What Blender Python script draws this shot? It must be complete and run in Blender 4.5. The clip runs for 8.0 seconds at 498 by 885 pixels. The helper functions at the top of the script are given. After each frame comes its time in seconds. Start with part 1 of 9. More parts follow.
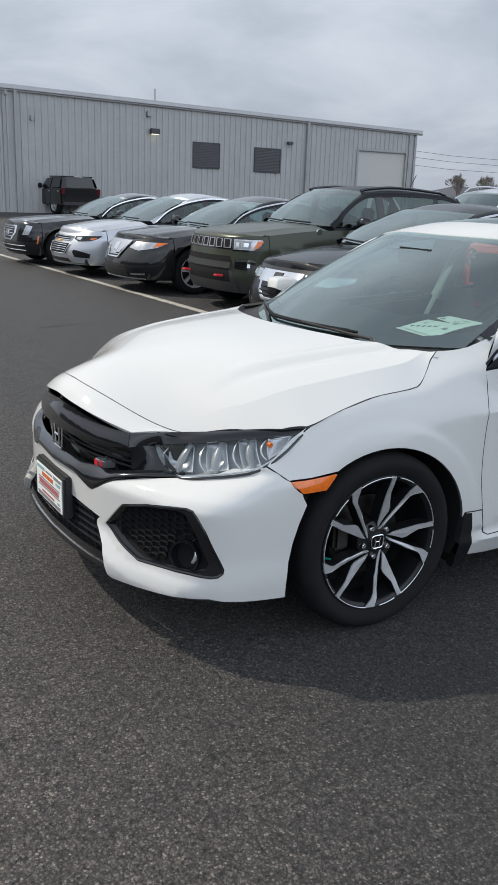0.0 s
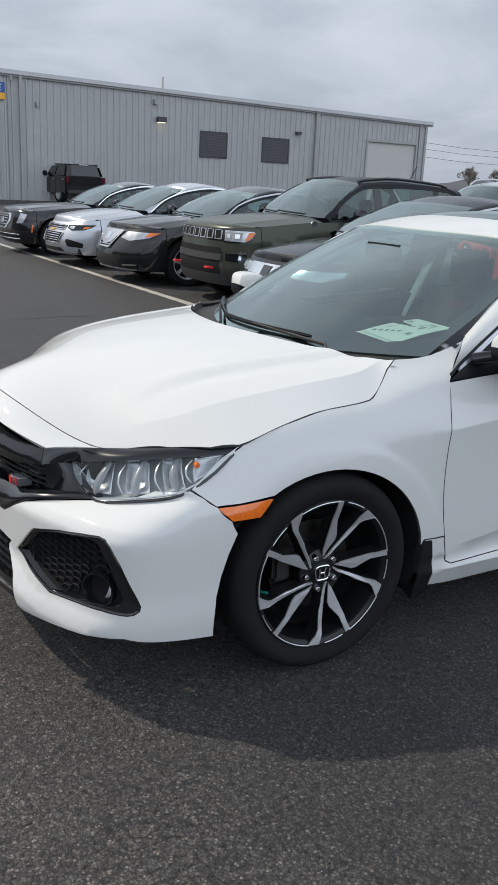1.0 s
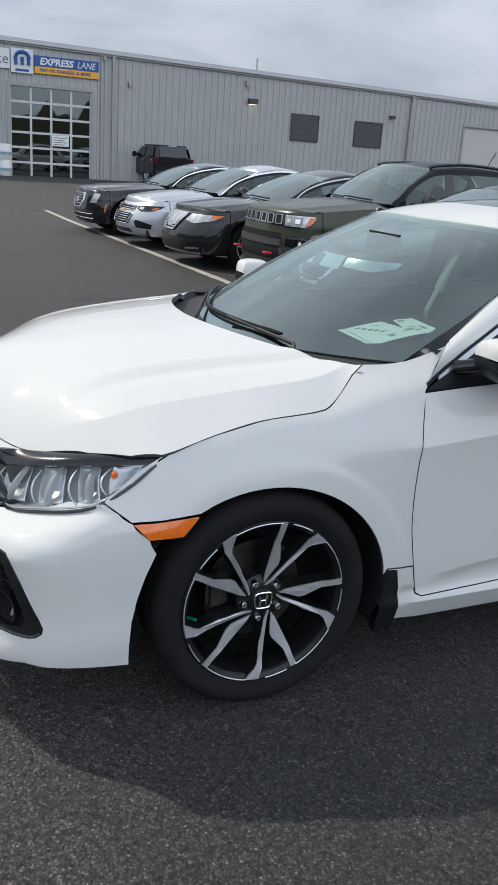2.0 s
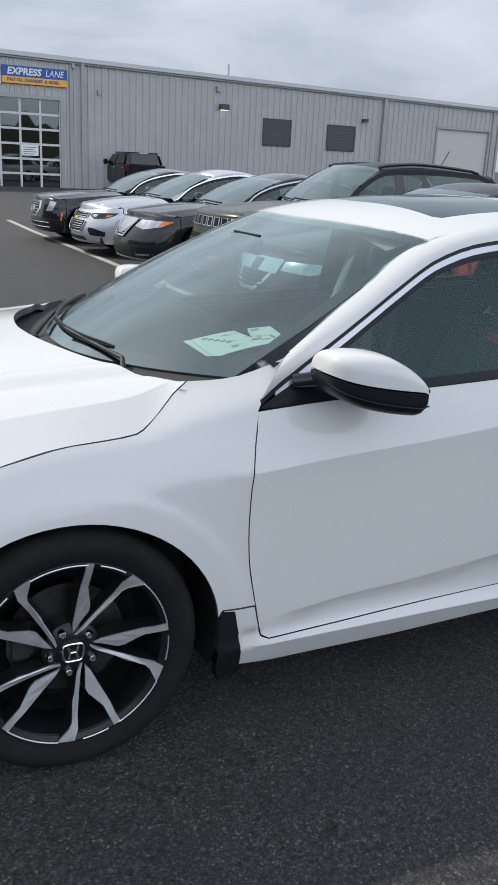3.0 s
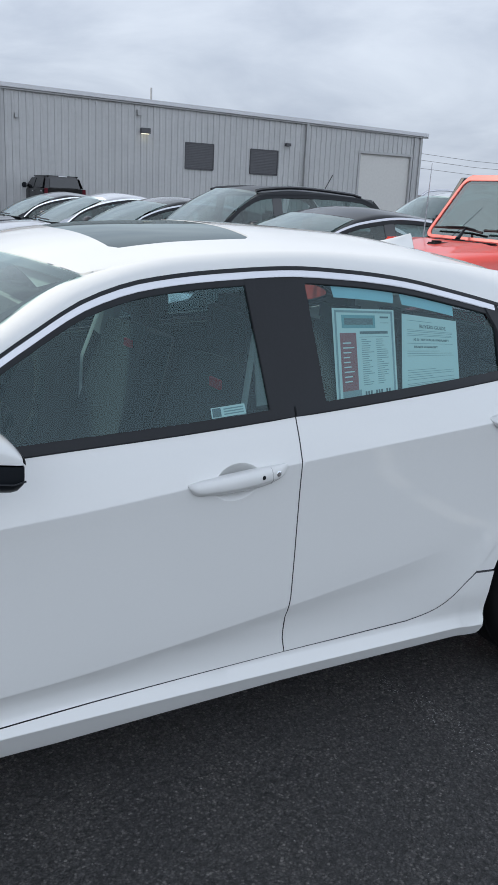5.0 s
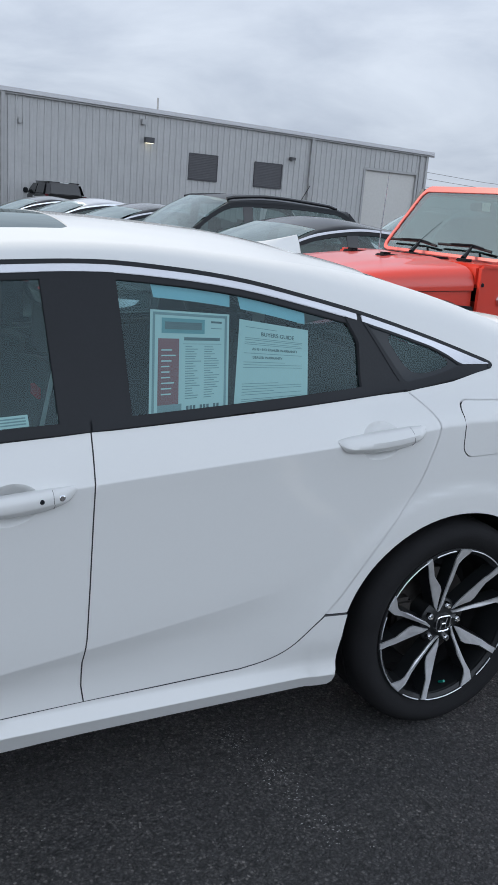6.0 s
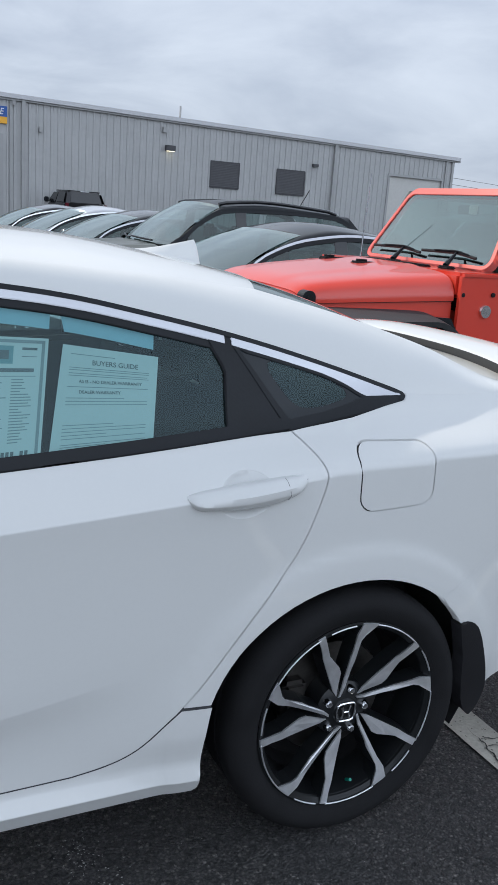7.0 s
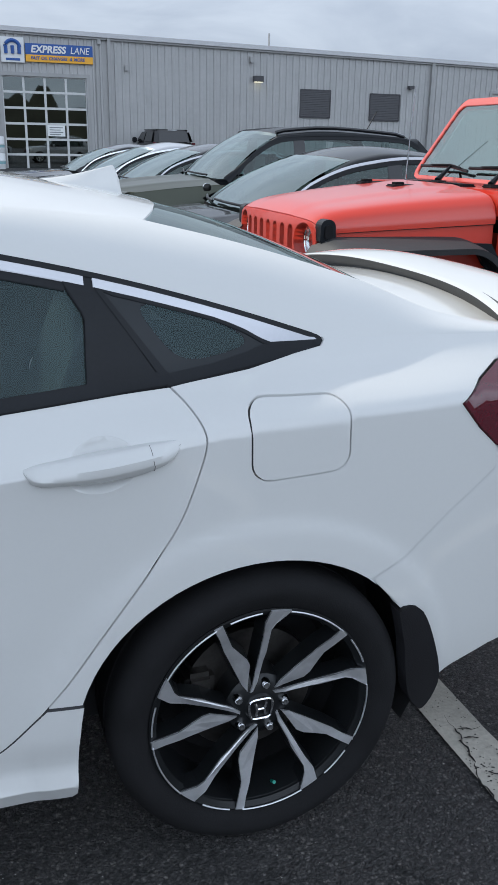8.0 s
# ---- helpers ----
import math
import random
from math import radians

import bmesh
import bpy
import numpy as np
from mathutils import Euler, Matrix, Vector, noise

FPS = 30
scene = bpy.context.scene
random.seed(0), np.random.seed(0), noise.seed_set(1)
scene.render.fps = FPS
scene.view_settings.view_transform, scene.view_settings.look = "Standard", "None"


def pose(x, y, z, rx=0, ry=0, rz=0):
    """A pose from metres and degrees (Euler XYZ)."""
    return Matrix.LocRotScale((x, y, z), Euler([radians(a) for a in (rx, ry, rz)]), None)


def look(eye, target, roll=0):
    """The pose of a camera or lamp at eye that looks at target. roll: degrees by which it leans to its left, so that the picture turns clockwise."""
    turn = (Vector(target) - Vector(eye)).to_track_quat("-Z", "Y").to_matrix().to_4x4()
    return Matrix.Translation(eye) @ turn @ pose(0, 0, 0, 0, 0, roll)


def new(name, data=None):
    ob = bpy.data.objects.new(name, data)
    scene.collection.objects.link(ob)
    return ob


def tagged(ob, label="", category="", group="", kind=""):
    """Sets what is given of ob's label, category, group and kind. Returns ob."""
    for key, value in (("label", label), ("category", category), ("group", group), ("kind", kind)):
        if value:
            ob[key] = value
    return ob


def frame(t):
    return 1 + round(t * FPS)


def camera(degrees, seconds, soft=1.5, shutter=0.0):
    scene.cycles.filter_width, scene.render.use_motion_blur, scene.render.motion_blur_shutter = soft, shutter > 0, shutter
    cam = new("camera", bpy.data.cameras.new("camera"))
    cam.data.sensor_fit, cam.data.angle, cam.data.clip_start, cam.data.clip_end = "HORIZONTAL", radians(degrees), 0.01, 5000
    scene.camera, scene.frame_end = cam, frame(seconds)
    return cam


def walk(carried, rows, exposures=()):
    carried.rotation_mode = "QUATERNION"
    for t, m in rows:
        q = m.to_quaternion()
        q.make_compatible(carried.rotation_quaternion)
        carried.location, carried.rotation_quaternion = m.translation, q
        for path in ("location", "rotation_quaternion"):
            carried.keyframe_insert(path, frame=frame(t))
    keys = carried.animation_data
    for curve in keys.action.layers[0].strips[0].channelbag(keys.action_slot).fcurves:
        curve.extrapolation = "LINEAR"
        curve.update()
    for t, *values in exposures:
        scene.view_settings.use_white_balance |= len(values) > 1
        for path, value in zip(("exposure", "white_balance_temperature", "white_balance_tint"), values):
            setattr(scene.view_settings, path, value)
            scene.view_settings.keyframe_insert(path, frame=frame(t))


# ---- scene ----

# ---- camera and walk ----
cam = camera(32.06, 8.0)
PATH = [
    (0, (-1.833, -3.037, 1.469), (-0.846, -1.387, 0.919), 2.05),
    (0.5, (-1.655, -2.917, 1.480), (-0.650, -1.277, 0.935), 2.02),
    (1, (-1.458, -2.869, 1.469), (-0.490, -1.215, 0.899), 2.73),
    (1.2, (-1.343, -2.867, 1.482), (-0.428, -1.189, 0.893), 2.58),
    (2.3, (-0.804, -2.748, 1.474), (-0.022, -1.012, 0.861), 4.14),
    (2.5, (-0.690, -2.721, 1.481), (0.116, -0.994, 0.874), 4.05),
    (3, (-0.425, -2.712, 1.464), (0.391, -0.987, 0.865), 2.78),
    (3.5, (-0.170, -2.764, 1.480), (0.559, -1.001, 0.879), 2.25),
    (4, (-0.039, -2.812, 1.487), (0.730, -1.066, 0.885), 0.96),
    (4.5, (0.161, -2.744, 1.481), (1.015, -1.032, 0.897), 1.79),
    (5, (0.448, -2.670, 1.496), (1.383, -0.988, 0.951), 2.78),
    (5.2, (0.553, -2.669, 1.486), (1.520, -0.994, 0.974), 2.81),
    (6.3, (1.228, -2.578, 1.460), (2.145, -0.878, 0.942), 5.03),
    (6.5, (1.366, -2.513, 1.461), (2.273, -0.807, 0.944), 4.70),
    (7, (1.605, -2.414, 1.471), (2.471, -0.684, 0.966), 4.21),
    (7.5, (1.896, -2.346, 1.452), (2.628, -0.568, 0.902), 2.91),
    (8, (2.151, -2.306, 1.448), (2.782, -0.523, 0.797), 1.02),
]
walk(cam, [(t, look(eye, target, roll)) for t, eye, target, roll in PATH], [(0.0, -0.16, 6550, 9), (1.2, -0.18, 6530, 9), (2.5, -0.11, 6470, 10), (3.5, -0.02, 6440, 10), (4.5, 0.03, 6420, 10), (5.0, 0.04, 6400, 10), (6.5, 0.0, 6350, 10), (8.0, -0.04, 6200, 9)])

# ---- world, sun and exposure ----
SUN_TO = Vector((-0.66, 0.82, 1.0)).normalized()
world = bpy.data.worlds.new("sky")
scene.world = world
world.use_nodes = True
wn, wl = world.node_tree.nodes, world.node_tree.links
bg = wn["Background"]
sky = wn.new("ShaderNodeTexSky")
sky.sky_type, sky.sun_disc = "NISHITA", False
sky.sun_elevation = math.asin(SUN_TO.z)
sky.sun_rotation = math.atan2(SUN_TO.x, SUN_TO.y)
sky.dust_density, sky.air_density, sky.ozone_density = 2.0, 1.0, 1.0
# thin broken cloud over the whole sky
coord = wn.new("ShaderNodeTexCoord")
sep = wn.new("ShaderNodeSeparateXYZ")
wl.new(coord.outputs["Generated"], sep.inputs[0])
lift = wn.new("ShaderNodeMath")
lift.operation, lift.inputs[1].default_value = "ADD", 0.22
wl.new(sep.outputs["Z"], lift.inputs[0])
flat = wn.new("ShaderNodeVectorMath")
flat.operation = "DIVIDE"
wl.new(coord.outputs["Generated"], flat.inputs[0])
wl.new(lift.outputs[0], flat.inputs[1])
cloud = wn.new("ShaderNodeTexNoise")
cloud.inputs["Scale"].default_value, cloud.inputs["Detail"].default_value = 1.5, 7.0
cloud.inputs["Roughness"].default_value, cloud.inputs["Distortion"].default_value = 0.55, 0.4
wl.new(flat.outputs[0], cloud.inputs["Vector"])
bank = wn.new("ShaderNodeValToRGB")
bank.color_ramp.elements[0].position, bank.color_ramp.elements[0].color = 0.32, (7.3, 8.05, 9.2, 1)
bank.color_ramp.elements[1].position, bank.color_ramp.elements[1].color = 0.72, (11.6, 12.3, 13.05, 1)
wl.new(cloud.outputs["Fac"], bank.inputs["Fac"])
mix = wn.new("ShaderNodeMix")
mix.data_type = "RGBA"
mix.inputs["Factor"].default_value = 0.86
wl.new(sky.outputs[0], mix.inputs["A"])
wl.new(bank.outputs[0], mix.inputs["B"])
# overcast tones: the unseen band above the haze is raised to light car sides
grad = wn.new("ShaderNodeValToRGB")
ge = grad.color_ramp.elements
ge[0].position, ge[0].color = 0.0, (0.63, 0.65, 0.69, 1)
ge[1].position, ge[1].color = 1.0, (0.44, 0.455, 0.49, 1)
for at_z, tint in ((0.20, (0.72, 0.735, 0.77, 1)), (0.38, (0.98, 1.0, 1.04, 1)), (0.65, (0.74, 0.76, 0.80, 1))):
    step_el = ge.new(at_z)
    step_el.color = tint
wl.new(sep.outputs["Z"], grad.inputs["Fac"])
tone = wn.new("ShaderNodeMix")
tone.data_type, tone.blend_type = "RGBA", "MULTIPLY"
tone.inputs["Factor"].default_value = 1.0
wl.new(mix.outputs["Result"], tone.inputs["A"])
wl.new(grad.outputs[0], tone.inputs["B"])
# sky behind the viewer raised twofold, added to brighten the shaded car side
facing = wn.new("ShaderNodeMapRange")
facing.inputs["From Min"].default_value, facing.inputs["From Max"].default_value = 0.35, -1.0
facing.inputs["To Min"].default_value, facing.inputs["To Max"].default_value = 1.0, 2.05
away_from_sun = wn.new("ShaderNodeVectorMath")
away_from_sun.operation = "DOT_PRODUCT"
away_from_sun.inputs[1].default_value = (-0.15, 0.99, 0.0)
wl.new(coord.outputs["Generated"], away_from_sun.inputs[0])
wl.new(away_from_sun.outputs["Value"], facing.inputs["Value"])
raised_side = wn.new("ShaderNodeVectorMath")
raised_side.operation = "SCALE"
wl.new(tone.outputs["Result"], raised_side.inputs[0])
wl.new(facing.outputs[0], raised_side.inputs["Scale"])
wl.new(raised_side.outputs[0], bg.inputs["Color"])
bg.inputs["Strength"].default_value = 0.1
lamp_data = bpy.data.lights.new("sun", "SUN")
lamp_data.energy, lamp_data.angle, lamp_data.color = 3.35, radians(0.9), (1.0, 0.92, 0.80)
sun = new("sun", lamp_data)
sun.matrix_world = look(SUN_TO * 60, (0, 0, 0))
scene.view_settings.exposure = 0.0

# ---- materials ----
def material(name, color, rough=0.5, metal=0.0, coat=0.0, var=0.08, scale=8.0, fine=120.0, bump=0.0, spec=0.5, flake=0.0):
    """A surface with colour varied at two scales, uneven gloss and fine relief."""
    m = bpy.data.materials.new(name)
    m.use_nodes = True
    n, l = m.node_tree.nodes, m.node_tree.links
    b = n["Principled BSDF"]
    b.inputs["Metallic"].default_value = metal
    b.inputs["Coat Weight"].default_value = coat
    b.inputs["Coat Roughness"].default_value = 0.03
    b.inputs["Specular IOR Level"].default_value = spec
    tc = n.new("ShaderNodeTexCoord")
    a, c = n.new("ShaderNodeTexNoise"), n.new("ShaderNodeTexNoise")
    a.inputs["Scale"].default_value, c.inputs["Scale"].default_value = scale, fine
    a.inputs["Detail"].default_value, c.inputs["Detail"].default_value = 4.0, 2.0
    for t in (a, c):
        l.new(tc.outputs["Object"], t.inputs["Vector"])
    add = n.new("ShaderNodeMath")
    add.operation = "MULTIPLY_ADD"
    add.inputs[1].default_value = 0.5
    l.new(c.outputs["Fac"], add.inputs[0])
    l.new(a.outputs["Fac"], add.inputs[2])
    ramp = n.new("ShaderNodeValToRGB")
    e = ramp.color_ramp.elements
    e[0].position, e[1].position = 0.45, 1.05
    e[0].color = (*[max(0.0, v * (1 - var)) for v in color], 1)
    e[1].color = (*[min(1.0, v * (1 + var)) for v in color], 1)
    l.new(add.outputs[0], ramp.inputs["Fac"])
    l.new(ramp.outputs[0], b.inputs["Base Color"])
    rr = n.new("ShaderNodeMapRange")
    rr.inputs["To Min"].default_value, rr.inputs["To Max"].default_value = max(0.02, rough * 0.85), min(1.0, rough * 1.15)
    l.new(a.outputs["Fac"], rr.inputs["Value"])
    l.new(rr.outputs[0], b.inputs["Roughness"])
    if bump:
        bp = n.new("ShaderNodeBump")
        bp.inputs["Strength"].default_value, bp.inputs["Distance"].default_value = bump, 0.004
        l.new(c.outputs["Fac"], bp.inputs["Height"])
        l.new(bp.outputs[0], b.inputs["Normal"])
    if flake:
        vo = n.new("ShaderNodeTexVoronoi")
        vo.inputs["Scale"].default_value = 900
        l.new(tc.outputs["Object"], vo.inputs["Vector"])
        bp = n.new("ShaderNodeBump")
        bp.inputs["Strength"].default_value, bp.inputs["Distance"].default_value = flake, 0.0004
        l.new(vo.outputs["Distance"], bp.inputs["Height"])
        l.new(bp.outputs[0], b.inputs["Normal"])
    return m


def glass(name, tint, gloss=1.45, rough=0.015, sheen=(0.86, 0.95, 0.93)):
    """A thin pane: tinted clear glass with a mirror coat that follows Fresnel."""
    m = bpy.data.materials.new(name)
    m.use_nodes = True
    n, l = m.node_tree.nodes, m.node_tree.links
    n.remove(n["Principled BSDF"])
    tr, gl, mx, lw = n.new("ShaderNodeBsdfTransparent"), n.new("ShaderNodeBsdfGlossy"), n.new("ShaderNodeMixShader"), n.new("ShaderNodeLayerWeight")
    lw.inputs["Blend"].default_value = 0.5
    pw, fr = n.new("ShaderNodeMath"), n.new("ShaderNodeMapRange")
    pw.operation, pw.inputs[1].default_value = "POWER", 5.0
    fr.inputs["To Min"].default_value, fr.inputs["To Max"].default_value = ((gloss - 1) / (gloss + 1)) ** 2, 1.0
    l.new(lw.outputs["Facing"], pw.inputs[0])
    l.new(pw.outputs[0], fr.inputs["Value"])
    tr.inputs["Color"].default_value = (*tint, 1)
    gl.inputs["Roughness"].default_value = rough
    gl.inputs["Color"].default_value = (*sheen, 1)
    l.new(fr.outputs[0], mx.inputs[0])
    l.new(tr.outputs[0], mx.inputs[1])
    l.new(gl.outputs[0], mx.inputs[2])
    l.new(mx.outputs[0], n["Material Output"].inputs["Surface"])
    return m


def lit(name, color, strength):
    m = bpy.data.materials.new(name)
    m.use_nodes = True
    b = m.node_tree.nodes["Principled BSDF"]
    b.inputs["Base Color"].default_value = (*color, 1)
    b.inputs["Emission Color"].default_value = (*color, 1)
    b.inputs["Emission Strength"].default_value = strength
    return m


WHITE = material("white_pearl_paint", (0.68, 0.685, 0.67), 0.5, spec=0.06, coat=1.0, var=0.012, scale=1.5, flake=0.012)
GLOSS = material("gloss_black_plastic", (0.008, 0.009, 0.011), 0.12, coat=0.7, var=0.15, spec=0.3)
TRIM = material("satin_black_trim", (0.010, 0.012, 0.015), 0.35, var=0.15, bump=0.05, spec=0.22)
PLAST = material("grained_black_plastic", (0.02, 0.02, 0.021), 0.62, var=0.2, bump=0.25, fine=400)
RUBBER = material("tyre_rubber", (0.013, 0.013, 0.014), 0.85, spec=0.2, var=0.25, scale=14, bump=0.2, fine=300)
ALLOY = material("machined_alloy", (0.82, 0.83, 0.85), 0.5, metal=1.0, var=0.06, scale=30)
WBLACK = material("wheel_black_paint", (0.009, 0.010, 0.011), 0.35, spec=0.3, coat=0.15, var=0.2)
STEEL = material("brake_steel", (0.11, 0.105, 0.10), 0.45, metal=1.0, var=0.25, scale=25)
CHROME = material("chrome", (0.82, 0.83, 0.84), 0.08, metal=1.0, var=0.03)
BRIGHT = material("satin_bright_trim", (0.52, 0.53, 0.56), 0.22, metal=0.7, var=0.04)
FRIT = material("black_glass_enamel", (0.010, 0.014, 0.018), 0.12, spec=0.32, var=0.1)
GAP_GREY = material("dark_grey_gap_strip", (0.05, 0.052, 0.055), 0.55, var=0.12, bump=0.1)
FLAP = material("moulded_black_rubber", (0.012, 0.012, 0.014), 0.55, spec=0.25, var=0.2, bump=0.15, fine=300)
AMBER = material("amber_lens", (0.85, 0.17, 0.01), 0.12, coat=0.8, var=0.12, scale=60)
REDLENS = material("dark_red_lens", (0.09, 0.004, 0.014), 0.08, coat=1.0, var=0.3, scale=10)
REFLECT = material("lamp_reflector", (0.66, 0.68, 0.70), 0.24, metal=0.45, var=0.2, scale=20)
LENSGREY = material("fog_lens", (0.08, 0.085, 0.09), 0.1, coat=1.0, var=0.3, scale=40)
LAMPBLK = material("lamp_housing", (0.30, 0.31, 0.32), 0.3, var=0.2)
CABIN = material("cabin_black_cloth", (0.03, 0.032, 0.035), 0.85, var=0.25, scale=20, bump=0.2)
DASH = material("dash_black_vinyl", (0.022, 0.023, 0.025), 0.9, spec=0.08, var=0.2, bump=0.2, fine=500)
LINING = material("grey_headlining", (0.42, 0.42, 0.41), 0.9, var=0.06)
REDCLOTH = material("red_stitching", (0.6, 0.02, 0.03), 0.7, var=0.1)
PAPER = material("white_paper", (0.82, 0.84, 0.82), 0.8, var=0.03, scale=5)
INK = material("printed_ink", (0.20, 0.21, 0.22), 0.8, var=0.2)
INKRED = material("printed_red_ink", (0.42, 0.13, 0.14), 0.8, var=0.1)
INKGREEN = material("printed_blue_green", (0.25, 0.42, 0.45), 0.7, var=0.1)
TEALCAP = material("green_valve_cap", (0.0, 0.25, 0.18), 0.4)
WSGLASS = glass("windscreen_glass", (0.72, 0.90, 0.84), 3.7, 0.03)
SIDEGLASS = glass("side_glass", (0.52, 0.68, 0.68), 1.52, 0.02, (0.72, 0.95, 1.0))
SEAM = material("dark_seam", (0.045, 0.046, 0.05), 0.7, var=0.2)
CARLAMP = material("car_lamp_inside", (0.46, 0.48, 0.51), 0.2, metal=0.6, coat=1.0, var=0.35, scale=10)
CLEAR = glass("clear_lens", (0.93, 0.95, 0.96), 1.45)

# ---- building tools ----
from mathutils import geometry


def spline(xs, ys):
    """A smooth curve through knots that never overshoots them."""
    xs, ys = np.asarray(xs, float), np.asarray(ys, float)
    h, d = np.diff(xs), np.diff(ys) / np.diff(xs)
    m = np.zeros_like(ys)
    m[0], m[-1] = d[0], d[-1]
    for i in range(1, len(xs) - 1):
        if d[i - 1] * d[i] > 0:
            a, b = 2 * h[i] + h[i - 1], h[i] + 2 * h[i - 1]
            m[i] = (a + b) / (a / d[i - 1] + b / d[i])

    def at(x):
        x = np.asarray(x, float)
        i = np.clip(np.searchsorted(xs, x) - 1, 0, len(xs) - 2)
        t = (x - xs[i]) / h[i]
        inside = np.clip(t, 0, 1)
        t2, t3 = inside * inside, inside**3
        v = ys[i] * (2 * t3 - 3 * t2 + 1) + ys[i + 1] * (3 * t2 - 2 * t3) + h[i] * (m[i] * (t3 - 2 * t2 + inside) + m[i + 1] * (t3 - t2))
        return v + np.where(t < 0, t * h[i] * m[i], 0) + np.where(t > 1, (t - 1) * h[i] * m[i + 1], 0)

    return at


def root(name, label, category, group="", kind="", at=(0, 0, 0)):
    ob = new(name)
    ob.location = at
    ob.empty_display_size = 0.2
    return tagged(ob, label, category, group, kind)


def hang(name, me, material_, parent, label=""):
    if not me.materials:
        me.materials.append(material_)
    ob = new(name, me)
    if parent is not None:
        ob.parent = parent
    if label:
        tagged(ob, label)
    return ob


def part(name, bm, material_, parent, label="", smooth=True):
    me = bpy.data.meshes.new(name)
    bm.to_mesh(me)
    bm.free()
    for p in me.polygons:
        p.use_smooth = smooth
    if smooth:
        me.set_sharp_from_angle(angle=radians(38))
    return hang(name, me, material_, parent, label)


def mesh(name, verts, faces, material_, parent, label="", smooth=True, sharp=38):
    me = bpy.data.meshes.new(name)
    me.from_pydata([tuple(v) for v in verts], [], faces)
    for p in me.polygons:
        p.use_smooth = smooth
    if smooth and sharp:
        me.set_sharp_from_angle(angle=radians(sharp))
    me.update()
    return hang(name, me, material_, parent, label)


def fine_line(poly, step, closed=True):
    """The polygon with points added so that no side is longer than step."""
    out, n = [], len(poly)
    for i in range(n if closed else n - 1):
        a, b = np.array(poly[i], float), np.array(poly[(i + 1) % n], float)
        k = max(1, int(math.ceil(np.linalg.norm(b - a) / step)))
        out += [a + (b - a) * j / k for j in range(k)]
    if not closed:
        out.append(np.array(poly[-1], float))
    return np.array(out)


def inside(points, poly):
    x, y = points[:, 0], points[:, 1]
    hit = np.zeros(len(points), bool)
    for (ax, ay), (bx, by) in zip(poly, np.roll(poly, -1, 0)):
        cross = (ay > y) != (by > y)
        hit ^= cross & (x < (bx - ax) * (y - ay) / (by - ay + 1e-15) + ax)
    return hit


def shrink(poly, d):
    """The polygon drawn in by d on all sides."""
    p = np.array(poly, float)
    area = 0.5 * np.sum(p[:, 0] * np.roll(p[:, 1], -1) - np.roll(p[:, 0], -1) * p[:, 1])
    e = np.roll(p, -1, 0) - p
    e /= np.linalg.norm(e, axis=1)[:, None] + 1e-12
    n = np.stack([-e[:, 1], e[:, 0]], 1) * np.sign(area)
    m = n + np.roll(n, 1, 0)
    k = np.clip(1 / np.maximum(0.5, (m * m).sum(1) / 2), 0, 2)
    return p + m * (k * d)[:, None]


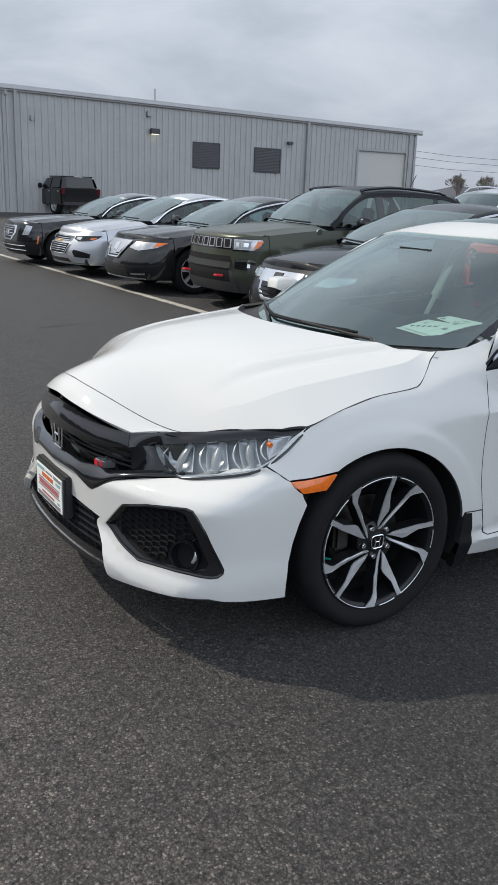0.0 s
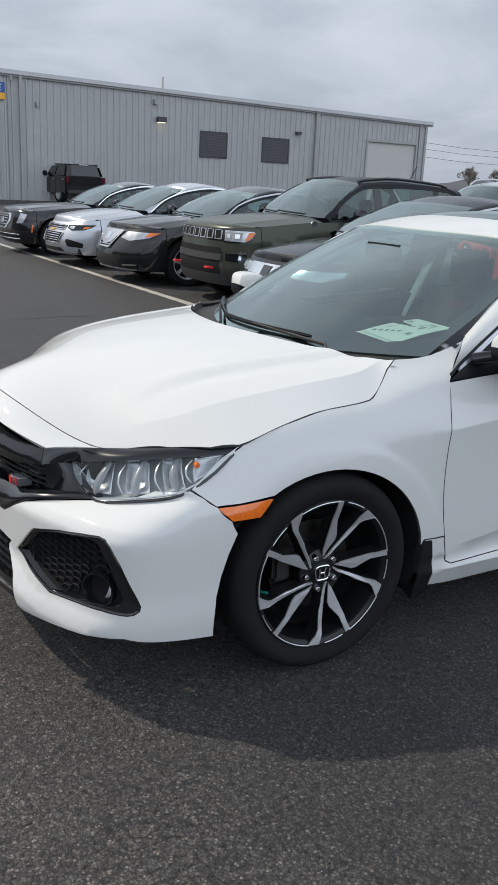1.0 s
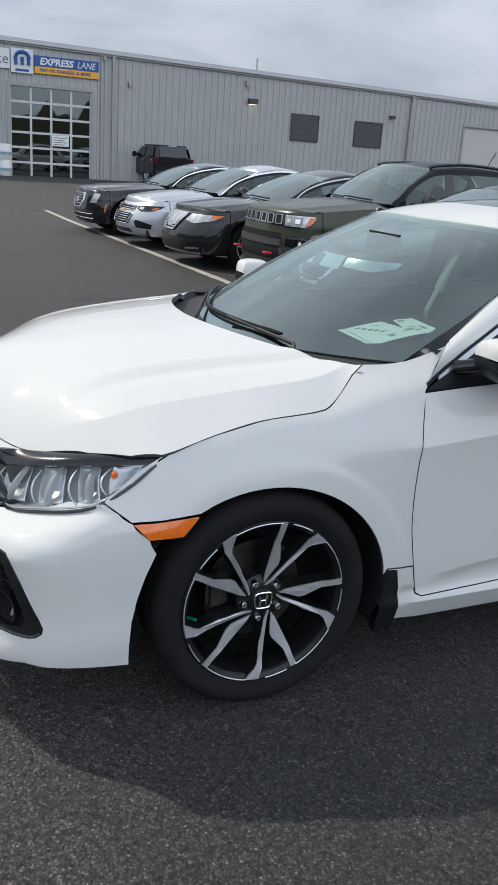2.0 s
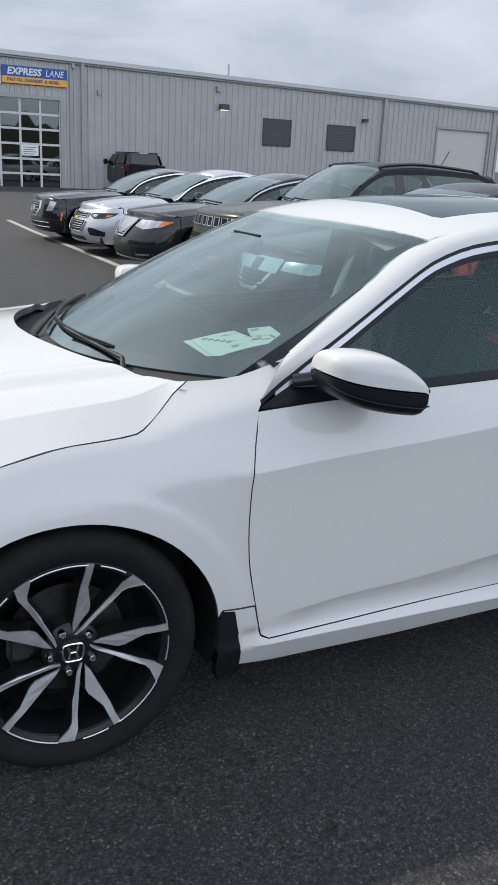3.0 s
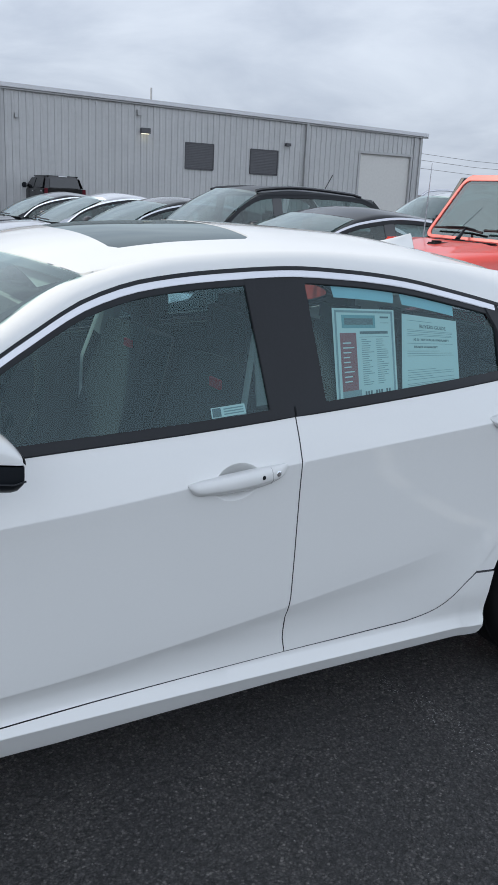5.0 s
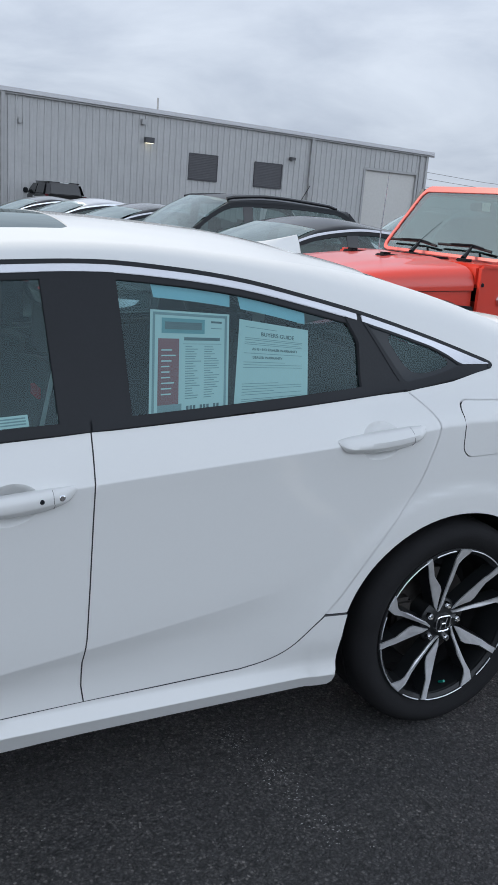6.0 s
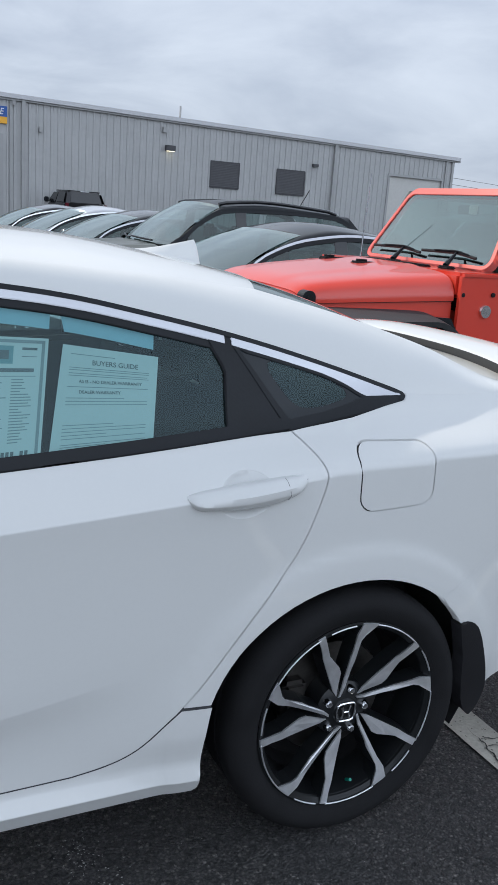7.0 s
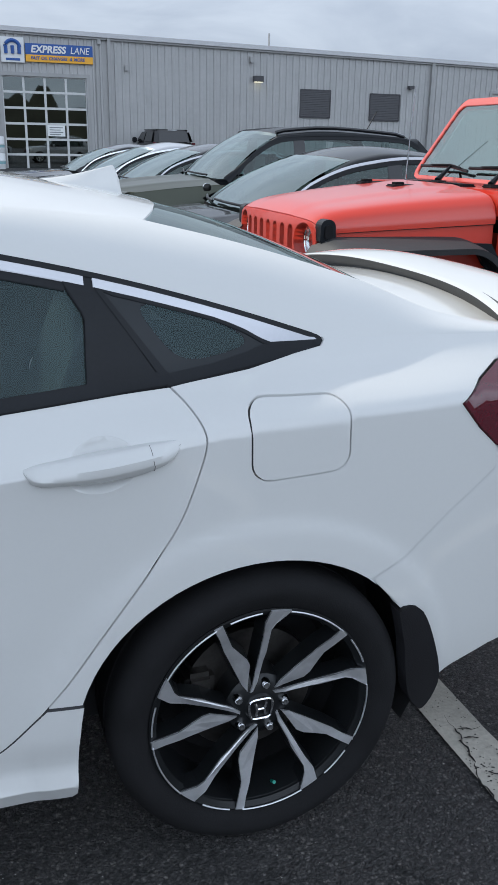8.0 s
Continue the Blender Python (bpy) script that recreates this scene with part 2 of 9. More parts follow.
def panel(name, poly, fn, material_, parent, label="", step=0.035, gap=0.0, depth=0.012, lift=0.0, holes=(), mirror=False, smooth=True, creases=(), flange=None):
    """A sheet of metal, glass or trim: a polygon in the plane of two parameters, laid on the surface fn, with edges folded back."""
    if gap:
        poly = shrink(poly, gap)
    edge = fine_line(poly, step)
    rings, holes = [edge], [fine_line(h, step) for h in holes]
    rings += holes
    pts, segs = [], []
    for r in rings:
        k = len(pts)
        pts += [tuple(p) for p in r]
        segs += [(k + i, k + (i + 1) % len(r)) for i in range(len(r))]
    fold = []
    for c in creases:
        r = fine_line(c, step * 0.8, False)
        r = r[inside(r, edge)]
        if len(r) > 1:
            k = len(pts)
            pts += [tuple(q) for q in r]
            segs += [(k + i, k + i + 1) for i in range(len(r) - 1) if np.linalg.norm(r[i + 1] - r[i]) < step * 1.5]
            fold.append(r)
    lo, hi = edge.min(0), edge.max(0)
    gx, gy = np.meshgrid(np.arange(lo[0] + step / 2, hi[0], step), np.arange(lo[1] + step / 2, hi[1], step))
    g = np.stack([gx.ravel(), gy.ravel()], 1)
    keep = inside(g, edge)
    for h in holes:
        keep &= ~inside(g, h)
    g = g[keep]
    if len(g):
        allb = np.concatenate(rings + fold)
        near = np.array([((allb - q) ** 2).sum(1).min() for q in g]) > (0.45 * step) ** 2
        g = g[near]
    pts += [tuple(p) for p in g]
    vo, _, fo, _, _, _ = geometry.delaunay_2d_cdt([Vector(p) for p in pts], segs, [], 0, 1e-7)
    uv = np.array([tuple(v) for v in vo])
    tri = np.array([f for f in fo if len(f) == 3])
    mid = uv[tri].mean(1)
    ok = inside(mid, edge)
    for h in holes:
        ok &= ~inside(mid, h)
    tri = tri[ok]
    d = 1e-3
    P = fn(uv[:, 0], uv[:, 1])
    du = fn(uv[:, 0] + d, uv[:, 1]) - fn(uv[:, 0] - d, uv[:, 1])
    dv = fn(uv[:, 0], uv[:, 1] + d) - fn(uv[:, 0], uv[:, 1] - d)
    N = np.cross(du, dv)
    N /= np.linalg.norm(N, axis=1)[:, None] + 1e-12
    if (N * fn.out(P)).sum() < 0:
        N = -N
    a, b, c = P[tri[:, 0]], P[tri[:, 1]], P[tri[:, 2]]
    turn = (np.cross(b - a, c - a) * N[tri[:, 0]]).sum(1) < 0
    tri[turn] = tri[turn][:, ::-1]
    P = P + N * lift
    faces = [tuple(int(i) for i in f) for f in tri]
    verts, norms = list(P), list(N)
    if depth:
        count = {}
        for f in faces:
            for i in range(3):
                s = (f[i], f[(i + 1) % 3])
                count[s] = 1
        low, src = {}, {}
        for s in list(count):
            if (s[1], s[0]) in count:
                continue
            q = []
            for i in (s[1], s[0]):
                if i not in low:
                    low[i] = (len(verts), len(verts) + 1)
                    src[len(verts)] = src[len(verts) + 1] = i
                    verts += [P[i], P[i] - N[i] * depth]
                    norms += [N[i], N[i]]
                q.append(low[i])
            faces.append((q[0][0], q[1][0], q[1][1], q[0][1]))
    verts, norms = np.array(verts), np.array(norms)
    if mirror:
        verts[:, 1] *= -1
        norms[:, 1] *= -1
        faces = [f[::-1] for f in faces]
    me = bpy.data.meshes.new(name)
    me.from_pydata(verts.tolist(), [], faces)
    for p in me.polygons:
        p.use_smooth = len(p.vertices) == 3 and smooth
    if flange is not None:
        me.materials.append(material_)
        me.materials.append(flange)
        for p in me.polygons:
            p.material_index = int(len(p.vertices) == 4)
        if holes:
            hole_pts = np.concatenate(holes)
            for p in me.polygons:
                if len(p.vertices) == 4:
                    q = uv[src[p.vertices[0]]]
                    if ((hole_pts - q) ** 2).sum(1).min() < 1e-8:
                        p.material_index = 0
    me.update()
    if smooth:
        me.normals_split_custom_set_from_vertices([tuple(n) for n in norms])
    return hang(name, me, material_, parent, label)


def surface(fn, out):
    """A surface function with the side on which it is seen."""
    def f(u, v):
        return fn(np.asarray(u, float), np.asarray(v, float))
    f.out = out
    return f


def away(x, y, z):
    return lambda P: np.array((x, y, z), float) * np.ones_like(P)


def grid(name, fn, nu, nv, material_, parent, label="", thick=0.0, mirror=False, close=False):
    """A sheet over u, v from 0 to 1; thick folds it back into a solid."""
    u, v = np.meshgrid(np.linspace(0, 1, nu), np.linspace(0, 1, nv), indexing="ij")
    P = np.array(fn(u.ravel(), v.ravel()), float)
    F = []
    for i in range(nu - 1):
        for j in range(nv - 1):
            F.append((i * nv + j, (i + 1) * nv + j, (i + 1) * nv + j + 1, i * nv + j + 1))
    me_n = np.zeros_like(P)
    for f in F:
        a, b, c = P[f[0]], P[f[1]], P[f[3]]
        n = np.cross(b - a, c - a)
        for i in f:
            me_n[i] += n
    me_n /= np.linalg.norm(me_n, axis=1)[:, None] + 1e-12
    V = list(P)
    if thick:
        k = len(V)
        V += list(P - me_n * thick)
        F += [tuple(k + i for i in f[::-1]) for f in list(F)]
        ring = [i * nv for i in range(nu)] + [(nu - 1) * nv + j for j in range(1, nv)] + [i * nv + nv - 1 for i in range(nu - 2, -1, -1)] + [j for j in range(nv - 2, 0, -1)]
        F += [(ring[(i + 1) % len(ring)], ring[i], k + ring[i], k + ring[(i + 1) % len(ring)]) for i in range(len(ring))]
    V = np.array(V)
    if mirror:
        V[:, 1] *= -1
        F = [f[::-1] for f in F]
    return mesh(name, V, F, material_, parent, label)


def lathe(name, profile, material_, parent, center, axis="y", n=48, label="", sign=1):
    """A body turned from (radius, offset along the axis) points."""
    V, F = [], []
    for i in range(n):
        a = 2 * math.pi * i / n
        for r, o in profile:
            q = (r * math.cos(a), o * sign, r * math.sin(a)) if axis == "y" else (r * math.cos(a), r * math.sin(a), o * sign) if axis == "z" else (o * sign, r * math.cos(a), r * math.sin(a))
            V.append(np.array(q) + center)
    k = len(profile)
    for i in range(n):
        for j in range(k - 1):
            a, b = i * k + j, ((i + 1) % n) * k + j
            F.append((a, b, b + 1, a + 1))
    ob = mesh(name, V, F, material_, parent, label)
    bm = bmesh.new()
    bm.from_mesh(ob.data)
    bmesh.ops.remove_doubles(bm, verts=bm.verts, dist=1e-5)
    bmesh.ops.recalc_face_normals(bm, faces=bm.faces)
    bm.to_mesh(ob.data)
    bm.free()
    return ob


def tube(name, points, radius, material_, parent, label="", n=8, closed=False, flat=1.0):
    """A rod along points; flat squeezes it in height."""
    P = np.array(points, float)
    V, F, k = [], [], len(P)
    rad = radius if hasattr(radius, "__len__") else [radius] * k
    for i in range(k):
        a, b = P[(i - 1) % k if closed else max(0, i - 1)], P[(i + 1) % k if closed else min(k - 1, i + 1)]
        d = (b - a) / (np.linalg.norm(b - a) + 1e-12)
        s = np.cross(d, (0, 0, 1) if abs(d[2]) < 0.9 else (1, 0, 0))
        s /= np.linalg.norm(s)
        w = np.cross(s, d)
        for j in range(n):
            t = 2 * math.pi * j / n
            V.append(P[i] + rad[i] * (s * math.cos(t) + w * math.sin(t) * flat))
    for i in range(k if closed else k - 1):
        for j in range(n):
            a, b = i * n + j, i * n + (j + 1) % n
            c, d = ((i + 1) % k) * n + (j + 1) % n, ((i + 1) % k) * n + j
            F.append((a, b, c, d))
    if not closed:
        F += [tuple(range(n))[::-1], tuple(range((k - 1) * n, k * n))]
    return mesh(name, V, F, material_, parent, label)


def box(name, lo, hi, material_, parent, label="", bevel=0.0, m=None):
    bm = bmesh.new()
    bmesh.ops.create_cube(bm, size=1)
    lo, hi = np.array(lo, float), np.array(hi, float)
    for v in bm.verts:
        v.co = Vector((lo + hi) / 2 + np.array(v.co) * (hi - lo))
    if bevel:
        bmesh.ops.bevel(bm, geom=bm.edges[:], offset=bevel, segments=2, affect="EDGES")
    if m is not None:
        bm.transform(m)
    return part(name, bm, material_, parent, label, smooth=bool(bevel))


def plate(name, pts, thick, material_, parent, label="", mirror=False, bevel=0.0):
    """A flat or slightly bent plate between 3D outline points, thickened along its normal."""
    P = np.array(pts, float)
    n = np.zeros(3)
    for i in range(len(P)):
        n += np.cross(P[i], P[(i + 1) % len(P)])
    n /= np.linalg.norm(n)
    k = len(P)
    V = np.concatenate([P, P - n * thick])
    F = [tuple(range(k)), tuple(range(k, 2 * k))[::-1]] + [((i + 1) % k, i, k + i, k + (i + 1) % k) for i in range(k)]
    if mirror:
        V[:, 1] *= -1
        F = [f[::-1] for f in F]
    return mesh(name, V, F, material_, parent, label, smooth=False)


def lettering(name, words, m, size, material_, parent, label="", depth=0.002, align="CENTER", bold=0.0):
    """Raised letters in the built-in font, as a mesh."""
    cu = bpy.data.curves.new(name, "FONT")
    cu.body, cu.size, cu.extrude, cu.align_x, cu.align_y = words, size, depth, align, "CENTER"
    cu.resolution_u, cu.offset = 3, bold
    tmp = bpy.data.objects.new(name, cu)
    scene.collection.objects.link(tmp)
    me = bpy.data.meshes.new_from_object(tmp.evaluated_get(bpy.context.evaluated_depsgraph_get()))
    bpy.data.objects.remove(tmp)
    me.materials.clear()
    me.transform(m)
    return hang(name, me, material_, parent, label)

# ---- ground, building, distance ----
def asphalt():
    """Worn asphalt: stones of many shades in black binder, with pits, hairline cracks and stained patches."""
    m = bpy.data.materials.new("asphalt")
    m.use_nodes = True
    n, l = m.node_tree.nodes, m.node_tree.links
    b = n["Principled BSDF"]
    tc = n.new("ShaderNodeTexCoord")

    def tex(kind, scale, detail=None, **k):
        t = n.new(kind)
        t.inputs["Scale"].default_value = scale
        if detail is not None:
            t.inputs["Detail"].default_value = detail
        l.new(tc.outputs["Object"], t.inputs["Vector"])
        return t

    def ramp(source, *stops):
        r = n.new("ShaderNodeValToRGB")
        e = r.color_ramp.elements
        while len(e) < len(stops):
            e.new(0.5)
        for el, (at, v) in zip(e, stops):
            el.position, el.color = at, (*v, 1) if hasattr(v, "__len__") else (v, v, v, 1)
        l.new(source, r.inputs["Fac"])
        return r.outputs[0]

    def times(a, c, factor=1.0):
        t = n.new("ShaderNodeMix")
        t.data_type, t.blend_type = "RGBA", "MULTIPLY"
        t.inputs["Factor"].default_value = factor
        l.new(a, t.inputs["A"])
        l.new(c, t.inputs["B"])
        return t.outputs["Result"]

    big, mid, clump = tex("ShaderNodeTexNoise", 0.35, 6), tex("ShaderNodeTexNoise", 4.0, 5), tex("ShaderNodeTexNoise", 52.0, 3)
    stones, fine = tex("ShaderNodeTexVoronoi", 140.0), tex("ShaderNodeTexNoise", 260.0, 3)
    stones.inputs["Randomness"].default_value = 1.0
    tint = n.new("ShaderNodeSeparateColor")
    l.new(stones.outputs["Color"], tint.inputs[0])
    base = ramp(big.outputs["Fac"], (0.3, (0.067, 0.064, 0.063)), (0.75, (0.094, 0.089, 0.086)))
    shade = ramp(tint.outputs[1], (0.0, 0.36), (0.35, (0.66, 0.66, 0.67)), (0.70, 1.0), (0.90, (1.40, 1.38, 1.34)), (1.0, (2.6, 2.55, 2.45)))
    gaps = ramp(stones.outputs["Distance"], (0.0, 1.15), (0.42, 1.0), (0.66, 0.45))
    pits = ramp(clump.outputs["Fac"], (0.34, 0.16), (0.42, 0.95), (0.62, 1.12))
    patch = ramp(mid.outputs["Fac"], (0.35, (0.74, 0.74, 0.77)), (0.7, (1.22, 1.2, 1.17)))
    warp_in = n.new("ShaderNodeVectorMath")
    warp_in.operation = "MULTIPLY_ADD"
    warp_in.inputs[1].default_value = (0.9, 0.9, 0.0)
    l.new(mid.outputs["Color"], warp_in.inputs[0])
    l.new(tc.outputs["Object"], warp_in.inputs[2])
    # crusts of stones, parted by dark crevices
    crust = tex("ShaderNodeTexVoronoi", 46.0)
    crust.feature = "DISTANCE_TO_EDGE"
    bend = n.new("ShaderNodeVectorMath")
    bend.operation = "MULTIPLY_ADD"
    bend.inputs[1].default_value = (0.03, 0.03, 0.0)
    l.new(tex("ShaderNodeTexNoise", 70.0, 3).outputs["Color"], bend.inputs[0])
    l.new(tc.outputs["Object"], bend.inputs[2])
    l.new(bend.outputs[0], crust.inputs["Vector"])
    crevice = ramp(crust.outputs["Distance"], (0.02, 0.30), (0.09, 1.0))
    color = times(times(times(times(times(base, shade), gaps), pits), patch, 0.75), crevice, 0.8)
    # sunlight painted into the colour: paler, warmer asphalt before the bay, with ragged edges
    sun_zone = n.new("ShaderNodeSeparateXYZ")
    l.new(warp_in.outputs[0], sun_zone.inputs[0])
    # worn masks the painted sun zone: 0 in the bay, 1 ahead
    worn = n.new("ShaderNodeMapRange")
    worn.inputs["From Min"].default_value, worn.inputs["From Max"].default_value = 0.40, -0.80
    worn.inputs["To Min"].default_value, worn.inputs["To Max"].default_value = 0.0, 1.0
    l.new(sun_zone.outputs["X"], worn.inputs["Value"])
    color = times(color, ramp(worn.outputs[0], (0.0, (1.0, 1.0, 1.0)), (1.0, (2.08, 1.95, 1.82))))
    # fine cracks between large plates of the surface, only here and there
    plates = tex("ShaderNodeTexVoronoi", 2.3)
    plates.feature = "DISTANCE_TO_EDGE"
    warp = n.new("ShaderNodeVectorMath")
    warp.operation = "MULTIPLY_ADD"
    warp.inputs[1].default_value = (0.35, 0.35, 0.0)
    wob = tex("ShaderNodeTexNoise", 6.0, 4)
    l.new(wob.outputs["Color"], warp.inputs[0])
    l.new(tc.outputs["Object"], warp.inputs[2])
    l.new(warp.outputs[0], plates.inputs["Vector"])
    crack = ramp(plates.outputs["Distance"], (0.004, 0.12), (0.011, 1.0))
    where = n.new("ShaderNodeMix")
    where.data_type = "RGBA"
    l.new(ramp(mid.outputs["Fac"], (0.52, 1.0), (0.60, 0.0)), where.inputs["Factor"])
    l.new(crack, where.inputs["A"])
    where.inputs["B"].default_value = (1, 1, 1, 1)
    color = times(color, where.outputs["Result"])
    l.new(color, b.inputs["Base Color"])
    # polished stone tops shine, binder does not
    l.new(ramp(tint.outputs[0], (0.0, 0.8), (0.75, 0.62), (1.0, 0.4)), b.inputs["Roughness"])
    b.inputs["Specular IOR Level"].default_value = 0.7
    bump = n.new("ShaderNodeBump")
    bump.inputs["Strength"].default_value, bump.inputs["Distance"].default_value = 1.0, 0.016
    h1, h2 = n.new("ShaderNodeMath"), n.new("ShaderNodeMath")
    h1.operation = h2.operation = "MULTIPLY_ADD"
    h1.inputs[1].default_value, h2.inputs[1].default_value = -0.55, 0.6
    l.new(stones.outputs["Distance"], h1.inputs[0])
    l.new(fine.outputs["Fac"], h1.inputs[2])
    l.new(clump.outputs["Fac"], h2.inputs[0])
    l.new(h1.outputs[0], h2.inputs[2])
    l.new(h2.outputs[0], bump.inputs["Height"])
    l.new(bump.outputs[0], b.inputs["Normal"])
    return m


ASPHALT = asphalt()
rise = spline((-60, 16, 20, 30, 36, 90), (0, 0, 0.03, 0.26, 0.36, 0.40))
gx = [-900, -300, -100, -40, -20, -10, -5, 0, 5, 10, 20, 30, 50, 100, 300, 900]
gy = [-900, -300, -80, -20, -8, -4, 0, 4, 8, 12, 16, 18, 20, 22, 24, 26, 28, 30, 32, 34, 36, 40, 60, 90, 200, 500, 1500]
tagged(mesh("ground", [(x, y, float(rise(min(y, 90)))) for x in gx for y in gy], [(i * len(gy) + j, (i + 1) * len(gy) + j, (i + 1) * len(gy) + j + 1, i * len(gy) + j + 1) for i in range(len(gx) - 1) for j in range(len(gy) - 1)], ASPHALT, None), "dark worn asphalt of a car park", "ground", kind="structure")
LINEPAINT = material("worn_white_line_paint", (0.43, 0.405, 0.35), 0.75, var=0.25, scale=6, fine=90, bump=0.4)


def stripe(x, y0, y1, w, name="parking_line", along="y", jag=0.006, seed=1):
    """A painted line with ragged edges, broken here and there by cracks."""
    r = random.Random(seed)
    n = int((y1 - y0) / 0.12)
    V, F = [], []
    for i in range(n + 1):
        y = y0 + (y1 - y0) * i / n
        a, b = x - w / 2 + r.uniform(-jag, jag), x + w / 2 + r.uniform(-jag, jag)
        z = float(rise(y)) + 0.004
        V += [(a, y, z), (b, y, z)] if along == "y" else [(y, a, z), (y, b, z)]
        if i and r.random() > 0.015:
            k = 2 * i
            F.append((k - 2, k - 1, k + 1, k))
    return tagged(mesh(name, V, F, LINEPAINT, None, smooth=False), "worn white painted line on the asphalt", "road marking", kind="structure")


stripe(3.33, -6.0, 19.6, 0.125)
for k, y in enumerate((-1.75, 1.05)):
    stripe(y, 3.42, 8.6, 0.11, along="x", seed=5 + k)
# cracks in the old surface
CRACK = material("tar_crack", (0.012, 0.012, 0.012), 0.6)
for k, (x0, y0, ang, ln) in enumerate(((0.4, 9.5, 15, 2.6), (0.9, 6.2, 10, 1.0), (-0.6, 13.0, 30, 3.0), (3.31, -0.72, 60, 0.14))):
    r = random.Random(20 + k)
    pts, x, y, a = [], x0, y0, radians(ang)
    for i in range(max(6, int(ln / 0.06))):
        pts.append((x, y))
        a += r.uniform(-0.5, 0.5)
        a = 0.8 * a + 0.2 * radians(ang)
        x, y = x + 0.06 * math.cos(a) * (0.3 if ln < 0.3 else 1), y + 0.06 * math.sin(a) * (0.3 if ln < 0.3 else 1)
    V, F = [], []
    for i, (x, y) in enumerate(pts):
        w = 0.012 * r.uniform(0.4, 1.0) * (0.35 if ln < 0.3 else 1)
        V += [(x, y - w, 0.0075 if ln < 0.3 else 0.003), (x, y + w, 0.0075 if ln < 0.3 else 0.003)]
        if i:
            F.append((2 * i - 2, 2 * i - 1, 2 * i + 1, 2 * i))
    tagged(mesh("crack", V, F, CRACK, None, smooth=False), "thin dark crack in the asphalt", "crack", kind="structure")

# cracks and worn pits in the paint of the near line
def flakes(name, places, sizes, material_, z, seed, label, category):
    r = random.Random(seed)
    V, F = [], []
    for x, y in places:
        k, size, a0 = r.randint(4, 6), r.uniform(*sizes), r.uniform(0, 6.3)
        n0 = len(V)
        for i in range(k):
            a = a0 + 2 * math.pi * i / k
            q = size * r.uniform(0.5, 1.0)
            V.append((x + q * math.cos(a), y + q * math.sin(a) * 0.8, z))
        V.append((x, y, z + size * 0.25))
        F += [(n0 + i, n0 + (i + 1) % k, n0 + k) for i in range(k)]
    return tagged(mesh(name, V, F, material_, None, smooth=False), label, category, kind="stuff")


def wander(x, y, ang, count, step, turn, seed):
    r = random.Random(seed)
    pts, a = [], radians(ang)
    for i in range(count):
        pts.append((x, y))
        a = 0.85 * (a + r.uniform(-turn, turn)) + 0.15 * radians(ang)
        x, y = x + step * math.cos(a), y + step * math.sin(a)
    return pts


for k, (x0, y0, ang, count) in enumerate(((3.31, -0.69, -100, 34), (3.312, -0.695, 15, 6), (3.298, -0.74, 30, 5), (3.30, -0.86, -10, 8), (3.35, -1.02, 200, 7), (3.31, -1.75, -80, 26), (3.34, 0.4, 95, 30))):
    V, F = [], []
    r = random.Random(60 + k)
    for i, (x, y) in enumerate(wander(x0, y0, ang, count, 0.014, 0.9, 40 + k)):
        w = r.uniform(0.001, 0.0036)
        V += [(x - w, y - w * 0.5, 0.0075), (x + w, y + w * 0.5, 0.0075)]
        if i:
            F.append((2 * i - 2, 2 * i - 1, 2 * i + 1, 2 * i))
    tagged(mesh("crack", V, F, CRACK, None, smooth=False), "thin dark crack through the line paint", "crack", kind="structure")
pr = random.Random(81)
flakes("paint_pits", [(3.33 + pr.uniform(-0.058, 0.058), pr.uniform(-2.0, 0.6)) for i in range(420)] + [(3.33 + pr.gauss(-0.03, 0.015), pr.gauss(-0.84, 0.05)) for i in range(50)], (0.0010, 0.0042), CRACK, 0.0055, 82, "small dark worn pits in the line paint", "worn paint")
CHALK = material("pale_scuff", (0.42, 0.41, 0.40), 0.85, var=0.2)
flakes("chalk_scuff", [(2.13 + pr.gauss(0, 0.035) + 0.05 * math.sin(3 * y), y) for y in [pr.uniform(-1.22, -0.68) for i in range(260)]], (0.0012, 0.0034), CHALK, 0.001, 83, "faint pale scuffed flecks on the asphalt", "scuff")
flakes("pale_grit", [(pr.uniform(-1.2, 3.9), pr.uniform(-2.2, -0.6)) for i in range(900)], (0.0010, 0.0028), CHALK, 0.001, 84, "single pale grit flecks in the dark asphalt", "grit")

# ---- workshop building ----
WALLM = material("grey_ribbed_steel_wall", (0.42, 0.42, 0.415), 0.5, metal=0.1, var=0.07, scale=0.8, fine=6)
TRIMG = material("grey_steel_trim", (0.36, 0.36, 0.355), 0.5, metal=0.1, var=0.08, scale=2)
DARKV = material("dark_louvre", (0.055, 0.055, 0.06), 0.5, var=0.15)
SHUT = material("pale_shutter", (0.55, 0.54, 0.51), 0.55, var=0.05)
ROOFM = material("white_roof_edge", (0.55, 0.55, 0.56), 0.4, var=0.05)
X0, X1, YW, TILT = -8.0, 31.95, 36.05, 0.0172
wall_y = lambda x: YW + TILT * (x - 8.0)
eave = lambda x: 5.45 - 0.0165 * (x - 9.3)
building = root("workshop_building", "grey ribbed steel workshop with overhead doors", "building", at=(0, 0, 0))
openings = [(5.04, 8.40, 0.3, 3.87), (27.95, 31.27, 0.3, 3.95)]
rib = 0.305
xs = []
x = X0
while x < X1:
    xs += [x, x + 0.18, x + 0.205, x + 0.275]
    x += rib
V, F = [], []
solid = []
for a, b in zip(xs[:-1], xs[1:]):
    out = 0.03 if abs((b - a) - 0.07) < 0.02 else 0.0
    solid.append((a, b))
prof = []
for i, x in enumerate(xs):
    prof.append((x, 0.0 if i % 4 in (0, 1) else 0.035))
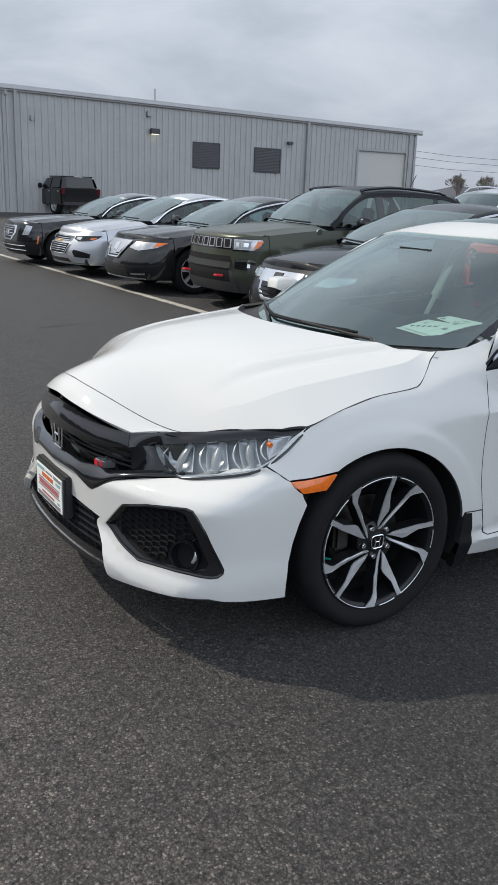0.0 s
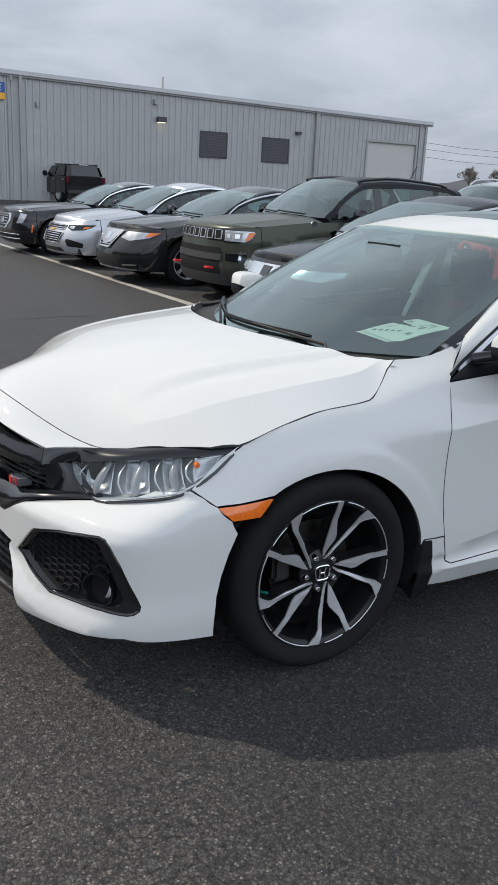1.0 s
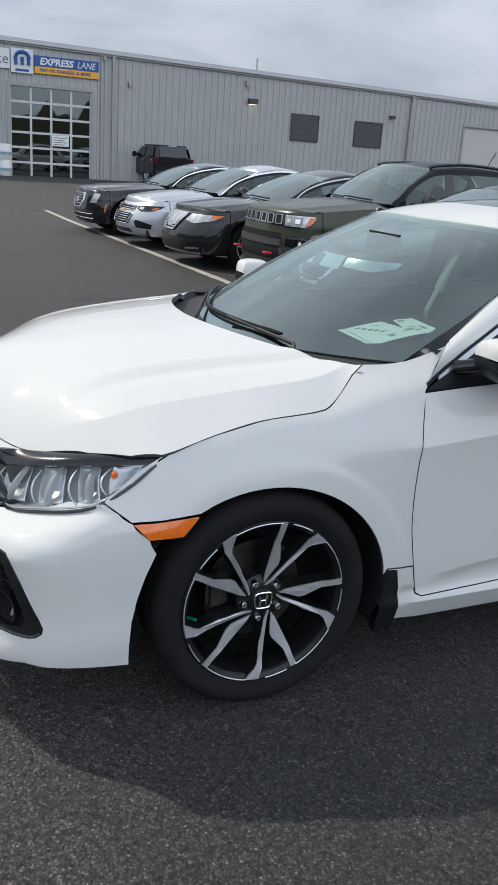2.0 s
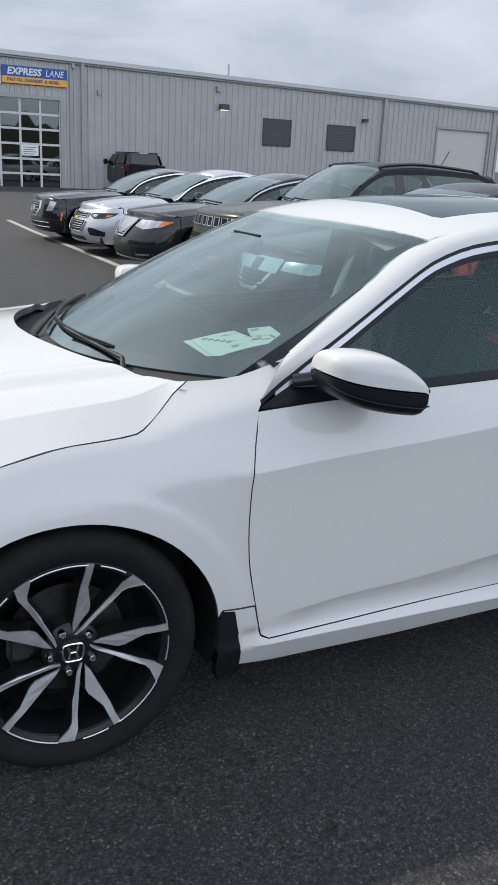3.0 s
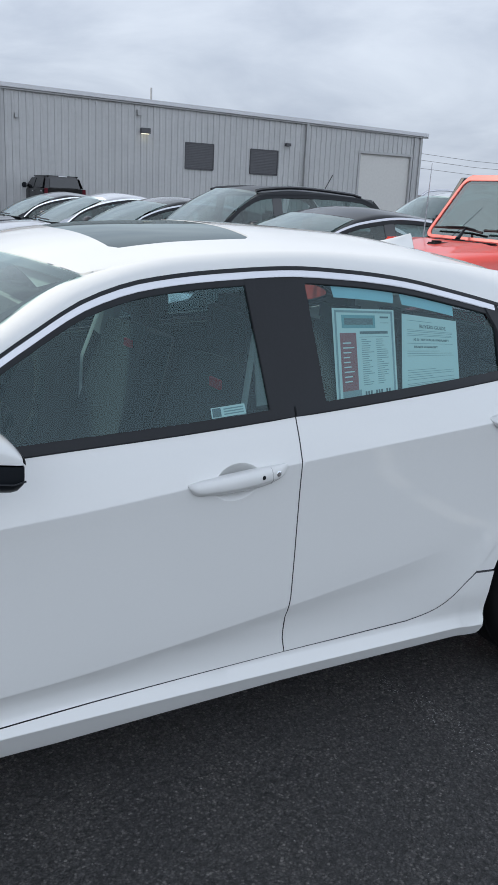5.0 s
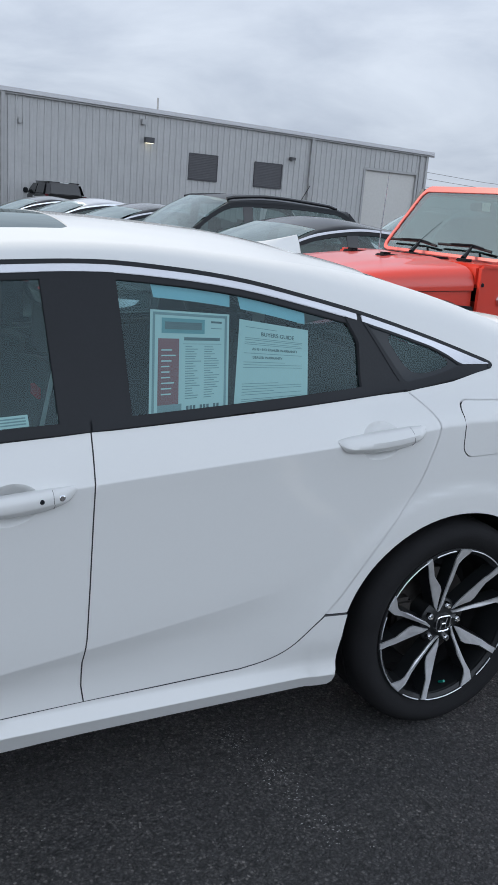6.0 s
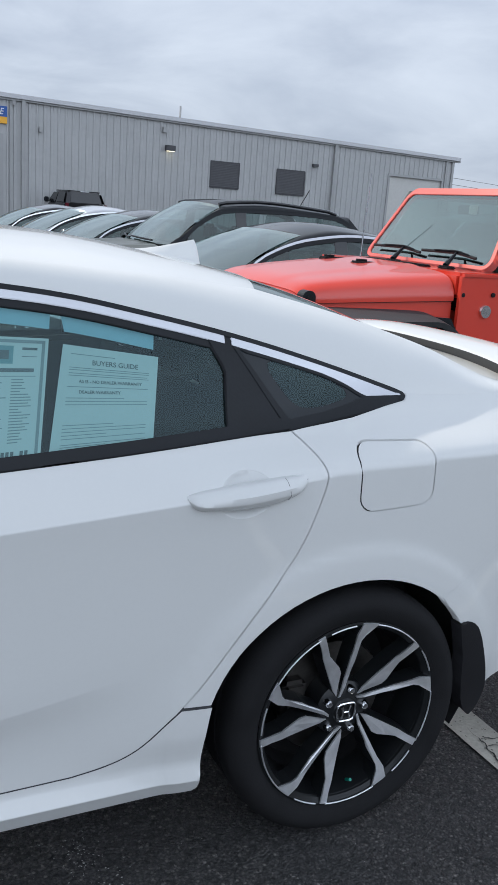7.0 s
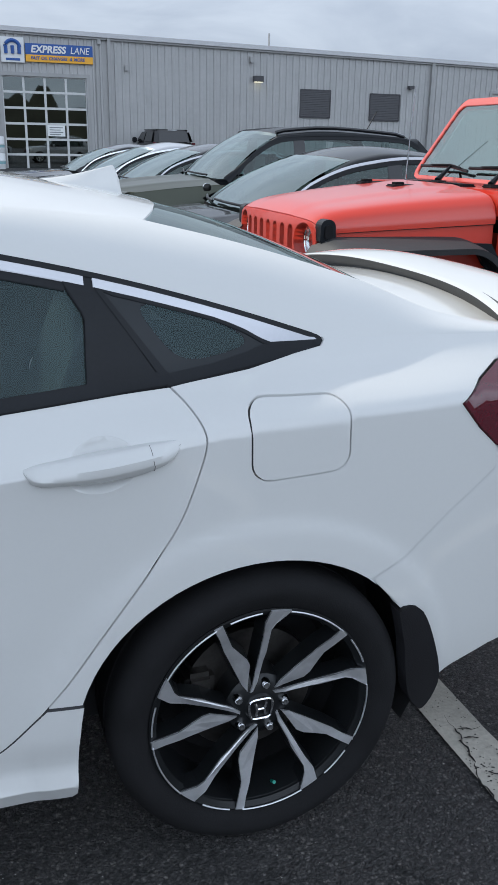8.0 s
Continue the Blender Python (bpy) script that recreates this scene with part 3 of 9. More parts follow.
for i in range(len(prof) - 1):
    (a, oa), (b, ob_) = prof[i], prof[i + 1]
    lo = 0.0
    for o0, o1, z0, z1 in openings:
        if o0 - 0.1 < (a + b) / 2 < o1 + 0.1:
            lo = z1
    k = len(V)
    V += [(a, wall_y(a) - oa, lo), (b, wall_y(b) - ob_, lo), (b, wall_y(b) - ob_, eave(b)), (a, wall_y(a) - oa, eave(a))]
    F.append((k, k + 1, k + 2, k + 3))
mesh("wall", V, F, WALLM, building, "grey ribbed steel cladding", smooth=False)
mesh("side_wall", [(X1, wall_y(X1), 0), (X1, wall_y(X1) + 26, 0), (X1, wall_y(X1) + 26, 5.2), (X1, wall_y(X1) + 13, 6.3), (X1, wall_y(X1), eave(X1))], [(0, 1, 2, 3, 4)], WALLM, building, smooth=False)
mesh("roof", [(X0, wall_y(X0) - 0.1, eave(X0)), (X1 + 0.15, wall_y(X1) - 0.1, eave(X1)), (X1 + 0.15, wall_y(X1) + 13, 6.5), (X0, wall_y(X0) + 13, 6.9), (X1 + 0.15, wall_y(X1) + 26, 5.2), (X0, wall_y(X0) + 26, 5.7)], [(0, 1, 2, 3), (3, 2, 4, 5)], ROOFM, building, "pale steel roof", smooth=False)
mesh("inner_wall", [(X0, YW + 9, 0), (X1, YW + 9, 0), (X1, YW + 9, 5), (X0, YW + 9, 5)], [(0, 1, 2, 3)], DARKV, building, smooth=False)
def beam(name, x0, x1, dz0, dz1, out0, out1, mat):
    V = []
    for x in (x0, x1):
        y = wall_y(x)
        V += [(x, y - out1, eave(x) + dz0), (x, y - out1, eave(x) + dz1), (x, y - out0, eave(x) + dz1), (x, y - out0, eave(x) + dz0)]
    return mesh(name, V, [(0, 1, 5, 4), (1, 2, 6, 5), (2, 3, 7, 6), (3, 0, 4, 7), (0, 3, 2, 1), (4, 5, 6, 7)], mat, building, smooth=False)
beam("gutter", X0, X1 + 0.3, -0.04, 0.13, -0.05, 0.20, ROOFM)
beam("gutter_lip", X0, X1 + 0.35, -0.12, -0.04, 0.0, 0.12, TRIMG)
def wall_box(name, x0, x1, z0, z1, out0, out1, mat, label="", parent=None):
    V = []
    for x in (x0, x1):
        y = wall_y(x)
        V += [(x, y - out1, z0), (x, y - out1, z1), (x, y - out0, z1), (x, y - out0, z0)]
    return mesh(name, V, [(0, 1, 5, 4), (1, 2, 6, 5), (2, 3, 7, 6), (3, 0, 4, 7), (0, 3, 2, 1), (4, 5, 6, 7)], mat, parent or building, label, smooth=False)
for x in (9.35, 24.55):
    wall_box("downpipe", x - 0.07, x + 0.07, 0.3, eave(x), 0.03, 0.16, TRIMG, "grey downpipe")
for x in (8.85,):
    wall_box("flashing", x - 0.05, x + 0.05, 0.3, eave(x), 0.0, 0.06, TRIMG)
for x in (31.5, 31.9):
    wall_box("corner_flashing", x - 0.08, x + 0.06, 0.3, eave(x), 0.0, 0.08, TRIMG)
for x0, x1, z0, z1 in ((17.91, 19.38, 2.63, 3.79), (21.40, 22.92, 2.58, 3.725)):
    louvre = wall_box("louvre", x0, x1, z0, z1, -0.1, 0.045, DARKV, "dark ventilation louvre")
    for a, b, c, d in ((x0 - 0.02, x0 + 0.03, z0, z1), (x1 - 0.03, x1 + 0.02, z0, z1), (x0, x1, z1 - 0.03, z1 + 0.02), (x0, x1, z0 - 0.02, z0 + 0.03)):
        wall_box("frame", a, b, c, d, 0.0, 0.07, DARKV, parent=louvre)
    for k in range(15):
        z = z0 + 0.05 + k * (z1 - z0 - 0.07) / 15
        V = []
        for x in (x0 + 0.04, x1 - 0.04):
            V += [(x, wall_y(x) - 0.05, z + 0.060), (x, wall_y(x) - 0.066, z), (x, wall_y(x) - 0.060, z - 0.008), (x, wall_y(x) - 0.044, z + 0.052)]
        mesh("slat", V, [(0, 1, 5, 4), (1, 2, 6, 5), (2, 3, 7, 6), (3, 0, 4, 7)], DARKV, louvre, smooth=False)
# overhead door with glass panes on the left, closed shutter on the right
WINDOWM = glass("door_pane", (0.10, 0.12, 0.12), 2.2)
ALU = material("pale_door_rail", (0.6, 0.61, 0.60), 0.45, var=0.06)
d0, d1, dz0, dz1 = openings[0]
glass_door = wall_box("overhead_door", d0, d1, dz0, dz0 + 0.06, -0.12, -0.04, ALU, "glazed overhead door with pale rails")
for j in range(7):
    z = dz0 + (dz1 - dz0) * j / 6
    wall_box("rail", d0, d1, z - 0.045, z + 0.045, -0.12, -0.03, ALU, parent=glass_door)
for i in range(5):
    x = d0 + (d1 - d0) * i / 4
    wall_box("stile", x - 0.045, x + 0.045, dz0, dz1, -0.11, -0.035, ALU, parent=glass_door)
for j in range(6):
    for i in range(4):
        x0, x1 = d0 + (d1 - d0) * i / 4 + 0.045, d0 + (d1 - d0) * (i + 1) / 4 - 0.045
        z0, z1 = dz0 + (dz1 - dz0) * j / 6 + 0.045, dz0 + (dz1 - dz0) * (j + 1) / 6 - 0.045
        mesh("pane", [(x0, wall_y(x0) + 0.08, z0), (x1, wall_y(x1) + 0.08, z0), (x1, wall_y(x1) + 0.08, z1), (x0, wall_y(x0) + 0.08, z1)], [(0, 1, 2, 3)], WINDOWM, glass_door, smooth=False)
for a, b, c, d in ((d0 - 0.14, d0, 0.3, dz1 + 0.14), (d1, d1 + 0.14, 0.3, dz1 + 0.14), (d0, d1, dz1, dz1 + 0.14)):
    wall_box("door_frame", a, b, c, d, -0.15, 0.06, TRIMG)
wall_box("door_notice", 6.73, 7.44, 1.62, 2.04, 0.02, 0.035, PAPER, "white notice on the door", glass_door)
for k in range(4):
    wall_box("notice_line", 6.81, 7.36 - 0.1 * (k % 2), 1.94 - 0.09 * k, 1.97 - 0.09 * k, 0.035, 0.039, INK, parent=glass_door)
e0, e1, ez0, ez1 = openings[1]
shutter = wall_box("shutter", e0, e1, ez0, ez1, -0.12, -0.08, SHUT, "pale roller shutter")
for j in range(14):
    z = ez0 + (ez1 - ez0) * j / 14
    wall_box("shutter_rib", e0, e1, z, z + 0.02, -0.082, -0.074, SHUT, parent=shutter)
for a, b, c, d in ((e0 - 0.12, e0, 0.3, ez1 + 0.12), (e1, e1 + 0.12, 0.3, ez1 + 0.12), (e0, e1, ez1, ez1 + 0.12)):
    wall_box("door_frame", a, b, c, d, -0.12, 0.05, TRIMG)
# lamps, boxes and pipes on the wall
for x, z, w, h, o in ((15.85, 4.13, 0.42, 0.24, 0.28), (15.55, 4.88, 0.16, 0.22, 0.2), (10.06, 4.33, 0.12, 0.2, 0.14), (23.42, 4.05, 0.26, 0.13, 0.25), (8.95, 5.25, 0.12, 0.18, 0.14)):
    fixture = wall_box("wall_lamp", x - w / 2, x + w / 2, z - h / 2, z + h / 2, 0.03, o, DARKV if w > 0.2 else TRIMG, "dark wall fixture")
wall_box("lamp_glow", 15.68, 16.02, 4.0, 4.025, 0.06, 0.26, lit("lamp_glow", (1.0, 0.93, 0.7), 2.2), "lit lamp lens")
tube("roof_vent", [(18.4, 41.7, 5.6), (18.4, 41.7, 6.62)], 0.05, TRIMG, building, "thin grey roof vent pipe", n=10)
# signs over the glazed door
SIGNB = material("sign_blue", (0.02, 0.09, 0.33), 0.4, var=0.05)
SIGNY = material("sign_yellow", (0.85, 0.42, 0.03), 0.4, var=0.05)
SIGNW = material("sign_white", (0.75, 0.76, 0.76), 0.4, var=0.03)
sign = root("service_sign", "blue, yellow and white service sign on the wall", "sign", at=(0, 0, 0))
wall_box("sign_panel", 6.02, 8.68, 4.44, 5.07, 0.04, 0.12, SIGNB, parent=sign)
wall_box("sign_strip", 6.02, 8.68, 4.40, 4.66, 0.04, 0.125, SIGNY, parent=sign)
wall_box("logo_panel", 5.08, 5.97, 4.35, 5.26, 0.04, 0.13, SIGNW, parent=sign)
wall_box("white_panel", 2.6, 5.03, 4.47, 5.21, 0.04, 0.12, SIGNW, parent=sign)
face = lambda x, z, o: Matrix.Translation((x, wall_y(x) - o, z)) @ pose(0, 0, 0, 90, 0, math.degrees(math.atan(TILT)))
lean_x = Matrix(((1, 0.18, 0, 0), (0, 1, 0, 0), (0, 0, 1, 0), (0, 0, 0, 1)))
lettering("sign_word", "EXPRESS", face(6.24, 4.855, 0.128) @ lean_x @ Matrix.Diagonal((1.02, 1, 1, 1)), 0.36, SIGNW, sign, "bold white word on blue", depth=0.012, align="LEFT", bold=0.012)
lettering("sign_word", "LANE", face(7.79, 4.855, 0.128) @ lean_x @ Matrix.Diagonal((0.86, 1, 1, 1)), 0.36, SIGNW, sign, "thin white word on blue", depth=0.010, align="LEFT")
for at_x, wd in ((6.22, "FAST"), (6.62, "OIL"), (6.92, "CHANGES"), (7.75, "&"), (7.92, "MORE")):
    lettering("sign_word", wd, face(at_x, 4.535, 0.132) @ lean_x @ Matrix.Diagonal((0.96, 1, 1, 1)), 0.165, SIGNB, sign, depth=0.008, align="LEFT", bold=0.004)
lettering("sign_word", "ce", face(4.74, 4.82, 0.128), 0.55, INK, sign, depth=0.01)
for k in range(3):
    xx = 5.27 + 0.255 * k
    tube("logo_arch", [(xx, wall_y(xx) - 0.15, 4.66), (xx, wall_y(xx) - 0.15, 4.95)], 0.07, SIGNB, sign, n=8)
tube("logo_arch", [(5.525 + 0.28 * math.cos(a), wall_y(5) - 0.15, 4.88 + 0.26 * math.sin(a)) for a in np.linspace(0.05, math.pi - 0.05, 14)], 0.07, SIGNB, sign, n=8)
wall_box("logo_bar", 5.25, 5.80, 4.41, 4.50, 0.131, 0.14, SIGNB, parent=sign)
# pallet of white drums by the door
for k, x in enumerate((4.05, 4.62)):
    drum = root("drum_stack", "stack of white plastic oil drums by the wall", "drum", group="drums by the door", at=(x, 35.0, 0.34))
    for j in range(2):
        lathe("drum", [(0.0, 0.0), (0.27, 0.0), (0.285, 0.02), (0.285, 0.30), (0.30, 0.32), (0.285, 0.34), (0.285, 0.58), (0.26, 0.62), (0.0, 0.62)], SIGNW, drum, np.array((0, 0, 0.62 * j)), "z", 24, "white plastic drum")
        lathe("drum_label", [(0.288, 0.2), (0.288, 0.34)], INKGREEN, drum, np.array((0, 0, 0.62 * j)), "z", 24, "blue label")

# ---- the white sedan ----
sedan = root("sedan", "pearl white four-door sports sedan with black trim, parked on asphalt", "car")
KX = (-0.62, -0.40, -0.28, -0.14, 0.0, 0.2, 0.34, 0.5, 0.62, 0.9, 1.3, 1.617, 2.1, 2.537, 2.864, 3.2, 3.5, 3.7)
belt_z = spline(KX, (0.64, 0.685, 0.72, 0.755, 0.785, 0.812, 0.856, 0.881, 0.893, 0.912, 0.932, 0.953, 0.983, 1.013, 1.05, 1.05, 1.04, 1.02))
belt_y = spline(KX, (0.79, 0.815, 0.832, 0.842, 0.838, 0.828, 0.806, 0.798, 0.805, 0.815, 0.818, 0.818, 0.80, 0.757, 0.745, 0.72, 0.66, 0.58))
top_z = spline(KX, (0.70, 0.755, 0.79, 0.84, 0.885, 0.912, 0.956, 0.975, 0.995, 1.06, 1.08, 1.10, 1.13, 1.16, 1.18, 1.16, 1.12, 1.1))
top_y = spline(KX, (0.75, 0.775, 0.783, 0.775, 0.75, 0.723, 0.69, 0.70, 0.735, 0.748, 0.75, 0.75, 0.73, 0.688, 0.665, 0.64, 0.58, 0.5))
wide = spline((-0.62, -0.38, 0.0, 0.5, 1.3, 2.2, 2.7, 3.0, 3.25, 3.5, 3.7), (0.84, 0.864, 0.868, 0.862, 0.856, 0.86, 0.868, 0.858, 0.825, 0.76, 0.66))
crease_z = spline((-0.62, -0.4, 0.0, 0.49, 0.71, 1.04, 1.31, 1.60, 1.88, 2.25, 2.59, 2.87, 3.13, 3.4, 3.7), (0.575, 0.585, 0.67, 0.742, 0.762, 0.785, 0.812, 0.842, 0.866, 0.897, 0.930, 0.948, 0.955, 0.955, 0.95))
scoop_z = spline((0.4, 0.568, 0.66, 0.735, 0.97, 1.25, 1.6, 1.94, 2.22, 2.4, 3.0), (0.318, 0.329, 0.338, 0.347, 0.361, 0.390, 0.435, 0.485, 0.53, 0.545, 0.55))
scoop = spline((0.35, 0.5, 0.72, 0.95, 1.6, 2.0, 2.25, 2.5), (0, 0, 0.75, 1, 1, 0.7, 0, 0))
crisp = spline((0.0, 0.30, 0.55, 2.38, 2.62, 3.7), (0, 0, 1, 1, 0, 0))
ARCH = ((0.0, 0.322, 0.380, 0.343), (2.69, 0.322, 0.378, 0.357))


def smooth_column(Z, Y, z):
    """Height knots of each column joined by a curve that does not overshoot."""
    Z, Y = np.stack(Z, 1), np.stack(Y, 1)
    h = np.maximum(np.diff(Z, axis=1), 1e-4)
    d = np.diff(Y, axis=1) / h
    m = np.zeros_like(Y)
    m[:, 0], m[:, -1] = d[:, 0], d[:, -1]
    a, b = 2 * h[:, 1:] + h[:, :-1], h[:, 1:] + 2 * h[:, :-1]
    with np.errstate(divide="ignore", invalid="ignore"):
        mm = (a + b) / (a / d[:, :-1] + b / d[:, 1:])
    m[:, 1:-1] = np.where(d[:, :-1] * d[:, 1:] > 0, mm, 0)
    i = np.clip((z[:, None] >= Z).sum(1) - 1, 0, Z.shape[1] - 2)
    r = np.arange(len(z))
    t = np.clip((z - Z[r, i]) / h[r, i], 0, 1)
    t2, t3 = t * t, t**3
    return Y[r, i] * (2 * t3 - 3 * t2 + 1) + Y[r, i + 1] * (3 * t2 - 2 * t3) + h[r, i] * (m[r, i] * (t3 - 2 * t2 + t) + m[r, i + 1] * (t3 - t2))


def side_y(x, z):
    """Half width of the body side at a length and a height."""
    x, z = np.broadcast_arrays(np.asarray(x, float), np.asarray(z, float))
    shape = x.shape
    x, z = x.ravel(), z.ravel()
    w, zc, zl, s = wide(x), crease_z(x), scoop_z(x), scoop(x)
    bz, by, tz, ty = belt_z(x), belt_y(x), top_z(x), top_y(x)
    bz = np.maximum(bz, zc + 0.03)
    tz = np.maximum(tz, bz + 0.012)
    out = smooth_column((0 * x + 0.10, 0 * x + 0.20, 0 * x + 0.275, 0 * x + 0.42, 0 * x + 0.57, zc, bz, tz, tz + 0.35), (w - 0.06, w - 0.022, w - 0.006, w + 0.008, w + 0.010, w + 0.003, by, ty, ty - 0.165), z)
    f = crisp(x)
    if (f > 0.001).any():
        yc = w + 0.014
        q = zl - 0.285
        under = smooth_column((0 * x + 0.10, 0 * x + 0.17, 0 * x + 0.245), (w - 0.07, w - 0.026, w + 0.012), z)
        low = smooth_column((0 * x + 0.245, 0 * x + 0.285, zl - 0.7 * q, zl - 0.35 * q, zl), (w + 0.012, w - 0.002 - 0.010 * s, w + 0.007 - 0.022 * s, w + 0.008 - 0.017 * s, w + 0.008), z)
        low = np.where(z < 0.245, under, low)
        mid_ = smooth_column((zl, zl + 0.05, 0.5 * zl + 0.5 * zc, zc - 0.06, zc), (w + 0.008, w + 0.0095, w + 0.010, w + 0.0115, yc), z)
        high = smooth_column((zc, 0.5 * zc + 0.5 * bz, bz, tz, tz + 0.35), (yc, 0.47 * yc + 0.53 * by + 0.004, by, ty, ty - 0.165), z)
        a, b = (z >= zl) * 1.0, (z >= zc) * 1.0
        new_y = (low * (1 - a) + mid_ * a) * (1 - b) + high * b
        out = out * (1 - f) + new_y * f
    for cx, cz, rx, rz in ARCH:
        q = np.hypot((x - cx) / rx, (z - cz) / rz)
        out = out + (0.0035 * np.exp(-(((q - 1.0) / 0.12) ** 2)) + 0.0080 * (0.5 - 0.5 * np.tanh((q - 1.21) / 0.040))) * (z < 0.85)
    return out.reshape(shape)


SIDE = surface(lambda x, z: np.stack([x, -side_y(x, z), z], 1), away(0, -1, 0.2))
SIDE_IN = surface(lambda x, z: np.stack([x, -side_y(x, z) + 0.05, z], 1), away(0, -1, 0.2))


def arch_points(i, a0, a1, n=22, grow=0.0):
    cx, cz, rx, rz = ARCH[i]
    return [(cx + (rx + grow) * math.cos(radians(a)), cz + (rz + grow) * math.sin(radians(a))) for a in np.linspace(a0, a1, n)]


window_top = spline((0.505, 0.70, 0.946, 1.11, 1.249, 1.458, 1.68, 1.854, 2.02, 2.25, 2.44, 2.66, 2.864), (0.895, 1.012, 1.163, 1.248, 1.286, 1.309, 1.319, 1.310, 1.293, 1.250, 1.207, 1.146, 1.080))
line = lambda f, a, b, n: [(x, float(f(x))) for x in np.linspace(a, b, n)]
GAP = 0.0017
edges = lambda f, a, b, d, n=70: [(float(x), float(f(x)) + d) for x in np.linspace(a, b, n)]
UPPER = [edges(crease_z, 0.46, 2.60, -0.003), edges(crease_z, 0.46, 2.60, 0.003)]
LOWER = [edges(scoop_z, 0.53, 2.25, -0.003), edges(scoop_z, 0.53, 2.25, 0.003)]
ROCKER = [edges(lambda x: 0.245 + 0 * x, 0.5, 2.3, -0.002), edges(lambda x: 0.245 + 0 * x, 0.5, 2.3, 0.002)]

# side panels; both sides alike
seam_x = spline((0.298, 0.36, 0.42, 0.51, 0.60, 0.70, 0.774, 0.84, 0.883), (0.503, 0.490, 0.477, 0.462, 0.457, 0.460, 0.471, 0.490, 0.505))
front_seam = [(0.505, 0.883)] + [(float(seam_x(z)), float(z)) for z in np.linspace(0.84, 0.36, 15)] + [(0.503, 0.298), (0.513, 0.272), (0.535, 0.260)]
mid_seam = [(1.606, 0.287), (1.599, 0.33), (1.597, 0.40), (1.603, 0.465), (1.606, 0.60), (1.608, 0.75), (1.610, 0.87), (1.612, 0.954)]
def eased(pts, n=2):
    """A polyline with its corners cut, ends kept."""
    P = np.array(pts, float)
    for _ in range(n):
        Q = [P[0]]
        for a, b in zip(P[:-1], P[1:]):
            Q += [0.75 * a + 0.25 * b, 0.25 * a + 0.75 * b]
        P = np.array(Q + [P[-1]])
    return [tuple(q) for q in P]


low_seam, high_seam = eased([(2.026, 0.298), (2.095, 0.308), (2.150, 0.327), (2.200, 0.364), (2.25, 0.415)]), eased([(2.281, 0.451), (2.311, 0.485), (2.388, 0.591), (2.471, 0.698), (2.527, 0.777), (2.563, 0.870), (2.580, 0.925), (2.578, 0.957), (2.560, 0.987), (2.537, 1.011)])
rear_seam = low_seam + high_seam
fender_poly = [(-0.378, 0.598), (-0.30, 0.602)] + arch_points(0, 122, 6) + [(0.39, 0.377), (0.486, 0.369)] + front_seam[15::-1] + [(0.62, 1.010), (0.60, 1.0), (0.575, 0.989), (0.55, 0.978), (0.52, 0.967), (0.484, 0.957), (0.44, 0.951), (0.40, 0.948), (0.345, 0.947), (0.30, 0.9205), (0.262, 0.893), (0.238, 0.877), (0.218, 0.8635), (0.200, 0.853), (0.182, 0.846), (0.147, 0.841), (0.10, 0.8375)] + [(0.02, 0.832), (-0.02, 0.8265), (-0.07, 0.816), (-0.14, 0.80), (-0.21, 0.779), (-0.28, 0.757)] + [(-0.346, 0.722), (-0.41, 0.672), (-0.443, 0.647)]
sill_poly = [(0.39, 0.375), (0.487, 0.367), (0.503, 0.298), (0.513, 0.270), (0.535, 0.260), (0.74, 0.2645), (1.05, 0.2745), (1.606, 0.2885)] + [(1.8, 0.2912)] + low_seam + [(2.260, 0.4245), (2.332, 0.4225), (2.326, 0.386), (2.319, 0.333), (2.315, 0.276), (2.311, 0.216), (2.30, 0.205), (1.6, 0.200), (0.97, 0.172), (0.56, 0.172), (0.46, 0.18), (0.445, 0.21), (0.44, 0.30), (0.425, 0.335)]
door_poly = front_seam[1:] + [(0.74, 0.264), (1.05, 0.274)] + mid_seam + line(belt_z, 1.55, 0.50, 9)
rear_poly = mid_seam[::-1] + [(1.8, 0.291)] + rear_seam + line(belt_z, 2.45, 1.66, 7)
quarter_top = spline((2.42, 2.53, 2.66, 2.80, 2.864, 3.0, 3.2, 3.4), (1.212, 1.183, 1.146, 1.102, 1.083, 1.078, 1.070, 1.060))
tail_poly = [(3.132, 0.954), (3.196, 0.992), (3.271, 1.018), (3.42, 1.03), (3.66, 1.0), (3.66, 0.80), (3.45, 0.80), (3.235, 0.85), (3.18, 0.899)]
quarter_poly = [(2.262, 0.429)] + high_seam + line(belt_z, 2.57, 2.70, 3) + [(2.80, 1.058), (2.858, 1.068), (2.866, 1.077), (2.862, 1.084)] + line(quarter_top, 2.90, 3.40, 8) + [(3.46, 1.052), (3.42, 1.034), (3.271, 1.021), (3.194, 0.994), (3.13, 0.954), (3.178, 0.899), (3.232, 0.851), (3.248, 0.81), (3.121, 0.724), (3.015, 0.639), (2.932, 0.605)] + arch_points(1, 48, 163, 24)
tailside_poly = [(2.934, 0.602), (3.016, 0.636), (3.122, 0.721), (3.25, 0.808), (3.236, 0.848), (3.45, 0.797), (3.66, 0.797), (3.68, 0.42), (3.5, 0.375), (3.28, 0.352), (3.135, 0.315), (3.06, 0.33), (3.055, 0.42)] + arch_points(1, 14, 46, 8)

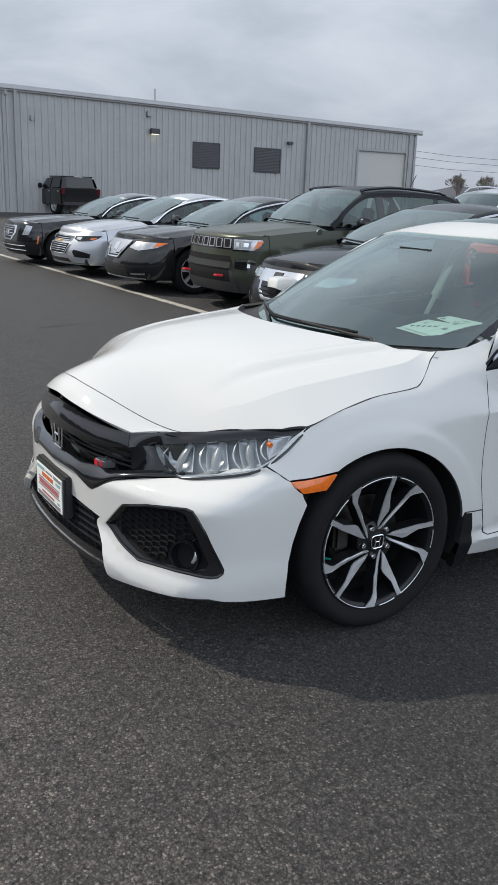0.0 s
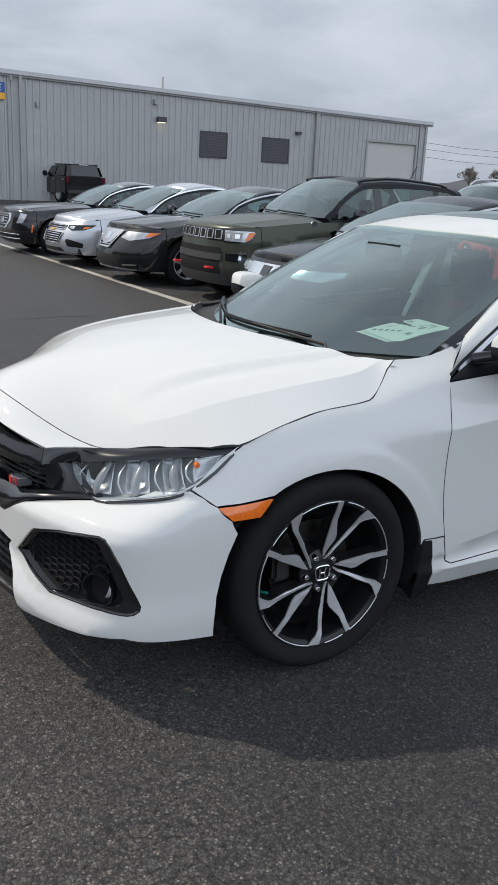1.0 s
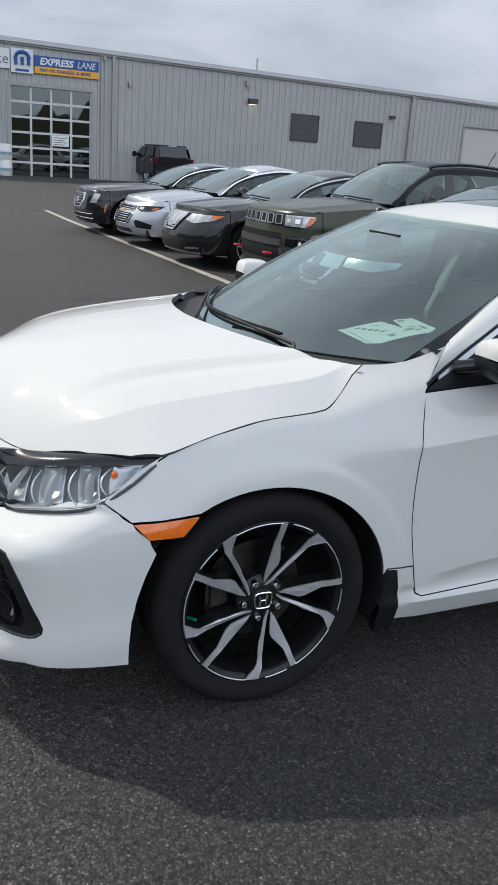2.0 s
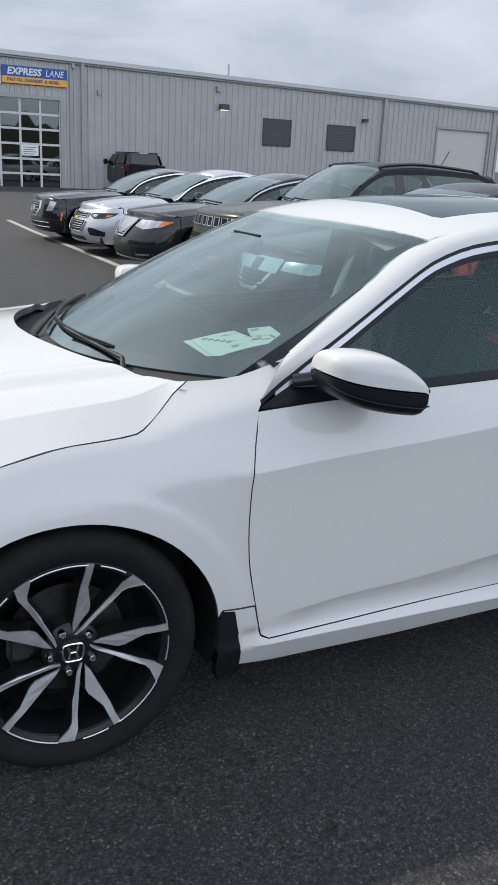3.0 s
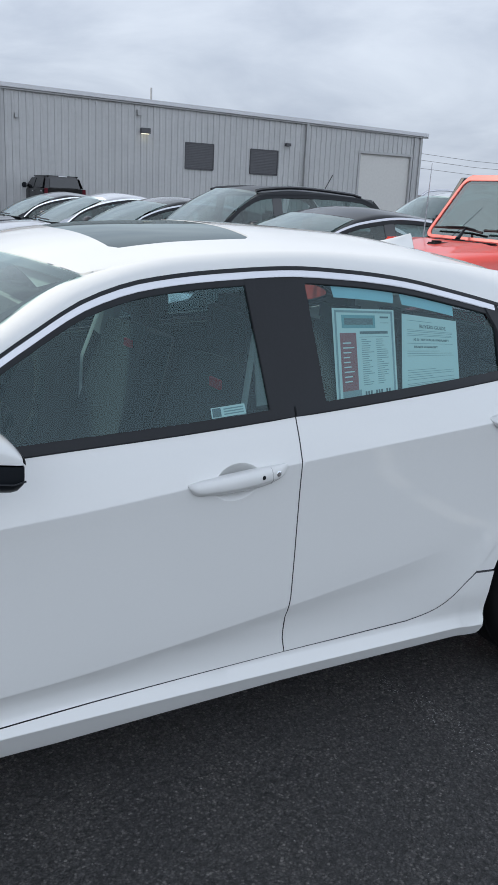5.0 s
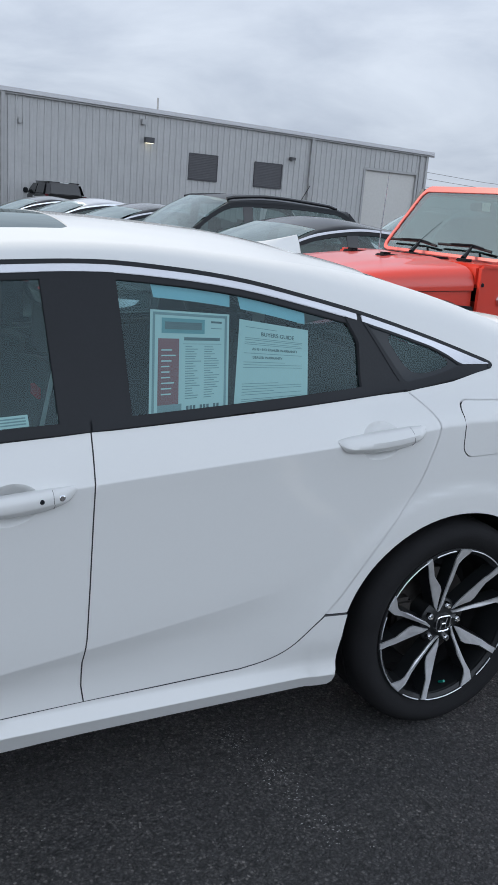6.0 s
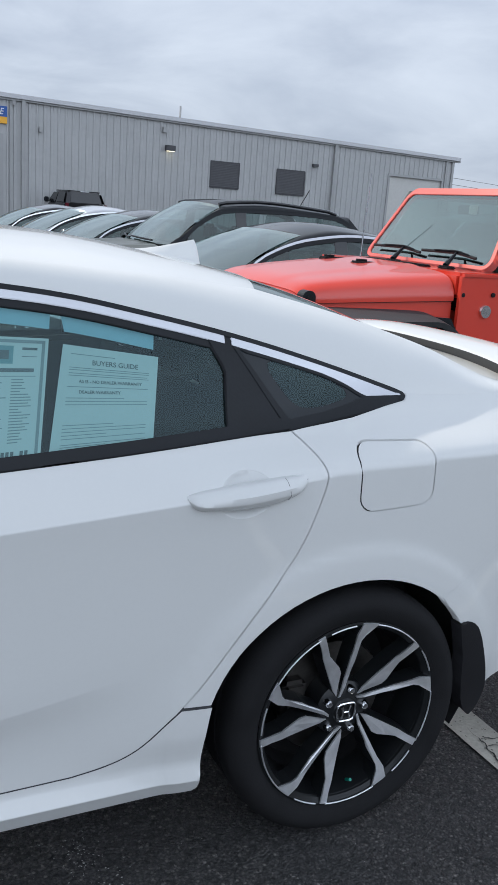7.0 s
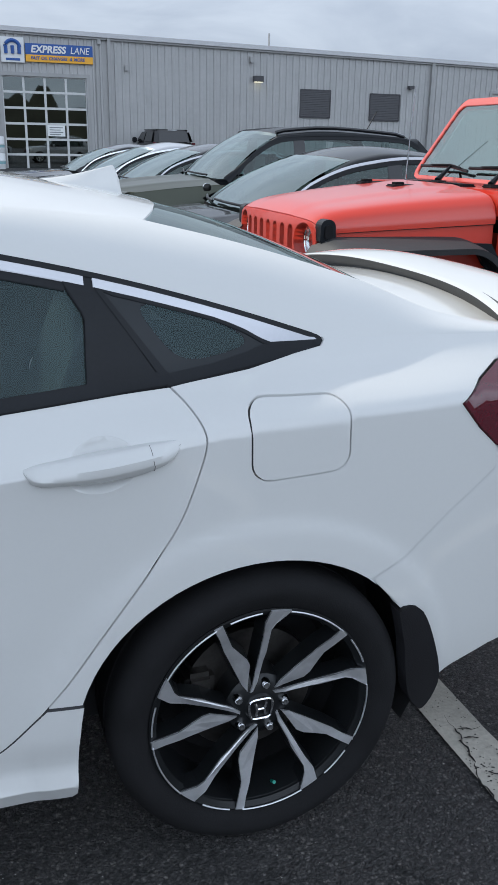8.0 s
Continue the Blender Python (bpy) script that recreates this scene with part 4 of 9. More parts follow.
left_door = None
def cup_edge(x0, x1, zb, r=1.0):
    cx, cz = x0 + 0.137, zb - 0.0105
    return [(cx + 0.066 * r * math.cos(t), cz + 0.047 * r * math.sin(t) + 0.0066 * r * math.cos(t)) for t in np.linspace(0, 2 * math.pi, 32, endpoint=False)]
GRIPS = ((1.287, 1.568, 0.821), (2.249, 2.529, 0.913))
for mirrored in (False, True):
    panel("front_fender", fender_poly, SIDE, WHITE, sedan, step=0.018, gap=GAP, mirror=mirrored, flange=SEAM, creases=UPPER)
    panel("side_sill", sill_poly, SIDE, WHITE, sedan, step=0.022, gap=GAP, depth=0.03, mirror=mirrored, flange=SEAM, creases=ROCKER)
    door = panel("front_door", door_poly, SIDE, WHITE, sedan, step=0.026, gap=GAP, mirror=mirrored, holes=() if mirrored else [cup_edge(*GRIPS[0])], flange=SEAM, creases=UPPER + LOWER)
    rdoor = panel("rear_door", rear_poly, SIDE, WHITE, sedan, step=0.026, gap=GAP, mirror=mirrored, holes=() if mirrored else [cup_edge(*GRIPS[1])], flange=SEAM, creases=UPPER + LOWER)
    fuel_hole = []
    if not mirrored:
        left_door, left_rear = door, rdoor
        for cx, cz, a0 in ((2.829, 0.957, 0), (2.706, 0.957, 90), (2.706, 0.879, 180), (2.829, 0.884, 270)):
            fuel_hole += [(cx + 0.042 * math.cos(radians(a)), cz + 0.038 * math.sin(radians(a))) for a in np.linspace(a0, a0 + 90, 7)]
    quarter = panel("rear_quarter", quarter_poly, SIDE, WHITE, sedan, step=0.017, gap=GAP, holes=[fuel_hole] if fuel_hole else (), mirror=mirrored, creases=UPPER)
    if fuel_hole:
        panel("fuel_flap", fuel_hole, SIDE, WHITE, quarter, step=0.026, gap=0.0034, flange=SEAM, creases=())
    panel("rear_bumper_side", tailside_poly, SIDE, WHITE, sedan, step=0.018, gap=0.0008, depth=0.03, mirror=mirrored, creases=())
    panel("tail_lamp", tail_poly, SIDE, REDLENS, sedan, "dark smoked red tail lamp lens", step=0.04, lift=0.004, depth=0.03, mirror=mirrored)
    panel("side_marker", [(-0.376, 0.595), (-0.29, 0.600), (-0.205, 0.6055), (-0.248, 0.556), (-0.336, 0.555)], SIDE, AMBER, sedan, "orange side marker lamp", step=0.02, gap=0.0015, lift=0.002, mirror=mirrored)
    # dark backing behind the seams
    panel("body_shell", [(0.42, 0.40), (0.42, 0.80), (0.55, 0.88)] + line(belt_z, 0.62, 2.62, 8) + [(2.62, 0.9), (2.45, 0.74), (2.30, 0.55), (2.2, 0.45), (2.2, 0.24), (0.5, 0.24)], SIDE_IN, PLAST, sedan, step=0.08, depth=0, mirror=mirrored)
    # windows
    glass_poly = [(0.60, 0.93), (0.66, 0.972)] + [(x, z - 0.028) for x, z in line(window_top, 0.76, 1.54, 14)] + [(1.545, 0.955)] + [(x, z + 0.018) for x, z in line(belt_z, 1.5, 0.60, 8)]
    panel("front_window", glass_poly, SIDE, SIDEGLASS, door, "tinted side window", step=0.06, lift=-0.010, depth=0, mirror=mirrored)
    rear_glass = [(1.71, 0.962)] + [(x, z - 0.026) for x, z in line(window_top, 1.70, 2.30, 10)] + [(2.345, 1.222), (2.388, 1.145), (2.386, 1.015)] + [(x, z + 0.018) for x, z in line(belt_z, 2.30, 1.75, 6)]
    panel("rear_window", rear_glass, SIDE, SIDEGLASS, rdoor, "tinted side window", step=0.06, lift=-0.010, depth=0, mirror=mirrored)
    panel("door_pillar", [(1.545, 0.965), (1.53, 1.285)] + line(window_top, 1.53, 1.70, 3) + [(1.71, 1.29), (1.715, 0.972), (1.614, 0.955)], SIDE, TRIM, sedan, "black pillar cover", step=0.06, lift=-0.003, depth=0.01, mirror=mirrored)
    panel("door_corner", [(2.382, 1.012), (2.391, 1.138), (2.386, 1.152), (2.344, 1.226), (2.36, 1.213), (2.392, 1.211), (2.399, 1.212), (2.409, 1.207), (2.526, 1.017), (2.45, 1.004)], SIDE, TRIM, rdoor, "black corner panel", step=0.05, lift=-0.001, mirror=mirrored)
    pane = eased([(2.500, 1.155), (2.528, 1.160), (2.580, 1.146), (2.636, 1.124), (2.690, 1.100), (2.703, 1.083), (2.690, 1.072), (2.640, 1.060), (2.600, 1.055), (2.570, 1.058), (2.545, 1.075), (2.510, 1.122), (2.498, 1.142), (2.500, 1.155)], 2)[:-1]
    trim_low = [(2.412, float(window_top(2.412)) - 0.0225)] + [(float(x), float(window_top(x)) - 0.0235) for x in np.linspace(2.45, 2.64, 7)] + eased([(2.672, 1.1165), (2.705, 1.102), (2.733, 1.085), (2.752, 1.0775)])
    face = [(x + 0.016, z - 0.007) for x, z in trim_low[:1]] + [(x - 0.001, z - 0.006) for x, z in trim_low[1:-1]] + [(2.736, 1.075), (2.701, 1.063), (2.626, 1.045), (2.538, 1.033)]
    under = [(x, z + 0.002) for x, z in trim_low] + [(2.845, 1.0795), (2.856, 1.074)]
    panel("quarter_frame", under + eased([(2.853, 1.066), (2.773, 1.051), (2.653, 1.030), (2.533, 1.012)]) + [(2.529, 1.019)], SIDE, TRIM, sedan, "black quarter window surround", step=0.04, lift=0.0012, depth=0.016, holes=[face], mirror=mirrored)
    qwin = panel("quarter_window", pane, SIDE, SIDEGLASS, sedan, "small tinted quarter window", step=0.05, lift=-0.003, depth=0, mirror=mirrored)
    panel("enamel_border", face, SIDE, FRIT, qwin, "black enamel border of the glass", step=0.05, lift=-0.0025, depth=0, holes=[pane], mirror=mirrored)
    strip = lambda a, b, lo, hi, n: [(x, float(window_top(x)) + lo) for x in np.linspace(a, b, n)] + [(x, float(window_top(x)) + hi) for x in np.linspace(b, a, n)]
    seal = [(x, float(window_top(x)) + 0.003) for x in np.linspace(0.515, 2.835, 46)] + eased([(2.845, 1.0885), (2.859, 1.083), (2.863, 1.073), (2.853, 1.066)]) + [(2.842, 1.0675), (2.845, 1.0765), (2.852, 1.0775), (2.846, 1.0815)] + [(x, float(window_top(x)) - 0.0065) for x in np.linspace(2.835, 0.515, 46)]
    panel("window_seal", seal, SIDE, TRIM, sedan, step=0.05, lift=0.003, depth=0.012, mirror=mirrored)
    panel("window_trim", strip(0.56, 2.395, -0.0225, -0.0068, 42), SIDE, BRIGHT, sedan, "pale satin window trim", step=0.05, lift=0.001, depth=0.012, mirror=mirrored)
    panel("window_channel", strip(0.60, 2.36, -0.037, -0.0228, 40), SIDE, TRIM, sedan, step=0.05, lift=-0.004, depth=0.012, mirror=mirrored)
    trim_top = [(float(x), float(window_top(x)) - 0.0068) for x in np.linspace(2.412, 2.835, 16)]
    panel("corner_trim", trim_top + [(2.846, 1.0815), (2.850, 1.0775)] + trim_low[::-1], SIDE, BRIGHT, sedan, step=0.05, lift=0.002, mirror=mirrored)
    beltline = lambda a, b, n: [(x, float(belt_z(x)) + 0.001) for x in np.linspace(a, b, n)] + [(x, float(belt_z(x)) + 0.024) for x in np.linspace(b, a, n)]
    panel("belt_seal", beltline(0.62, 1.609, 14), SIDE, TRIM, door, "black belt seal", step=0.05, lift=0.004, mirror=mirrored)
    panel("belt_seal", beltline(1.616, 2.535, 14), SIDE, TRIM, rdoor, "black belt seal", step=0.05, lift=0.004, mirror=mirrored)
    panel("mirror_base", [(0.508, 0.887), (0.60, 0.893), (0.72, 0.902), (0.74, 0.93), (0.70, 0.985), (0.665, 0.968)], SIDE, TRIM, door, "black mirror triangle", step=0.04, lift=0.003, mirror=mirrored)

    # roof rail and front pillar
    low_x = lambda u: 0.512 + 1.91 * u
    rim = spline((0.0, 0.31, 0.62, 0.85, 1.0), (0.62, 1.107, 1.72, 2.2, 2.53))
    rim_y = spline((0.0, 0.31, 0.62, 0.85, 1.0), (0.714, 0.598, 0.600, 0.585, 0.535))
    rim_z = spline((0.0, 0.155, 0.31, 0.45, 0.62, 0.85, 1.0), (1.010, 1.160, 1.291, 1.345, 1.362, 1.336, 1.303))

    def rail(u, v):
        x0 = low_x(u)
        lo = np.stack([x0, -side_y(x0, window_top(x0)), window_top(x0)], 1)
        hi = np.stack([rim(u), -rim_y(u), rim_z(u)], 1)
        soft = (lo + hi) / 2 + np.array((-0.004, -0.022, 0.02))
        rise = (hi[:, 2] - lo[:, 2]) * 0.85
        full = np.stack([(lo[:, 0] + hi[:, 0]) / 2, lo[:, 1] + 0.47 * rise, lo[:, 2] + rise], 1)
        k = np.clip((u - 0.15) / 0.3, 0, 1)[:, None]
        mid_ = soft * (1 - k) + full * k
        v = v[:, None]
        return lo * (1 - v) ** 2 + 2 * v * (1 - v) * mid_ + hi * v * v

# roof
roof_mid = spline((0.9, 0.975, 1.2, 1.45, 1.7, 2.1, 2.5, 2.7), (1.298, 1.325, 1.376, 1.402, 1.410, 1.397, 1.342, 1.303))


def roof_z(x, y):
    return roof_mid(x) - 0.062 * (np.abs(y) / 0.6) ** 2.6


ROOF = surface(lambda x, y: np.stack([x, y, roof_z(x, y)], 1), away(0, 0, 1))
rail_rim = [(float(x), float(y)) for x, y in zip((1.107, 1.3, 1.5, 1.72, 1.95, 2.2, 2.4, 2.53), (0.598, 0.602, 0.602, 0.600, 0.595, 0.585, 0.56, 0.535))]
front_rim = [(0.975 + 0.37 * y * y, y) for y in np.linspace(-0.55, 0.55, 17)]
rear_rim = [(2.66 - 0.45 * y * y, y) for y in np.linspace(0.48, -0.48, 13)]
sun_hole = [(1.235, -0.44), (1.255, -0.465), (1.64, -0.445), (1.665, -0.42), (1.675, 0.0), (1.665, 0.42), (1.64, 0.445), (1.255, 0.465), (1.235, 0.44), (1.215, 0.0)]
roof = panel("roof", [(x, -y) for x, y in rail_rim[::-1]] + front_rim + rail_rim + rear_rim, ROOF, WHITE, sedan, step=0.035, depth=0.02, holes=[sun_hole])
panel("sunroof", sun_hole, ROOF, glass("sunroof_glass", (0.02, 0.021, 0.022), 1.6), roof, "dark tinted sunroof glass", step=0.05, gap=0.004, lift=-0.001, depth=0.01)
panel("headlining", [(1.02, -0.53), (1.02, 0.53), (2.55, 0.48), (2.55, -0.48)], surface(lambda x, y: np.stack([x, y, roof_z(x, y) - 0.035], 1), away(0, 0, -1)), LINING, sedan, step=0.1, depth=0)

# windscreen
def screen(y, v):
    b = np.stack([0.155 + 0.62 * y * y, y, 0.925 + 0.05 * y * y], 1)
    k = y * 0.598 / 0.715
    t = np.stack([0.975 + 0.37 * k * k, k, roof_mid(0.975 + 0.37 * k * k) - 0.062 * (np.abs(k) / 0.6) ** 2.6 - 0.002], 1)
    v = v[:, None]
    return b * (1 - v) + t * v + np.stack([-0.035 + 0 * y, 0 * y, 0.035 + 0 * y], 1) * (4 * v * (1 - v)) * (0.6 * (1 - 0.75 * np.clip(np.abs(y) / 0.728, 0, 1) ** 4))[:, None]


SCREEN = surface(lambda y, v: screen(np.atleast_1d(y), np.atleast_1d(v)), away(-0.5, 0, 1))
ws_rim = [(y, 0.0) for y in np.linspace(-0.710, 0.710, 24)] + [(0.718, 0.15), (0.728, 0.35)] + [(y, 1.0) for y in np.linspace(0.728, -0.728, 24)] + [(-0.728, 0.35), (-0.718, 0.15)]
ws_clear = [(y, 0.06 + 0.09 * abs(y / 0.69) ** 6) for y in np.linspace(-0.692, 0.692, 25)] + [(y, 0.955) for y in np.linspace(0.692, -0.692, 25)]
windscreen = panel("windscreen", ws_rim, SCREEN, WSGLASS, sedan, "laminated windscreen reflecting cloud", step=0.06, depth=0.0)
panel("screen_border", ws_rim, SCREEN, GLOSS, windscreen, "black enamel border", step=0.06, lift=-0.003, depth=0.0, holes=[ws_clear])

# black seal between the windscreen and its pillars
for sg in (False, True):
    def seal_(u, v):
        edge = screen(np.full_like(u, -0.722), 0.12 + 0.86 * u) + np.array((0, 0.004, 0.002))
        k = np.interp(edge[:, 0], rim(np.linspace(0, 0.33, 40)), np.linspace(0, 0.33, 40))
        low = np.stack([rim(k), -rim_y(k), rim_z(k) - 0.003], 1)
        low = np.where((edge[:, 0] < 0.62)[:, None], edge + np.array((0.02, -0.03, -0.02)), low)
        return edge * (1 - v[:, None]) + low * v[:, None]
    grid("screen_seal", seal_, 30, 3, GLOSS, sedan, "black windscreen seal", mirror=sg)

# bonnet
bon_mid = spline((-0.88, -0.783, -0.65, -0.45, -0.2, 0.0, 0.1, 0.4), (0.71, 0.797, 0.853, 0.901, 0.944, 0.966, 0.975, 0.995))
bon_edge_y = spline((-0.80, -0.607, -0.45, -0.28, -0.14, 0.0, 0.147, 0.182, 0.218, 0.262, 0.30, 0.345), (0.34, 0.488, 0.683, 0.819, 0.81, 0.801, 0.797, 0.794, 0.779, 0.749, 0.719, 0.698))
bon_edge_z = spline((-0.80, -0.607, -0.45, -0.28, -0.14, 0.0, 0.147, 0.182, 0.218, 0.262, 0.30, 0.345), (0.70, 0.688, 0.730, 0.760, 0.80, 0.829, 0.841, 0.846, 0.8635, 0.893, 0.9205, 0.948))


ridge_y = spline((-0.75, -0.62, -0.34, -0.02, 0.18, 0.34), (0.30, 0.42, 0.660, 0.70, 0.708, 0.66))
ridge_z = spline((-0.75, -0.62, -0.34, -0.02, 0.18, 0.34), (0.76, 0.79, 0.840, 0.889, 0.914, 0.95))


def bonnet_z(x, y):
    a = np.abs(y)
    q = a / bon_edge_y(x)
    p = 1.8 + 0.5 * np.clip((x + 0.65) / 0.3, 0, 1) + 0.5 * np.clip((x + 0.3) / 0.6, 0, 1)
    z = bon_mid(x) - (bon_mid(x) - bon_edge_z(x)) * q**p
    yr, zr = ridge_y(x), ridge_z(x)
    top_ = bon_mid(x) - (bon_mid(x) - zr) * (a / yr) ** 2.4
    out_ = zr + (bon_edge_z(x) - zr) * (a - yr) / np.maximum(bon_edge_y(x) - yr, 0.01)
    f = np.clip((x + 0.56) / 0.34, 0, 1)
    f = f * f * (3 - 2 * f)
    z = z * (1 - f) + np.where(a < yr, top_, out_) * f
    line_ = 0.50 + 0.12 * x
    return z + f * (0.006 * np.exp(-(((a - line_) / 0.032) ** 2)) - 0.006 * np.exp(-(((a - line_ - 0.06) / 0.026) ** 2)))


BONNET = surface(lambda x, y: np.stack([x, y, bonnet_z(x, y)], 1), away(0, 0, 1))
nose_x = lambda y: -0.783 + 0.77 * y * y
half = [(nose_x(y), y) for y in np.linspace(0, 0.495, 12)] + [(x, float(bon_edge_y(x))) for x in (-0.55, -0.45, -0.36, -0.29)] + [(x, float(bon_edge_y(x))) for x in np.linspace(-0.26, 0.14, 8)] + [(x, float(bon_edge_y(x))) for x in (0.182, 0.20, 0.218, 0.24, 0.262, 0.30, 0.342)] + [(0.05 + 0.58 * y * y, y) for y in np.linspace(0.66, 0.0, 12)]
panel("bonnet", half + [(x, -y) for x, y in half[::-1]], BONNET, WHITE, sedan, "white bonnet with two soft ridges", step=0.024, gap=0.0011, depth=0.022, flange=SEAM, creases=[[(x, sg * (float(ridge_y(x)) + d)) for x in np.linspace(-0.5, 0.33, 40)] for sg in (-1, 1) for d in (-0.003, 0.003)])

# unseen sheet below the bonnet, added to block light through the seams
def lining(u, v):
    y = (u - 0.5) * 2 * 0.77
    front, back = np.maximum(-0.83 + 0.70 * y * y, -0.80 + 0.8 * np.abs(y) ** 2), 0.04 + 0.28 * y * y
    x = front + (back - front) * v
    return np.stack([x, y, bonnet_z(np.maximum(x, -0.78 + 0.77 * y * y), np.clip(y, -bon_edge_y(x), bon_edge_y(x))) - 0.045], 1)
grid("bonnet_light_block", lining, 24, 14, PLAST, sedan, "unseen black sheet blocking light below the bonnet")

# white band across the nose, ahead of the bonnet
def band(u, v):
    y = (u - 0.5) * 2 * 0.505
    a = np.stack([nose_x(y) - 0.0012, y, bonnet_z(nose_x(y), y) - 0.001], 1)
    yb = y * 0.432 / 0.505
    b = np.stack([-0.845 + 0.60 * yb * yb, yb, 0.748 - 0.060 * (np.abs(yb) / 0.432) ** 1.3], 1)
    m_ = (a + b) / 2 + np.stack([0 * y - 0.010, 0 * y, 0 * y + 0.010], 1)
    v = v[:, None]
    return a * (1 - v) ** 2 + 2 * v * (1 - v) * m_ + b * v * v


grid("nose_band", band, 40, 6, WHITE, sedan, thick=0.012)

# front bumper
NS = np.array((0.0, 0.16, 0.31, 0.46, 0.60, 0.73, 0.82, 0.89, 0.95, 1.0, 1.08))
nose_cx = spline(NS, (-0.862, -0.855, -0.838, -0.803, -0.745, -0.690, -0.635, -0.565, -0.475, -0.38, -0.20))
nose_cy = spline(NS, (0.0, 0.17, 0.335, 0.486, 0.645, 0.765, 0.832, 0.866, 0.879, 0.884, 0.886))
nose_k = spline((0.12, 0.18, 0.215, 0.245, 0.30, 0.36, 0.45, 0.50, 0.531, 0.575, 0.61, 0.644, 0.70), (0.98, 1.02, 1.05, 1.055, 1.03, 1.0, 1.0, 1.0, 0.965, 0.80, 0.63, 0.47, 0.3))
nose_w = spline((0.12, 0.20, 0.28, 0.36, 0.50, 0.575, 0.644, 0.70), (0.97, 0.992, 1.0, 0.996, 0.998, 0.993, 0.962, 0.93))


fold_t = lambda z: np.interp(z, (0.20, 0.323), (0.80, 0.874))
ledge_z = lambda t: np.interp(t, (0.33, 0.38, 0.455, 0.549, 0.75, 0.83, 0.874), (0.37, 0.345, 0.312, 0.280, 0.288, 0.288, 0.322))


def nose(phi, z, off=0.0):
    """Plan curve of the nose at a height; phi 0 in the middle, 90 at the arch."""
    t = np.abs(phi) / 90.0
    # the lower lip stands forward below the fog lamp and ends in a slanting fold
    ledge = 0.012 * np.clip((fold_t(z) - t) / 0.10, 0, 1) * np.clip((ledge_z(t) - z) / 0.05, 0, 1)
    off = off + ledge
    # towards the wing the top of the bumper keeps its width to meet the lamp corner
    k = nose_k(z) + 0.115 * np.clip((t - 0.70) / 0.15, 0, 1) * np.clip((z - 0.621) / 0.022, 0, 1)
    x = -0.25 + (nose_cx(t) + 0.25) * k
    y = nose_cy(t) * nose_w(z)
    return np.stack([x - off * np.clip(1.15 - t**3, 0, 1), -np.sign(phi) * (y + off * np.clip(t, 0, 1)), z + 0 * t], 1)


NOSE = surface(lambda p, z: nose(np.where(np.abs(p) < 0.02, 0.02, p), z), lambda P: np.stack([P[:, 0] + 0.2, P[:, 1], 0 * P[:, 2] + 0.1], 1))


TT = np.linspace(0, 1.08, 400)


def phi_y(y, z):
    return 90 * float(np.interp(abs(y) / float(nose_w(z)), nose_cy(TT), TT)) * (1 if y <= 0 else -1)


def phi_x(x, z):
    return 90 * float(np.interp(-0.25 + (x + 0.25) / float(nose_k(z)), nose_cx(TT), TT))


at_y = lambda y, z: (phi_y(y, z), z)
at_x = lambda x, z: (phi_x(x, z), z)
# outline of one half, then both; degrees are scaled so that the mesh is even
K = 90.0
sc = lambda pts: [(p / K, z) for p, z in pts]
NOSE_S = surface(lambda p, z: NOSE(p * K, z), NOSE.out)
top_half = [(0.03, 0.492), at_y(-0.20, 0.495), at_y(-0.27, 0.478), at_y(-0.316, 0.462), at_y(-0.37, 0.490), at_y(-0.434, 0.528), at_y(-0.52, 0.553), at_y(-0.611, 0.572), at_x(-0.57, 0.598), at_x(-0.51, 0.620), (0.875 * 90, 0.643), at_x(-0.41, 0.621), at_x(-0.378, 0.598), at_x(-0.336, 0.554), at_x(-0.318, 0.515), at_x(-0.345, 0.455), at_x(-0.366, 0.39), at_x(-0.379, 0.33), at_x(-0.384, 0.27), at_x(-0.383, 0.203), at_x(-0.50, 0.212), at_x(-0.60, 0.224)]
low_half = [(0.834, 0.234), (0.740, 0.229), (0.600, 0.216), (0.470, 0.206), (0.450, 0.214), (0.432, 0.262), (0.400, 0.305), (0.350, 0.346), (0.341, 0.352), (0.336, 0.368), (0.352, 0.384), (0.30, 0.390)]
low_half = [(t * K, z) for t, z in low_half] + [at_y(-0.20, 0.40), (0.03, 0.40)]
fog = [(0.379, 0.368), (0.470, 0.465), (0.571, 0.497), (0.657, 0.513), (0.719, 0.521), (0.748, 0.517), (0.769, 0.502), (0.802, 0.453), (0.863, 0.331), (0.863, 0.315), (0.850, 0.303), (0.831, 0.299), (0.748, 0.302), (0.647, 0.299), (0.549, 0.293), (0.455, 0.330)]
fog_in = [(0.398, 0.370), (0.478, 0.456), (0.571, 0.484), (0.655, 0.499), (0.700, 0.504), (0.720, 0.496), (0.760, 0.440), (0.812, 0.345), (0.800, 0.326), (0.748, 0.316), (0.647, 0.311), (0.553, 0.306), (0.467, 0.337)]
